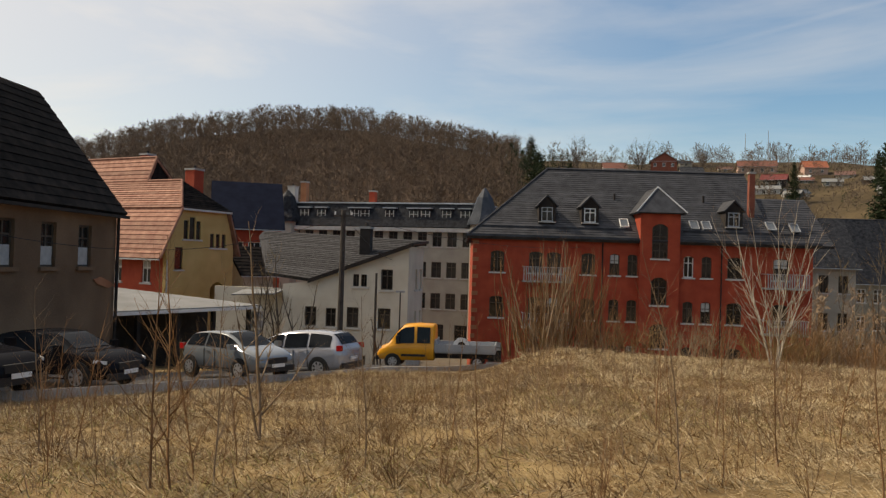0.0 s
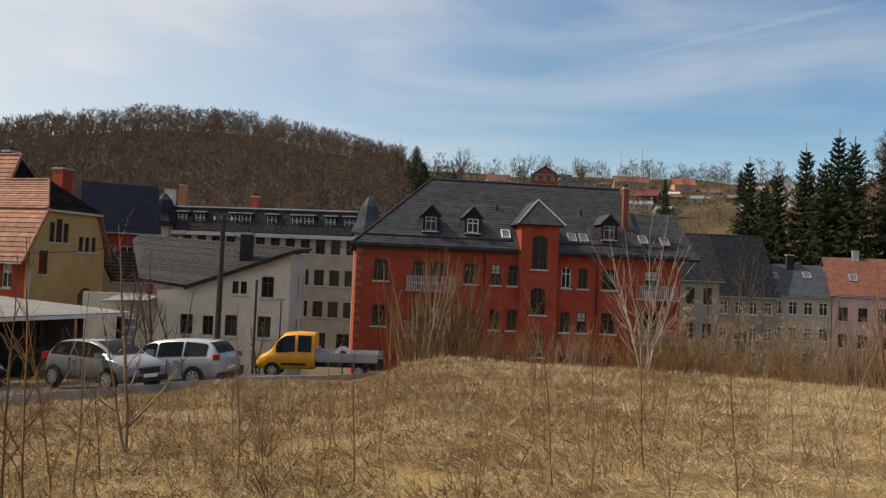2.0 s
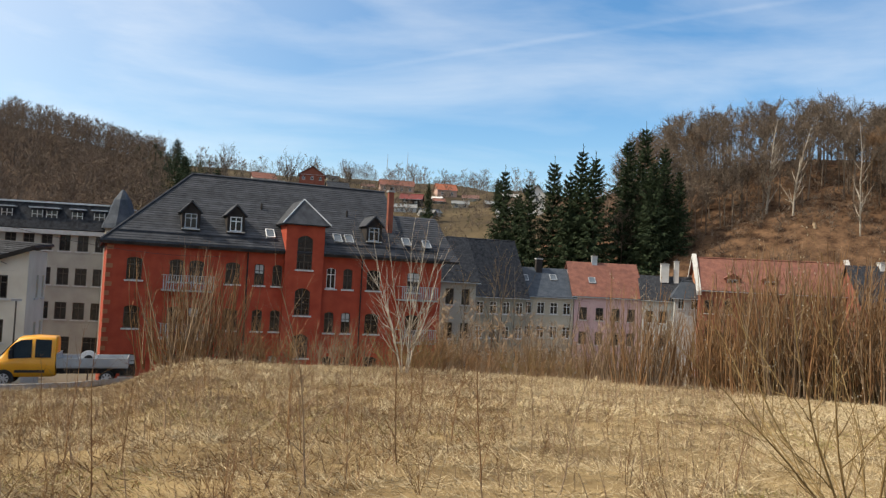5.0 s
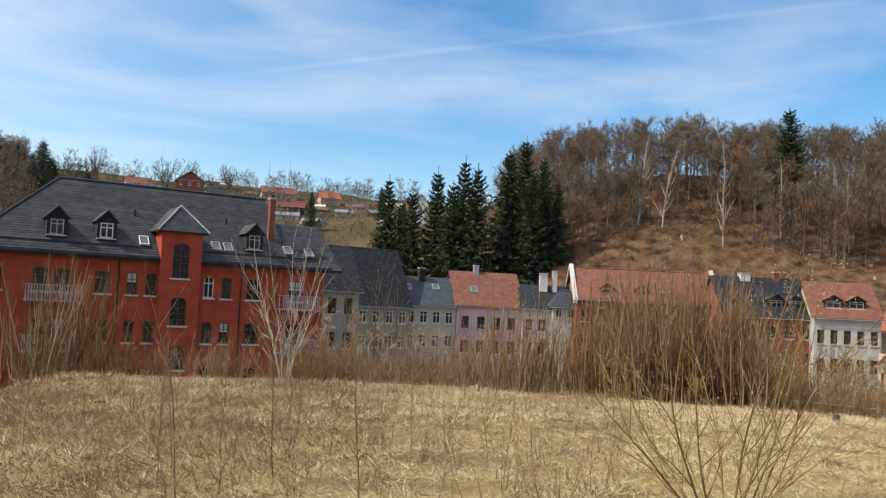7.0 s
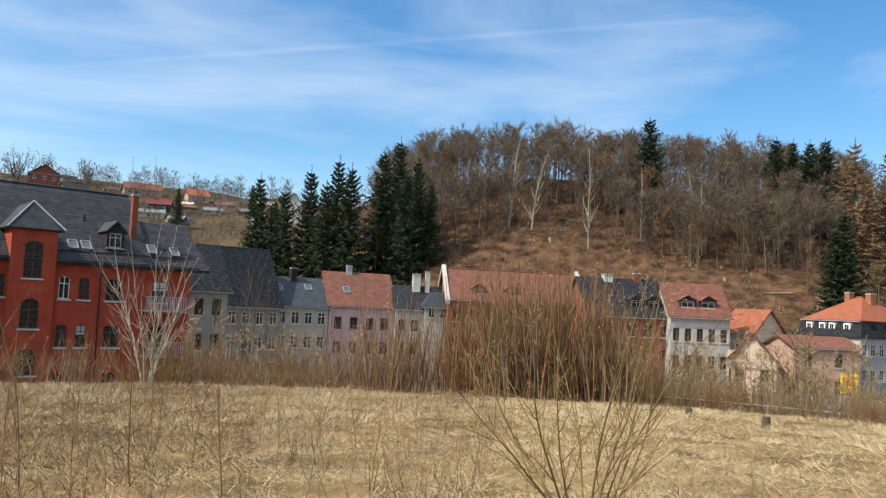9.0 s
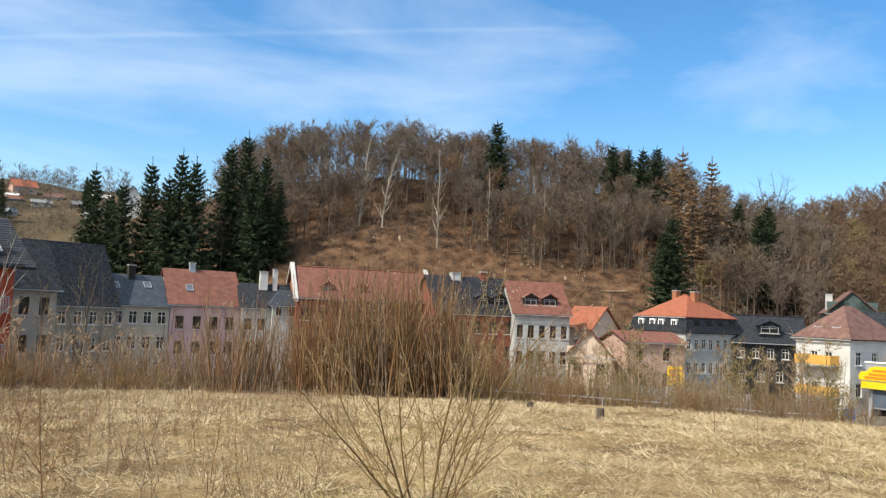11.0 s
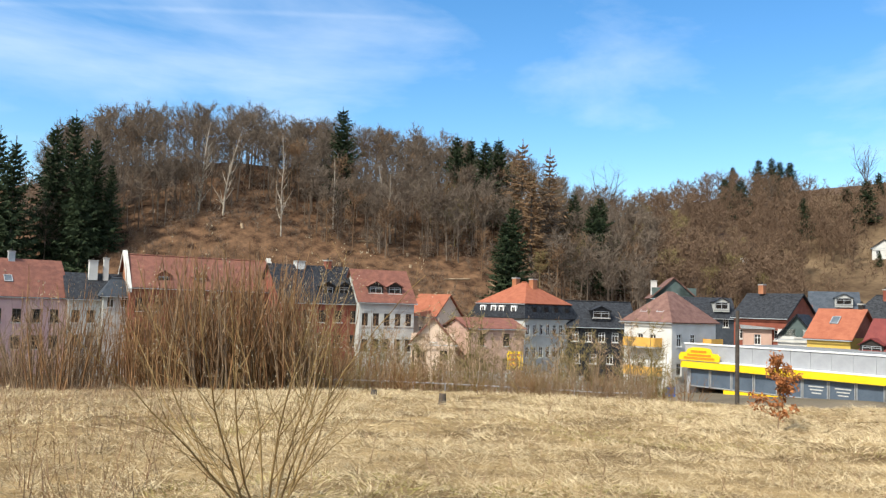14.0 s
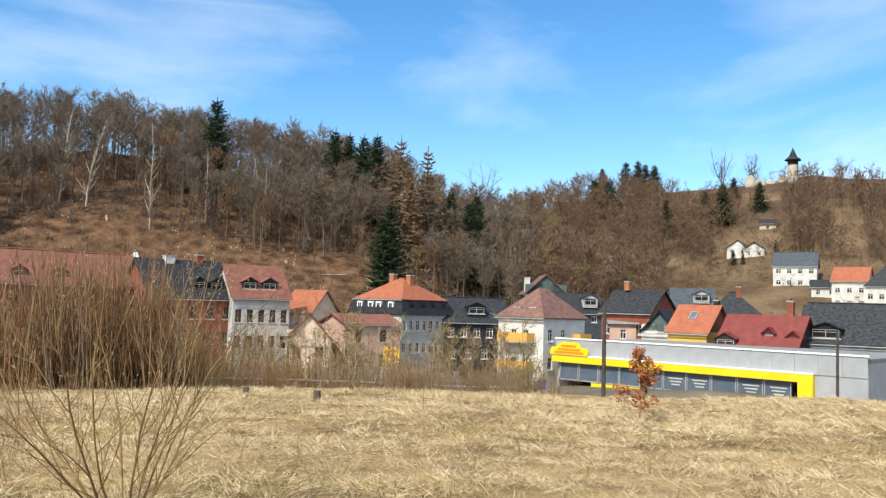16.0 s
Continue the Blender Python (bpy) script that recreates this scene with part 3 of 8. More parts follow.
def house(name, label, x, y, yaw, w, d, z0, ze, zr, roof, wall_m, roof_m, front=(), left=(), right=(), chimneys=(), dormers=(), skylights=(),
          overhang=0.35, style="tee", frame_mat="white_paint", sill="stone", mansard=0.0, mansard_m="slate_far", courses=0.0, plinth=0.0, category="house", upper_m=None, gutter="zinc"):
    """A house whose front runs from (x, y) along yaw; the rest lies behind. roof: gable (ridge along the front), front_gable, hip, mono."""
    H = thing(name, pose(x, y, 0, 0, 0, yaw), label, category)
    th = 0.3
    fw, lw, rw = side_windows(front, w, z0), side_windows(left, d, z0), side_windows(right, d, z0)
    cut = lambda rows: [(u - a / 2, u + a / 2, z, z + h) for u, z, a, h in rows]
    part("wall", wall_panel(bmesh.new(), (0, 0, z0), (1, 0, 0), (0, -1, 0), w, z0, ze, cut(fw), th), M[wall_m], H)
    part("wall", wall_panel(bmesh.new(), (0, th, z0), (0, 1, 0), (-1, 0, 0), d - 2 * th, z0, ze, cut([(u - th, *q) for u, *q in lw]), th), M[wall_m], H)
    part("wall", wall_panel(bmesh.new(), (w, th, z0), (0, 1, 0), (1, 0, 0), d - 2 * th, z0, ze, cut([(u - th, *q) for u, *q in rw]), th), M[wall_m], H)
    part("wall", wall_panel(bmesh.new(), (0, d, z0), (1, 0, 0), (0, 1, 0), w, z0, ze, (), th), M[wall_m], H)
    for u, z, a, h in fw:
        add_window(H, u, 0, z, a, h, 0, style, frame_mat, sill)
    for u, z, a, h in lw:
        add_window(H, 0, u, z, a, h, -90, style, frame_mat, sill)
    for u, z, a, h in rw:
        add_window(H, w, u, z, a, h, 90, style, frame_mat, sill)
    o, t = overhang, 0.16
    bm = bmesh.new()
    slopes = []
    gab = M[upper_m or wall_m]
    if mansard:
        i = mansard * 0.35
        lo = [(-o, -o, ze), (w + o, -o, ze), (w + o, d + o, ze), (-o, d + o, ze)]
        hi = [(i, i, ze + mansard), (w - i, i, ze + mansard), (w - i, d - i, ze + mansard), (i, d - i, ze + mansard)]
        mb = bmesh.new()
        for a in range(4):
            b = (a + 1) % 4
            slab(mb, (lo[a], lo[b], hi[b], hi[a]), t)
        part("mansard_slope", mb, M[mansard_m], H)
        bx0, bx1, by0, by1, zb = i - 0.2, w - i + 0.2, i - 0.2, d - i + 0.2, ze + mansard
    else:
        bx0, bx1, by0, by1, zb = -o, w + o, -o, d + o, ze - (zr - ze) * o / (d / 2 if roof != "front_gable" else w / 2) * 0.6
    my, mx = (by0 + by1) / 2, (bx0 + bx1) / 2
    if roof == "gable":
        slopes = [((bx0, by0, zb), (bx1, by0, zb), (bx1, my, zr), (bx0, my, zr)), ((bx1, by1, zb), (bx0, by1, zb), (bx0, my, zr), (bx1, my, zr))]
        for gx in (0, w - th):
            g = bmesh.new()
            prism(g, ((gx, 0.02, ze), (gx, d - 0.02, ze), (gx, d / 2, zr - t - 0.1)), (th, 0, 0))
            part("gable", g, gab, H)
    elif roof == "front_gable":
        slopes = [((bx0, by1, zb), (bx0, by0, zb), (mx, by0, zr), (mx, by1, zr)), ((bx1, by0, zb), (bx1, by1, zb), (mx, by1, zr), (mx, by0, zr))]
        for gy in (0, d - th):
            g = bmesh.new()
            prism(g, ((0.02, gy, ze), (w - 0.02, gy, ze), (w / 2, gy, zr - t - 0.1)), (0, th, 0))
            part("gable", g, gab, H)
    elif roof == "hip":
        e = min(by1 - by0, bx1 - bx0) / 2 * 0.95
        if bx1 - bx0 >= by1 - by0:
            r0, r1 = (bx0 + e, my, zr), (bx1 - e, my, zr)
            slopes = [((bx0, by0, zb), (bx1, by0, zb), r1, r0), ((bx1, by1, zb), (bx0, by1, zb), r0, r1), ((bx0, by1, zb), (bx0, by0, zb), r0), ((bx1, by0, zb), (bx1, by1, zb), r1)]
        else:
            r0, r1 = (mx, by0 + e, zr), (mx, by1 - e, zr)
            slopes = [((bx0, by0, zb), (bx1, by0, zb), r0), ((bx1, by1, zb), (bx0, by1, zb), r1), ((bx0, by1, zb), (bx0, by0, zb), r0, r1), ((bx1, by0, zb), (bx1, by1, zb), r1, r0)]
    elif roof == "flat":
        slopes = [((bx0, by0, zb), (bx1, by0, zb), (bx1, by1, zr), (bx0, by1, zr))]
    for s in slopes:
        slab(bm, s, t)
    rf = part("roof", bm, M[roof_m], H)
    if courses:
        for s in slopes[:2]:
            if len(s) == 4:
                roof_courses(rf, s, courses, roof_m)
    else:
        if roof in ("gable", "hip") and w >= d:
            e = 0 if roof == "gable" else min(by1 - by0, bx1 - bx0) / 2 * 0.95
            part("ridge_cap", tube(bmesh.new(), (bx0 + e, my, zr + 0.02), (bx1 - e, my, zr + 0.02), 0.11, 0.11, 6), M[roof_m], rf)
    part("gutter", boxes((bx0, bx1, by0 - 0.12, by0 - 0.004, zb - 0.16, zb - 0.06)), M[gutter], H)
    for c in chimneys:
        chimney(H, *c)
    for q in dormers:
        dormer(H, *q)
    for u, f in skylights:      # along the front, and how far up the front slope
        pitch = math.degrees(math.atan2(zr - zb, my - by0))
        skylight(H, pose(u, by0 + (my - by0) * f, zb + (zr - zb) * f + 0.02, pitch, 0, 0))
    return H

# ---------------------------------------------------------------- the long red brick house
def red_house():
    X, Y, W, D, Z0, ZE, ZR = 2.16, 59.9, 24.6, 13.0, -7.2, 3.72, 9.35
    H = thing("brick_house", pose(X, Y, 0, 0, 0, -1.0), "long red brick house with a dark slate roof", "house")
    up, lo = 1.05, -2.25          # sills of the two rows
    wins = []
    for u, w in ((1.8, 1.0), (4.6, 1.0), (5.9, 1.0), (8.4, 1.0), (10.3, 0.72), (11.6, 0.72), (15.65, 0.72), (16.95, 0.72), (19.0, 1.1), (22.3, 1.1)):
        for z in (up, lo, lo - 3.3):
            wins.append((u, z, w, 1.55))
    part("wall", wall_panel(bmesh.new(), (0, 0, Z0), (1, 0, 0), (0, -1, 0), W, Z0, ZE, [(u - w / 2, u + w / 2, z, z + h, 0.14) for u, z, w, h in wins if not 11.9 < u < 15], 0.35), M["red_brick"], H)
    for gx, nx in ((0, -1), (W, 1)):
        part("wall", wall_panel(bmesh.new(), (gx, 0.35, Z0), (0, 1, 0), (nx, 0, 0), D - 0.7, Z0, ZE, (), 0.35), M["red_brick"], H)
    part("wall", wall_panel(bmesh.new(), (0, D, Z0), (1, 0, 0), (0, 1, 0), W, Z0, ZE, (), 0.35), M["red_brick"], H)
    for i, (u, z, w, h) in enumerate(wins):
        add_window(H, u, 0, z, w, h, 0, "tee", "white_paint" if i % 13 == 5 else "window_brown", "stone", curtain=0.45 if i % 5 == 2 else 0)
    # corner stones at the left end, every other course
    for i in range(13):
        part("quoin", boxes((-0.03, 0.28 if i % 2 else 0.42, -0.03, 0.3, 0, 0.3)), M["brick_orange"], H, at=pose(0, 0, ZE - 0.7 - i * 0.62))
    # cornice
    part("cornice", boxes((-0.15, 11.9, -0.18, -0.004, ZE - 0.35, ZE - 0.1), (15.0, W + 0.1, -0.18, -0.004, ZE - 0.35, ZE - 0.1)), M["dark_brick"], H)
    part("gutter", boxes((-0.5, 11.95, -0.65, -0.5, ZE - 0.12, ZE + 0.02), (14.95, W + 0.4, -0.65, -0.5, ZE - 0.12, ZE + 0.02)), M["slate_blue"], H)
    # stair tower with three arched windows
    T0, T1, TY, TZ = 12.0, 14.85, -0.55, 5.75
    tw = [(13.42, 2.35, 1.15, 2.5), (13.42, -1.0, 1.15, 2.0), (13.42, -4.1, 1.2, 1.75)]
    tower = part("stair_tower", wall_panel(bmesh.new(), (T0, TY, Z0), (1, 0, 0), (0, -1, 0), T1 - T0, Z0, TZ, [(u - T0 - w / 2, u - T0 + w / 2, z, z + h, 0.28) for u, z, w, h in tw], 0.3), M["red_brick"], H, "projecting stair tower of red brick")
    part("side_wall", boxes((T0, T0 + 0.3, TY + 0.304, 2.5, Z0, TZ), (T1 - 0.3, T1, TY + 0.304, 2.5, Z0, TZ)), M["red_brick"], tower)
    for u, z, w, h in tw:
        add_window(H, u, TY, z, w, h, 0, "grid", "window_brown", "stone")
    bm = bmesh.new()
    m, k = (T0 + T1) / 2, 7.6
    slab(bm, ((T0 - 0.35, TY - 0.35, TZ - 0.1), (T1 + 0.35, TY - 0.35, TZ - 0.1), (m, TY + 1.1, k)), 0.15)
    slab(bm, ((T0 - 0.35, TY - 0.35, TZ - 0.1), (m, TY + 1.1, k), (m, 5.2, k), (T0 - 0.35, 3.4, TZ - 0.1)), 0.15)
    slab(bm, ((T1 + 0.35, TY - 0.35, TZ - 0.1), (m, TY + 1.1, k), (m, 5.2, k), (T1 + 0.35, 3.4, TZ - 0.1)), 0.15)
    tr = part("tower_roof", bm, M["slate"], H)
    for s in (-1, 1):
        part("hip_cap", tube(bmesh.new(), (m + s * 1.8, TY - 0.37, TZ - 0.08), (m, TY + 1.1, k + 0.02), 0.055, 0.055, 6), M["zinc"], tr)
    # main roof: hipped at the left, lower right wing
    bm = bmesh.new()
    o, zb, rx0, rx1 = 0.5, ZE - 0.15, 5.9, 21.7
    front = ((-o, -o, zb), (21.7, -o, zb), (rx1, D / 2, ZR), (rx0, D / 2, ZR))
    slab(bm, front, 0.2)
    slab(bm, ((21.7, D + o, zb), (-o, D + o, zb), (rx0, D / 2, ZR), (rx1, D / 2, ZR)), 0.2)
    slab(bm, ((-o, D + o, zb), (-o, -o, zb), (rx0, D / 2, ZR)), 0.2)
    prism(bm, ((21.4, 0.2, zb + 0.2), (21.4, D - 0.2, zb + 0.2), (21.4, D / 2, ZR - 0.3)), (0.2, 0, 0))
    rf = part("roof", bm, M["slate"], H)
    roof_courses(rf, front, 0.33, "slate")
    part("hip_cap", tube(bmesh.new(), (-o, -o, zb + 0.06), (rx0, D / 2, ZR + 0.06), 0.1, 0.1, 6), M["slate"], rf)
    part("ridge_cap", tube(bmesh.new(), (rx0, D / 2, ZR + 0.06), (rx1, D / 2, ZR + 0.06), 0.11, 0.11, 6), M["slate"], rf)
    wing = ((21.75, -o, zb), (W + 1.3, -o, zb), (W + 1.3, 5.0, 7.35), (21.75, 5.0, 7.35))
    bm = bmesh.new()
    slab(bm, wing, 0.2)
    slab(bm, ((W + 1.3, D + o, zb), (21.75, D + o, zb), (21.75, 5.0, 7.35), (W + 1.3, 5.0, 7.35)), 0.2)
    wr = part("wing_roof", bm, M["slate"], H)
    roof_courses(wr, wing, 0.33, "slate")
    bm = bmesh.new()
    prism(bm, ((W - 0.3, 0.05, ZE), (W - 0.3, D - 0.05, ZE), (W - 0.3, 5.0, 7.05)), (0.3, 0, 0))
    part("gable", bm, M["red_brick"], H)
    # snow guard and gutter board along the eave
    part("snow_guard", boxes((0.2, 11.6, 0.35, 0.39, ZE + 0.55, ZE + 0.72), (15.3, W - 0.2, 0.35, 0.39, ZE + 0.55, ZE + 0.72)), M["slate"], H)
    for u in (5.4, 8.55, 19.1):
        dormer(H, u, 0.75, 4.75, 1.25, 1.35, 2.2, "slate", "dark_timber", rise=0.75, frame_mat="grey_metal" if u != 8.55 else "white_paint")
    pitch = math.degrees(math.atan2(ZR - zb, D / 2 + o))
    for u, y in ((11.1, 1.0), (16.25, 1.0), (17.15, 1.0), (21.9, 1.1), (23.6, 1.0)):
        skylight(H, pose(u, y, zb + (y + o) * math.tan(radians(pitch)) + 0.06, pitch, 0, 0), "white_paint" if u < 12 else "grey_metal").scale = (0.72, 0.8, 1.0)
    for u, y in ((10.8, 3.4), (14.9, 3.6), (17.6, 3.4)):
        z = zb + (y + o) * math.tan(radians(pitch))
        part("vent_pipe", tube(bmesh.new(), (u, y, z), (u, y, z + 0.5), 0.08, 0.08, 8), M["dark_timber"], H)
    chimney(H, 20.8, 2.2, 5.0, 9.2, 0.42)
    # balconies
    for u0, u1, zs in ((3.6, 7.0, (0.5, -2.8)), (20.9, 23.9, (0.5, -2.8))):
        for z in zs:
            b = part("balcony", boxes((u0, u1, -1.25, -0.004, z - 0.12, z)), M["concrete"], H, "balcony with a grey railing")
            part("top_rail", boxes((u0, u1, -1.25, -1.2, z + 0.95, z + 1.0), (u0, u0 + 0.05, -1.2, -0.01, z + 0.95, z + 1.0), (u1 - 0.05, u1, -1.2, -0.01, z + 0.95, z + 1.0)), M["grey_metal"], b)
            bar = mesh_of(boxes((-0.035, 0.035, -0.015, 0.015, 0, 0.9)), "baluster", M["grey_metal"])
            n = int((u1 - u0) / 0.16)
            for i in range(n):
                part("baluster", bar, None, b, at=pose(u0 + 0.06 + i * (u1 - u0 - 0.12) / (n - 1), -1.22, z + 0.03))
    for u in (9.4, 18.0):
        part("downpipe", tube(bmesh.new(), (u, -0.1, Z0 + 0.1), (u, -0.1, ZE - 0.1), 0.05, 0.05, 8), M["dark_timber"], H)


red_house()

# ---------------------------------------------------------------- the row beyond the meadow
V = -9.0
F2 = lambda n, top, w=1.0, h=1.5: [(top, h, w, n), (top - 3.0, h, w, n), (top - 6.0, h, w, n)]
house("town_house", "old pale grey town house with a tall slate roof", 43.2, 90.2, -4, 8.9, 10, V, 1.0, 8.1, "gable", "grey_green_wall", "slate_far", F2(5, 7.6, 0.95), skylights=[(1.2, 0.5)])
house("town_house", "beige town house with a blue-grey slate roof", 52.2, 91.0, -14.4, 6.9, 9, V, 1.2, 4.8, "gable", "beige_wall", "slate_blue", F2(4, 7.8, 1.0), chimneys=[(3.2, 4.0, 4.0, 6.1, 0.8, "dark_timber")], skylights=[(1.0, 0.6), (4.9, 0.65)])
house("town_house", "pink town house with a red tiled roof", 59.0, 89.3, -22.4, 8.8, 10, V, 1.5, 5.9, "gable", "pink_wall", "tile_red", [(7.3, 1.6, 1.0, [1.2, 3.3, 5.4, 7.4]), (4.2, 1.6, 1.0, [1.2, 3.3, 5.4, 7.4])], chimneys=[(3.4, 4.9, 5.4, 6.9, 0.7, "zinc")], skylights=[(2.6, 0.45)], frame_mat="window_brown")
house("town_house", "pale grey town house with a small hipped turret", 66.6, 85.1, -31.1, 6.7, 9, V, 1.4, 4.5, "gable", "grey_wall", "slate_far", [(7.4, 1.5, 0.9, 4), (4.4, 1.5, 0.9, 4)], frame_mat="window_brown", chimneys=[(3.0, 3.4, 3.6, 6.2, 1.0, "white_wall"), (4.5, 3.4, 3.6, 6.6, 0.6, "white_wall")])
house("turret", "slate-roofed turret bay of the pale grey house", 69.2, 82.2, -31.1, 3.2, 2.0, V, 2.2, 3.9, "hip", "grey_wall", "slate_blue", [(9.3, 1.5, 0.8, 2)], overhang=0.5)
house("town_house", "narrow beige house with a white verge beside the brick house", 31.6, 70.5, -8, 3.6, 9, V, 2.4, 6.6, "gable", "beige_wall", "slate_far", [(9.0, 1.5, 0.8, [1.0, 2.6]), (5.8, 1.5, 0.8, [1.0, 2.6])], frame_mat="window_brown")
lr = house("town_house", "long brick house with red roof between raised gables", 70.5, 79.2, -33.5, 18.1, 10, V, 3.0, 7.0, "gable", "dark_brick", "tile_red", [(9.0, 1.6, 1.0, 8), (5.8, 1.6, 1.0, 8)], dormers=[(4.0, 0.9, 3.6, 1.7, 0.9, 2.4, "tile_red", "dark_brick"), (8.4, 0.9, 3.6, 1.7, 0.9, 2.4, "tile_red", "dark_brick")], frame_mat="window_brown", upper_m="brick_orange")
for gx in (-0.45, 18.0):
    bm = bmesh.new()
    for s in (-1, 1):
        prism(bm, ((gx, 5 + s * 5.6, 2.7), (gx, 5, 7.5), (gx, 5, 7.0), (gx, 5 + s * 5.6, 2.2)), (0.55, 0, 0))
    part("raised_gable", bm, M["stone"], lr, "pale stone coping on the gable")
house("town_house", "dark brick house with a dark slate roof", 81.4, 64.9, -32.3, 10.8, 11, V, 1.8, 6.6, "gable", "dark_brick", "slate_far", [(8.2, 1.5, 1.0, 5), (5.1, 1.5, 1.0, 5)], dormers=[(6.5, 1.2, 2.7, 1.8, 1.2, 2.5, "slate_far", "slate_far"), (8.8, 1.2, 2.7, 1.8, 1.2, 2.5, "slate_far", "slate_far")], chimneys=[(4.0, 5.4, 6.0, 7.2, 1.2, "white_wall"), (8.0, 5.4, 6.0, 7.5, 0.8, "dark_brick")], frame_mat="window_brown")
house("town_house", "pale grey house with a red roof and two gabled dormers", 88.7, 58.2, -40, 7.4, 9, V, 2.1, 6.3, "gable", "grey_wall", "tile_red", [(7.9, 1.6, 0.8, 5), (4.6, 1.6, 0.8, 5)], dormers=[(2.4, 1.0, 3.0, 2.0, 1.1, 2.6, "tile_red", "dark_timber"), (5.0, 1.0, 3.0, 2.0, 1.1, 2.6, "tile_red", "dark_timber")], frame_mat="window_brown")
house("small_house", "small house with a bright orange roof", 102.3, 59.1, -100, 5.2, 6, V, 0.4, 3.4, "gable", "peach_wall", "tile_bright", [(6.5, 1.3, 0.8, 3)], right=[(6.5, 1.3, 0.8, 2)])
house("small_house", "peach gabled house with a red-brown roof", 85.4, 48.6, -62, 5.2, 9, V, -2.6, 0.4, "front_gable", "peach_wall", "tile_red", [(4.0, 1.4, 0.9, 2), (6.4, 1.0, 0.8, [2.6])], right=[(4.0, 1.3, 0.8, 3)], frame_mat="window_brown")
house("small_house", "salmon house with a low red roof", 90.3, 43.3, -40, 7.4, 8, V, -0.8, 0.4, "gable", "salmon_wall", "tile_red", [(6.0, 1.5, 0.9, [1.6, 5.0]), (3.0, 1.5, 0.9, [1.6, 5.0])], frame_mat="window_brown")
oh = house("town_house", "large corner house with a steep orange hipped roof", 106.4, 51.0, -113, 10.9, 10.4, V, 0.4, 5.4, "hip", "grey_wall", "tile_bright", [(7.2, 1.4, 0.8, 5), (4.2, 1.4, 0.8, 5)], right=[(7.2, 1.4, 0.7, 8), (4.2, 1.4, 0.7, 8)], mansard=2.0, mansard_m="slate_far", chimneys=[(3.6, 5.4, 4.4, 6.2, 0.8, "brick_orange"), (7.0, 5.4, 4.4, 6.0, 0.8, "brick_orange")])
for u in (2.4, 4.6, 6.2, 8.6):
    wn_ = part("dormer_window", boxes((-0.5, 0.5, 0.0, 0.5, -0.05, 1.15)), M["white_paint"], oh, at=pose(u, 0.12, 0.9))
    part("pane", boxes((-0.3, -0.03, -0.02, -0.004, 0.15, 0.95), (0.03, 0.3, -0.02, -0.004, 0.15, 0.95)), M["window_dark"], wn_)
for v in (2.0, 4.2, 6.2, 8.4):
    wn_ = part("dormer_window", boxes((-0.5, 0.5, 0.0, 0.5, -0.05, 1.15)), M["slate_far"], oh, at=pose(10.78, v, 0.9, 0, 0, 90))
    part("pane", boxes((-0.3, -0.03, -0.02, -0.004, 0.15, 0.95), (0.03, 0.3, -0.02, -0.004, 0.15, 0.95)), M["window_dark"], wn_)
house("town_house", "low slate-clad house with white windows", 109.6, 37.4, -62, 9.2, 9, V, -0.4, 3.0, "gable", "slate_far", "slate_far", [(6.4, 1.3, 0.9, 5), (3.4, 1.3, 0.9, 4)], dormers=[(4.6, 0.6, 0.6, 2.6, 1.2, 3.0, "slate_far", "slate_far")], upper_m="slate_far")
wb = house("apartment_house", "white apartment block with a brown hipped roof and orange balconies", 89.0, 24.0, -117, 6.4, 7.2, V, 0.9, 4.0, "hip", "white_wall", "tile_brown", [(6.9, 1.5, 0.8, [2.2, 3.9]), (3.9, 1.5, 0.8, [2.2, 3.9]), (0.9, 1.5, 0.8, [2.2, 3.9])], right=[(7.2, 1.3, 0.8, [1.2, 3.4]), (4.2, 1.3, 0.8, [1.2, 3.4])], skylights=[(2.0, 0.4), (4.2, 0.4)])
for zz in (-1.9, -4.9, -7.9):
    bl = part("balcony", boxes((0.9, 5.2, -1.2, -0.004, zz - 0.15, zz)), M["concrete"], wb, "balcony with an orange parapet")
    part("parapet", boxes((0.9, 5.2, -1.2, -1.1, zz + 0.004, zz + 0.95), (0.9, 1.0, -1.1, -0.01, zz + 0.004, zz + 0.95), (5.1, 5.2, -1.1, -0.01, zz + 0.004, zz + 0.95)), M["balcony_orange"], bl)
for zz in (-1.9, -4.9):
    bl = part("balcony", boxes((6.404, 7.5, 5.0, 7.0, zz - 0.15, zz)), M["concrete"], wb)
    part("parapet", boxes((7.4, 7.5, 5.0, 7.0, zz + 0.004, zz + 0.95), (6.41, 7.4, 5.0, 5.1, zz + 0.004, zz + 0.95)), M["balcony_orange"], bl, "orange balcony parapet")
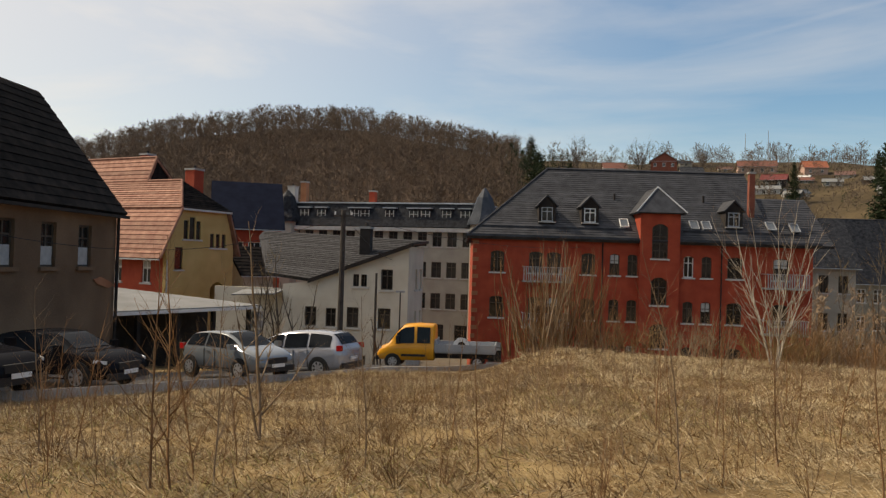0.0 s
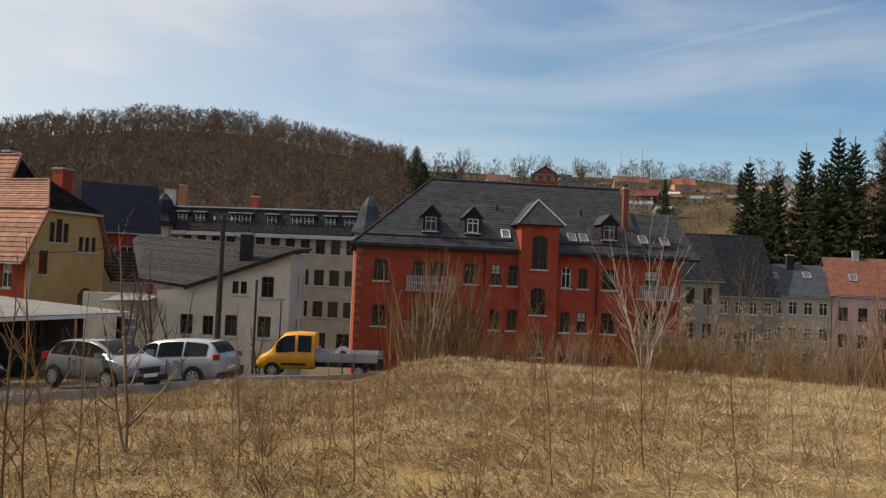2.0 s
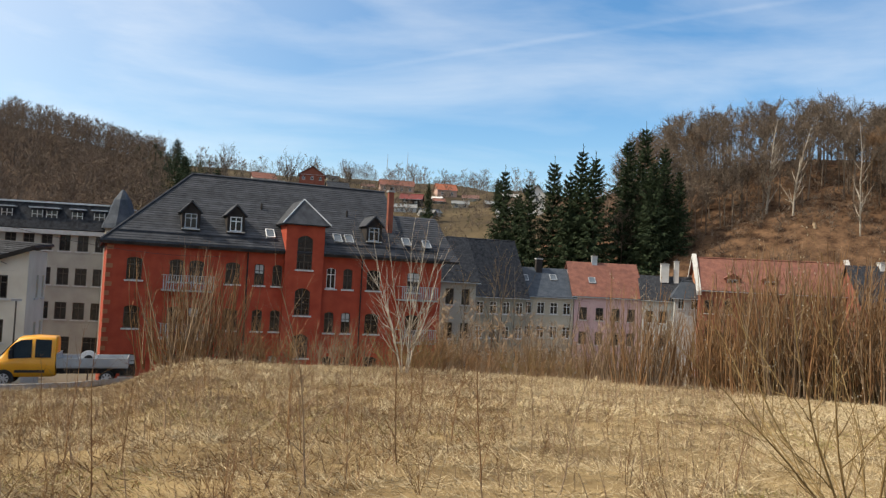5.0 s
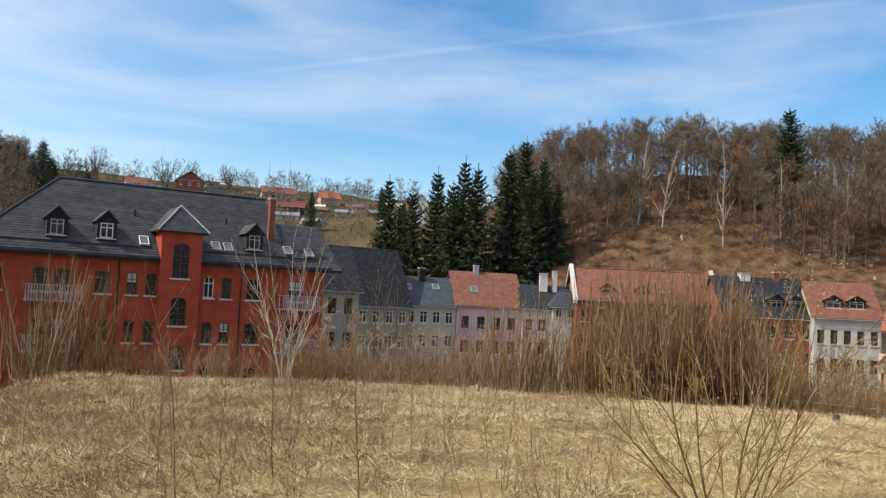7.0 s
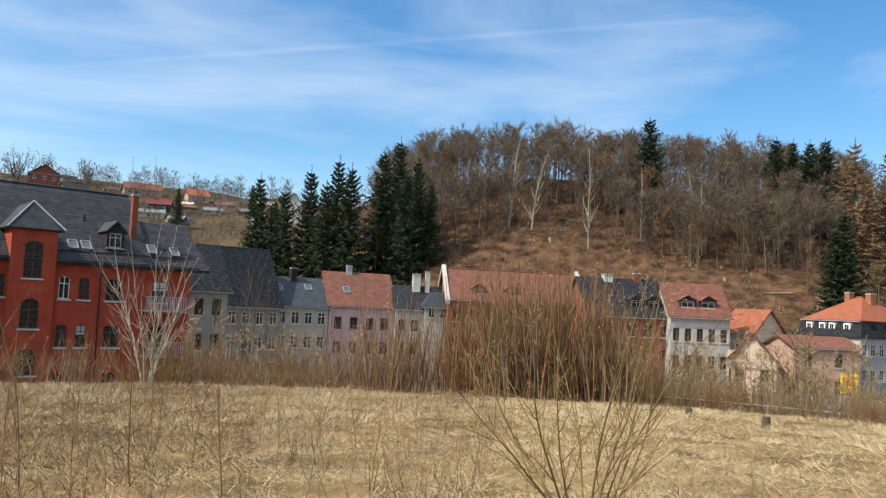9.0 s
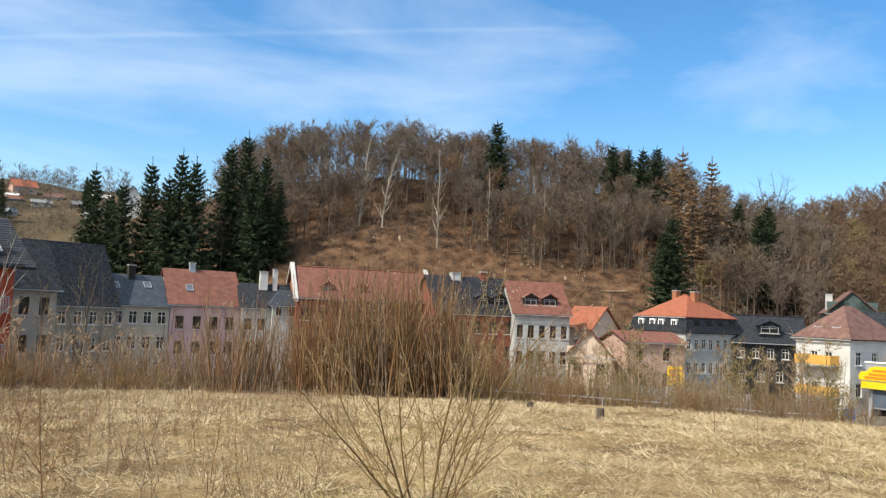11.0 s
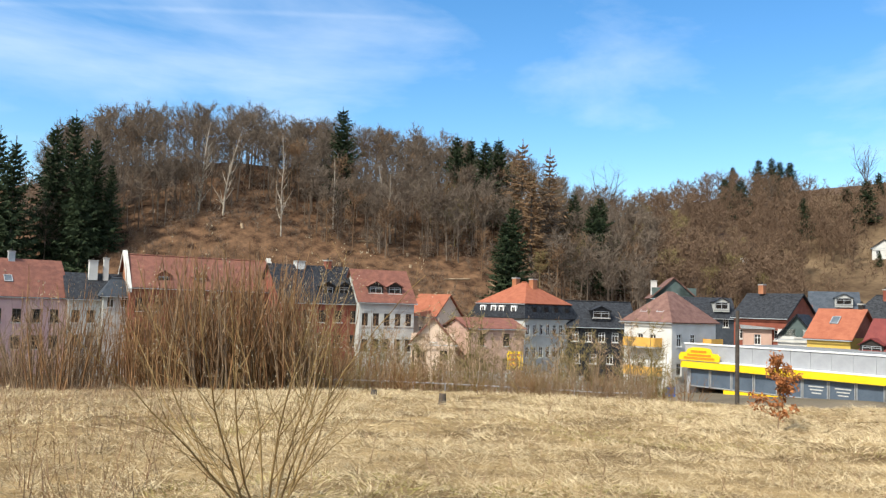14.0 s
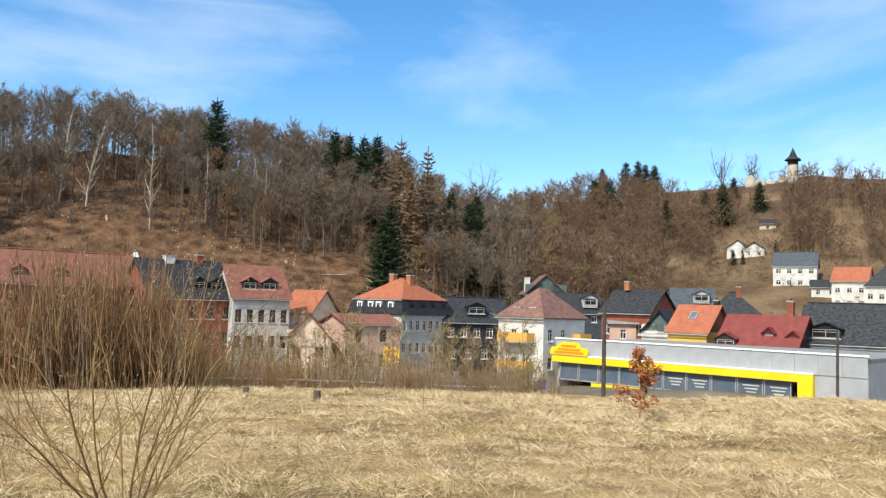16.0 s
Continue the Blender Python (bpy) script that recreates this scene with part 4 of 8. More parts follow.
# upper rows at the foot of the slope
house("small_house", "dark boarded house with a red-brown roof", 131.5, 31.2, -70, 6.8, 8, -6, 4.2, 7.4, "front_gable", "green_boards", "tile_brown", [(8.0, 1.3, 0.9, 2), (10.8, 0.9, 0.8, [3.4])], chimneys=[(0.6, 3.0, 4.5, 7.0, 0.9, "white_wall")])
house("town_house", "blue-grey slated house beside the slope", 127.4, 25.6, -70, 7.6, 8, -6, 1.3, 4.3, "gable", "slate_blue", "slate_far", [(5.8, 1.3, 0.8, 3)], dormers=[(5.8, 0.4, 2.4, 2.2, 1.3, 2.6, "slate_far", "grey_wall")])
house("town_house", "brick house with a slate roof and red gable", 115.0, 16.4, -112, 7.2, 8, V, 1.6, 4.7, "gable", "dark_brick", "slate_far", [(7.6, 1.3, 0.9, 3), (4.6, 1.3, 0.9, 3)], right=[(7.6, 1.3, 0.9, 2)], chimneys=[(2.0, 3.6, 4.6, 6.0, 0.7, "brick_orange")])
house("small_house", "narrow salmon brick house with a flat roof", 112.0, 14.8, -80, 3.4, 5, V, 0.2, 0.7, "flat", "salmon_wall", "roof_felt", [(7.0, 1.3, 0.8, [1.7]), (4.2, 1.3, 0.8, [1.7])])
house("small_house", "small white house with a green slate gable roof", 103.8, 9.9, -96, 4.2, 7, V, -0.6, 2.0, "front_gable", "white_wall", "slate_far", [(5.6, 1.3, 0.9, 2), (8.3, 0.9, 0.8, [2.3])], upper_m="green_boards")
house("small_house", "yellow boarded house with a bright orange roof", 98.0, 6.4, -112, 4.6, 7.0, V, -0.4, 2.7, "gable", "yellow_wall", "tile_bright", [(6.2, 1.2, 0.8, [0.9]), (6.2, 1.2, 1.5, [3.0])], right=[(6.2, 1.2, 0.9, 2)], upper_m="dark_brick", chimneys=[(4.2, 3.7, 2.2, 3.4, 0.5, "dark_timber")], skylights=[(2.2, 0.6)])
house("large_house", "long house with a steep dark red roof", 92.4, 1.2, -110, 8.0, 9, V, -2.0, 1.75, "gable", "grey_wall", "tile_dark_red", [(5.0, 1.2, 0.9, 4)], dormers=[(5.0, 1.7, -0.9, 1.2, 0.8, 2.0, "tile_dark_red", "tile_dark_red"), (7.4, 1.7, -1.2, 1.2, 0.8, 2.0, "tile_dark_red", "tile_dark_red"), (0.9, 0.5, -1.8, 2.2, 1.0, 2.4, "tile_dark_red", "dark_timber")], chimneys=[(6.4, 4.6, 1.6, 3.4, 0.6, "dark_brick")], upper_m="slate_far")
house("large_house", "slate-roofed house with a small grey dormer", 95.0, -7.1, -106, 8.5, 9, V, -0.9, 3.0, "gable", "grey_wall", "slate_far", [(5.6, 1.2, 0.9, 4)], dormers=[(2.6, 0.3, -0.6, 3.0, 1.2, 3.0, "slate_far", "slate_far")])
house("town_house", "cluster house with blue slate roofs", 134.5, 8.2, -84, 6.4, 8, -6, 2.4, 5.7, "gable", "grey_wall", "slate_blue", [(7.0, 1.3, 0.9, 3)], dormers=[(4.4, 0.6, 3.6, 2.4, 1.2, 2.6, "slate_blue", "grey_wall")])
house("town_house", "dark slate-roofed house with a satellite dish", 127.0, 3.4, -88, 8.5, 8, -6, 1.4, 5.0, "hip", "slate_far", "slate_far", [(5.6, 1.3, 0.9, 4)], chimneys=[(5.0, 3.4, 4.2, 6.0, 0.6, "dark_brick")])
house("town_house", "house with a brown roof among the trees", 128.0, -8.0, -98, 8.0, 8, -6, 0.6, 3.6, "hip", "beige_wall", "tile_brown", [(5.0, 1.3, 0.9, 3)])
house("town_house", "dark house with a long slate roof", 118.0, -10.0, -98, 16.0, 9, -7, 0.0, 3.6, "gable", "grey_wall", "slate_far", [(5.2, 1.3, 0.9, 6)])
house("shed_house", "pinkish roof of a low house behind the others", 118.0, 13.0, -80, 6.0, 7, -7, 1.0, 3.4, "gable", "salmon_wall", "tile_red", [(5.0, 1.2, 0.8, 2)])
# on the slope under the tower
house("hill_house", "white house with a grey roof on the hillside", 235.0, -11.2, -98, 10.6, 9, 7.0, 15.1, 18.9, "gable", "white_wall", "slate_blue", [(6.0, 1.2, 1.2, 4), (3.0, 1.2, 1.2, 4)], right=[(6.0, 1.2, 1.2, 3)])
house("hill_house", "white house with a red roof on the hillside", 214.0, -23.1, -108, 7.6, 8, 1.0, 10.4, 13.9, "gable", "white_wall", "tile_bright", [(6.6, 1.2, 1.1, 3), (3.6, 1.2, 1.1, 3)])
house("hill_house", "white house with a slate roof on the hillside", 203.3, -28.6, -104, 9.0, 8, 0.0, 9.1, 13.6, "hip", "white_wall", "slate_far", [(6.0, 1.2, 1.1, 4), (3.0, 1.2, 1.1, 4)])
# ---------------------------------------------------------------- houses by the lane
def farther(ob, k):
    """The same thing k times as large and as far off from the camera's stand."""
    x, y, z = ob.location
    ob.location, ob.scale = (x * k, y * k, 1.6 + (z - 1.6) * k), (k, k, k)


def barn():
    B = house("barn", "old rendered barn with boarded windows and a steep black tiled roof", -12.6, 12.5, 86.5, 16.6, 6.4, -4.5, 3.15, 7.3, "gable", "barn_wall", "old_or_shaded_tile",
              [(5.6, 1.35, 0.85, [2.0, 4.6, 7.2, 10.0, 12.2, 14.4]), (1.8, 1.7, 1.2, [14.2])], overhang=0.25, frame_mat="window_brown", sill="barn_wall", courses=0.36, gutter="dark_timber")
    farther(B, 1.25)
    # boards behind the upper panes, fallen plaster
    for u in (7.2, 10.0, 12.2, 14.4):
        part("shutter_board", boxes((-0.36, 0.36, 0.095, 0.128, 0.06, 0.62)), M["curtain"], B, "pale board behind the window", at=pose(u, 0, 1.1))
    bm = bmesh.new()
    prism(bm, [(15.0 + x, -0.01, 0.55 + z) for x, z in ((0, 0.12), (0.5, 0.2), (1.2, 0.02), (1.5, -0.12), (1.1, -0.2), (0.3, -0.05))], (0, -0.03, 0))
    part("bare_patch", bm, M["brick_orange"], B, "patch where the render has fallen off")
    part("downpipe", tube(bmesh.new(), (16.5, -0.12, -4.4), (16.5, -0.12, 3.0), 0.06, 0.06, 8), M["dark_timber"], B)


def yellow_house():
    """A villa with a clipped gable, a flared tiled roof at its side and a taller wing behind."""
    H = thing("villa", pose(-19.4, 57.6, 0.7, 0, 0, 61), "ochre villa with a clipped gable and orange tiled roofs", "house")
    W, D, Z0 = 6.6, 11.0, -5.0
    wins = [(1.15, -0.2, 0.75, 1.6), (1.75, 2.0, 0.45, 1.35), (2.35, 2.0, 0.55, 1.6), (2.95, 2.0, 0.45, 1.35), (4.35, 0.75, 0.42, 1.75), (4.95, 0.75, 0.42, 1.75), (5.55, 0.75, 0.42, 1.75)]
    part("wall", wall_panel(bmesh.new(), (0, 0, Z0), (1, 0, 0), (0, -1, 0), W, Z0, 1.4, [(u - w / 2, u + w / 2, z, min(z + h, 1.39)) for u, z, w, h in wins if z < 1.0 and z + h < 1.5] + [(4.3, 5.8, -3.5, -1.1, 0.5)], 0.3), M["ochre_wall"], H)
    bm = bmesh.new()
    wall_panel(bm, (1.0, 0, 1.4), (1, 0, 0), (0, -1, 0), 4.9, 1.404, 4.1, [(u - 1 - w / 2, u - 1 + w / 2, max(z, 1.45), min(z + h, 4.05)) for u, z, w, h in wins if z > 1.5 or u > 4], 0.3)
    prism(bm, ((0, -0.0, 1.404), (0.998, 0, 1.404), (0.998, 0, 4.1)), (0, 0.3, 0))
    prism(bm, ((5.902, 0, 1.404), (W, 0, 1.404), (5.902, 0, 4.1)), (0, 0.3, 0))
    part("gable", bm, M["ochre_wall"], H)
    for u, z, w, h in wins:
        add_window(H, u, 0, max(z, 1.45) if u > 4 else z, w, min(h, 1.05) if u > 4 else h, 0, "plain", "window_brown", "stone")
    part("wall", wall_panel(bmesh.new(), (0, 0.304, Z0), (0, 1, 0), (-1, 0, 0), D - 0.3, Z0, 0.6, [(1.2, 2.1, -1.2, 0.4), (4.2, 5.1, -1.2, 0.4), (7.0, 7.9, -1.2, 0.4)], 0.3), M["red_brick"], H, "red side wall")
    for v in (1.95, 4.95, 7.75):
        add_window(H, 0, v, -1.2, 0.9, 1.6, -90, "tee", "white_paint", "stone", curtain=0.4)
    part("wall", wall_panel(bmesh.new(), (W, 0.304, Z0), (0, 1, 0), (1, 0, 0), D - 0.3, Z0, 1.4, (), 0.3), M["ochre_wall"], H)
    part("wall", wall_panel(bmesh.new(), (0, D + 0.004, Z0), (1, 0, 0), (0, 1, 0), W, Z0, 4.0, (), 0.3), M["ochre_wall"], H)
    # roofs: flared lower slope, middle slope, hipped top
    low = ((-0.9, D, 0.55), (-0.9, -0.35, 0.55), (1.05, -0.35, 4.2), (1.05, D, 4.2))
    mid = ((0.95, D, 4.22), (0.95, -0.35, 4.22), (2.9, 1.8, 6.35), (2.9, D, 6.35))
    far = ((W + 0.5, -0.35, 0.9), (W + 0.5, D, 0.9), (5.85, D, 4.2), (5.85, -0.35, 4.2))
    fup = ((5.9, -0.35, 4.22), (5.9, D, 4.22), (2.9, D, 6.35), (2.9, 1.8, 6.35))
    hip = ((0.95, -0.35, 4.22), (5.9, -0.35, 4.22), (2.92, 1.8, 6.35), (2.88, 1.8, 6.35))
    bm = bmesh.new()
    for q in (low, mid, far, fup, hip):
        slab(bm, q, 0.14)
    rf = part("roof", bm, M["orange_tile"], H)
    # courses on slopes turned from the sun are dark: shade put into their colour
    for q, st in ((low, 0.36), (mid, 0.3), (far, 0.36), (fup, 0.3), (hip, 0.3)):
        roof_courses(rf, q, st, "orange_tile" if q in (low, mid) else "old_or_shaded_tile", th=0.07)
    part("verge", boxes((0.95, 5.95, -0.42, -0.3, 4.05, 4.2)), M["stone"], H)
    for a, b in (((0.95, -0.36, 4.28), (2.9, 1.8, 6.42)), ((2.9, 1.8, 6.42), (2.9, D, 6.42)), ((-0.9, -0.37, 0.6), (1.05, -0.37, 4.25))):
        part("ridge_cap", tube(bmesh.new(), a, b, 0.1, 0.1, 6), M["orange_tile"], rf)
    part("gutter", boxes((-1.05, -0.92, -0.35, D, 0.42, 0.52)), M["zinc"], H)
    chimney(H, 4.2, 1.9, 4.6, 7.5, 0.95, "red_brick")
    # the rear part has a higher ridge: the same slope goes on above a stepped verge
    ys, xr, zr = 5.4, 3.7, 8.3
    w2 = ((2.85, 13.4, 6.3), (2.85, ys, 6.3), (xr, ys, zr), (xr, 13.4, zr))
    w3 = ((7.6, ys, 4.6), (7.6, 13.4, 4.6), (xr, 13.4, zr), (xr, ys, zr))
    low2 = ((-0.9, 13.4, 0.55), (-0.9, D + 0.01, 0.55), (1.05, D + 0.01, 4.2), (1.05, 13.4, 4.2))
    mid2 = ((0.95, 13.4, 4.22), (0.95, D + 0.01, 4.22), (2.9, D + 0.01, 6.35), (2.9, 13.4, 6.35))
    bm = bmesh.new()
    for q in (w2, w3, low2, mid2):
        slab(bm, q, 0.14)
    wr = part("wing_roof", bm, M["orange_tile"], H)
    # beyond the higher ridge the slope's shade is coloured in as dark courses
    for q, k in ((w2, "orange_tile"), (w3, "old_or_shaded_tile"), (low2, "orange_tile"), (mid2, "orange_tile")):
        roof_courses(wr, q, 0.33, k, th=0.06)
    for a, b in (((2.85, ys, 6.38), (xr, ys, zr + 0.06)), ((xr, ys, zr + 0.06), (xr, 13.4, zr + 0.06))):
        part("ridge_cap", tube(bmesh.new(), a, b, 0.1, 0.1, 6), M["orange_tile"], wr)
    bm = bmesh.new()
    prism(bm, ((2.9, ys + 0.1, 6.1), (3.7, ys + 0.1, 8.1), (7.4, ys + 0.1, 4.5), (5.9, ys + 0.1, 4.0)), (0, 0.3, 0))
    part("wing_gable", bm, M["old_or_shaded_tile"], H)
    chimney(H, 5.2, 8.2, 5.6, 9.0, 0.8, "red_brick")
    # wall dormer on the flared slope
    dormer(H, 0.1, 6.6, 1.4, 1.7, 1.6, 1.6, "orange_tile", "dark_timber", turn=-90)
    part("downpipe", tube(bmesh.new(), (0.05, -0.08, -4.9), (0.05, -0.08, 0.5), 0.06, 0.06, 8), M["zinc"], H)


def back_extension():
    house("annex", "low brown annex beside the ochre villa", -15.6, 64.4, 40, 2.6, 5.0, -6.5, 0.3, 2.4, "gable", "beige_wall", "old_or_shaded_tile", [(3.4, 1.6, 0.9, [1.6])], frame_mat="window_brown", courses=0.4)


def white_house():
    H = thing("white_house", pose(-9.2, 51.5, 0, 0, 0, -9), "cream white house with a long grey tiled lean-to roof", "house")
    Z0, W, D = -6.2, 7.2, 4.6
    wins = [(1.05, -2.6, 0.75, 1.2), (2.35, -2.6, 0.65, 1.15), (3.75, -2.6, 0.75, 1.25), (5.75, -2.6, 0.8, 1.25), (5.85, -0.2, 0.75, 1.25), (3.9, -0.05, 0.38, 0.75), (4.4, -0.05, 0.38, 0.75), (2.2, -5.6, 0.9, 1.2), (4.2, -5.6, 0.9, 1.3), (6.4, -5.8, 0.7, 1.5)]
    low = [(u - w / 2, u + w / 2, z, z + h) for u, z, w, h in wins if z < -1]
    part("wall", wall_panel(bmesh.new(), (-0.8, 0, Z0), (1, 0, 0), (0, -1, 0), W + 0.8, Z0, -1.0, [(a + 0.8, b + 0.8, c, d) for a, b, c, d in low], 0.3), M["cream"], H)
    bm = bmesh.new()
    wall_panel(bm, (3.4, 0, -1.0), (1, 0, 0), (0, -1, 0), W - 3.4, -0.996, 1.3, [(u - 3.4 - w / 2, u - 3.4 + w / 2, z, z + h) for u, z, w, h in wins if z > -1], 0.3)
    prism(bm, ((-0.8, 0, -0.996), (3.396, 0, -0.996), (3.396, 0, 1.1), (1.0, 0, 0.15), (-0.8, 0, -0.05)), (0, 0.3, 0))
    prism(bm, ((3.9, 0, 1.304), (W, 0, 1.304), (W, 0, 2.55)), (0, 0.3, 0))
    part("upper_wall", bm, M["cream"], H)
    part("wall", wall_panel(bmesh.new(), (W, 0.304, Z0), (0, 1, 0), (1, 0, 0), D, Z0, 2.5, [(2.0, 2.6, -0.2, 1.1), (3.6, 4.2, -0.2, 1.1), (2.0, 2.6, -3.2, -1.6), (3.6, 4.2, -3.2, -1.6)], 0.3), M["cream"], H)
    for v in (2.604, 4.204):
        add_window(H, W, v - 0.3, -0.2, 0.6, 1.3, 90, "plain", "window_brown", "stone")
        add_window(H, W, v - 0.3, -3.2, 0.6, 1.6, 90, "plain", "window_brown", "stone")
    for u, z, w, h in wins:
        add_window(H, u, 0, z, w, h, 0, "tee", "window_brown", "stone")
    A, B, C, E, F, G = (1.0, -0.3, 0.3), (W + 0.3, -0.3, 2.75), (W + 0.3, 5.0, 3.0), (-5.3, 8.0, 3.5), (-5.2, 6.8, 3.1), (-2.2, 0.6, 0.6)
    bm = bmesh.new()
    slab(bm, (A, B, C), 0.15)
    slab(bm, (A, C, E), 0.15)
    slab(bm, (A, E, F, G), 0.15)
    rf = part("roof", bm, M["tile_grey"], H)
    roof_courses(rf, (G, A, C, E), 0.36, "tile_grey")
    part("verge_board", prism(bmesh.new(), ((0.9, -0.36, 0.05), (W + 0.3, -0.36, 2.5), (W + 0.3, -0.36, 2.75), (0.9, -0.36, 0.3)), (0, 0.06, 0)), M["dark_timber"], H)
    chimney(H, 3.6, 3.4, 1.6, 3.9, 0.7, "dark_timber")
    skylight(H, pose(-2.6, 3.0, 1.35, 24, -6, 0), "white_paint")
    part("wall", boxes((-5.6, -0.804, 0.6, 0.9, Z0, -0.35)), M["cream"], H)
    part("porch_roof", prism(bmesh.new(), ((-3.6, -1.4, -0.75), (-0.82, -1.4, -0.6), (-0.82, 0.55, -0.4), (-3.6, 0.55, -0.5)), (0, 0, -0.08)), M["roof_felt"], H)


def mansard_building():
    H = house("mill_building", "long cream building with a slate mansard and rows of windows", -17.6, 90.2, -17.2, 22.0, 12, -8.0, 5.2, 8.25, "flat", "cream_grey", "zinc",
              [(11.2, 1.5, 1.0, [1.5 + 1.62 * i for i in range(13)]), (8.0, 1.6, 1.05, [1.5 + 1.62 * i for i in range(13)]), (4.8, 1.6, 1.05, [1.5 + 1.62 * i for i in range(13)]), (1.6, 1.6, 1.6, 8)],
              mansard=2.6, mansard_m="slate_far", frame_mat="window_brown")
    for u in (2.4, 4.4, 8.3, 9.5, 12.3, 15.0, 16.3, 18.6, 20.6):
        d = part("dormer", boxes((-0.6, 0.6, 0.0, 1.2, 0, 1.5)), M["slate_far"], H, at=pose(u, 0.2, 5.6))
        part("pane", boxes((-0.42, -0.04, -0.02, -0.004, 0.25, 1.25), (0.04, 0.42, -0.02, -0.004, 0.25, 1.25)), M["window_dark"], d)
        part("dormer_roof", boxes((-0.75, 0.75, -0.2, 1.2, 1.504, 1.62)), M["zinc"], d)
        part("frame", boxes((-0.5, -0.43, -0.05, -0.002, 0.2, 1.3), (0.43, 0.5, -0.05, -0.002, 0.2, 1.3), (-0.035, 0.035, -0.05, -0.002, 0.2, 1.3), (-0.43, -0.04, -0.05, -0.002, 0.9, 0.96), (0.04, 0.43, -0.05, -0.002, 0.9, 0.96)), M["stone"], d)
    part("cornice", boxes((-0.4, 22.4, -0.5, -0.36, 4.7, 5.1)), M["stone"], H)
    for u, zt in ((0.3, 9.6), (22.6, 9.9)):      # bell-shaped turret roofs
        t = part("turret", tube(bmesh.new(), (u, 0.2, -8), (u, 0.2, 5.6), 1.5, 1.5, 8), M["cream_grey"], H)
        bm = bmesh.new()
        prof = ((1.85, 5.5), (1.7, 6.0), (1.3, 6.8), (1.05, 7.6), (0.8, 8.3), (0.12, zt - 0.6))
        for (r0, z0), (r1, z1) in zip(prof, prof[1:]):
            tube(bm, (u, 0.2, z0), (u, 0.2, z1), r0, r1, 8, caps=False)
        part("turret_roof", bm, M["slate_blue"] if u > 5 else M["slate_far"], t)
    chimney(H, 1.1, 2.6, 7.5, 10.3, 0.7, "brick_orange")
    chimney(H, -0.9, 3.6, 7.5, 9.9, 0.9, "white_wall")
    chimney(H, 8.0, 6.0, 8.2, 9.6, 0.7, "red_brick")


def solar_house():
    H = house("brick_hall", "red brick hall with a dark blue solar roof", -20.3, 72.6, 16, 5.8, 9, -7.0, 4.3, 8.6, "gable", "red_brick", "solar_blue",
              [(8.2, 1.7, 1.1, [2.0, 3.5, 5.0])], frame_mat="white_paint", upper_m="peach_wall")


def carport():
    H = thing("open_shed", pose(-11.8, 30.2, 0, 0, 0, 62), "open dark shed with a pale sloping felt roof", "shed")
    part("roof", prism(bmesh.new(), ((-1.5, 0, -0.55), (7.5, -0.25, -0.55), (5.4, 7.6, 0.02), (-1.5, 6.4, -0.05)), (0, 0, -0.14)), M["roof_felt"], H)
    part("fascia", prism(bmesh.new(), ((-1.5, -0.02, -0.6), (7.5, -0.27, -0.6), (7.5, -0.27, -0.72), (-1.5, -0.02, -0.72)), (0, -0.06, 0)), M["white_paint"], H)
    part("wall", boxes((-1.4, 7.2, 2.6, 2.75, -4.4, -0.62)), M["dark_timber"], H)
    part("wall", boxes((-1.4, -1.25, 0.3, 2.6, -4.4, -0.72)), M["dark_timber"], H)
    for u in (-1.2, 1.0, 3.0, 5.0, 7.2):
        part("post", boxes((u - 0.08, u + 0.08, 0.1, 0.26, -4.4, -0.72)), M["dark_timber"], H)
    for i in range(3):
        part("crate", boxes((7.3, 7.75, -0.2, 0.1, -2.0 + i * 0.42, -1.68 + i * 0.42)), M["grey_metal"], H)
    farther(H, 1.25)


barn()
yellow_house()
back_extension()
white_house()
mansard_building()
solar_house()
carport()

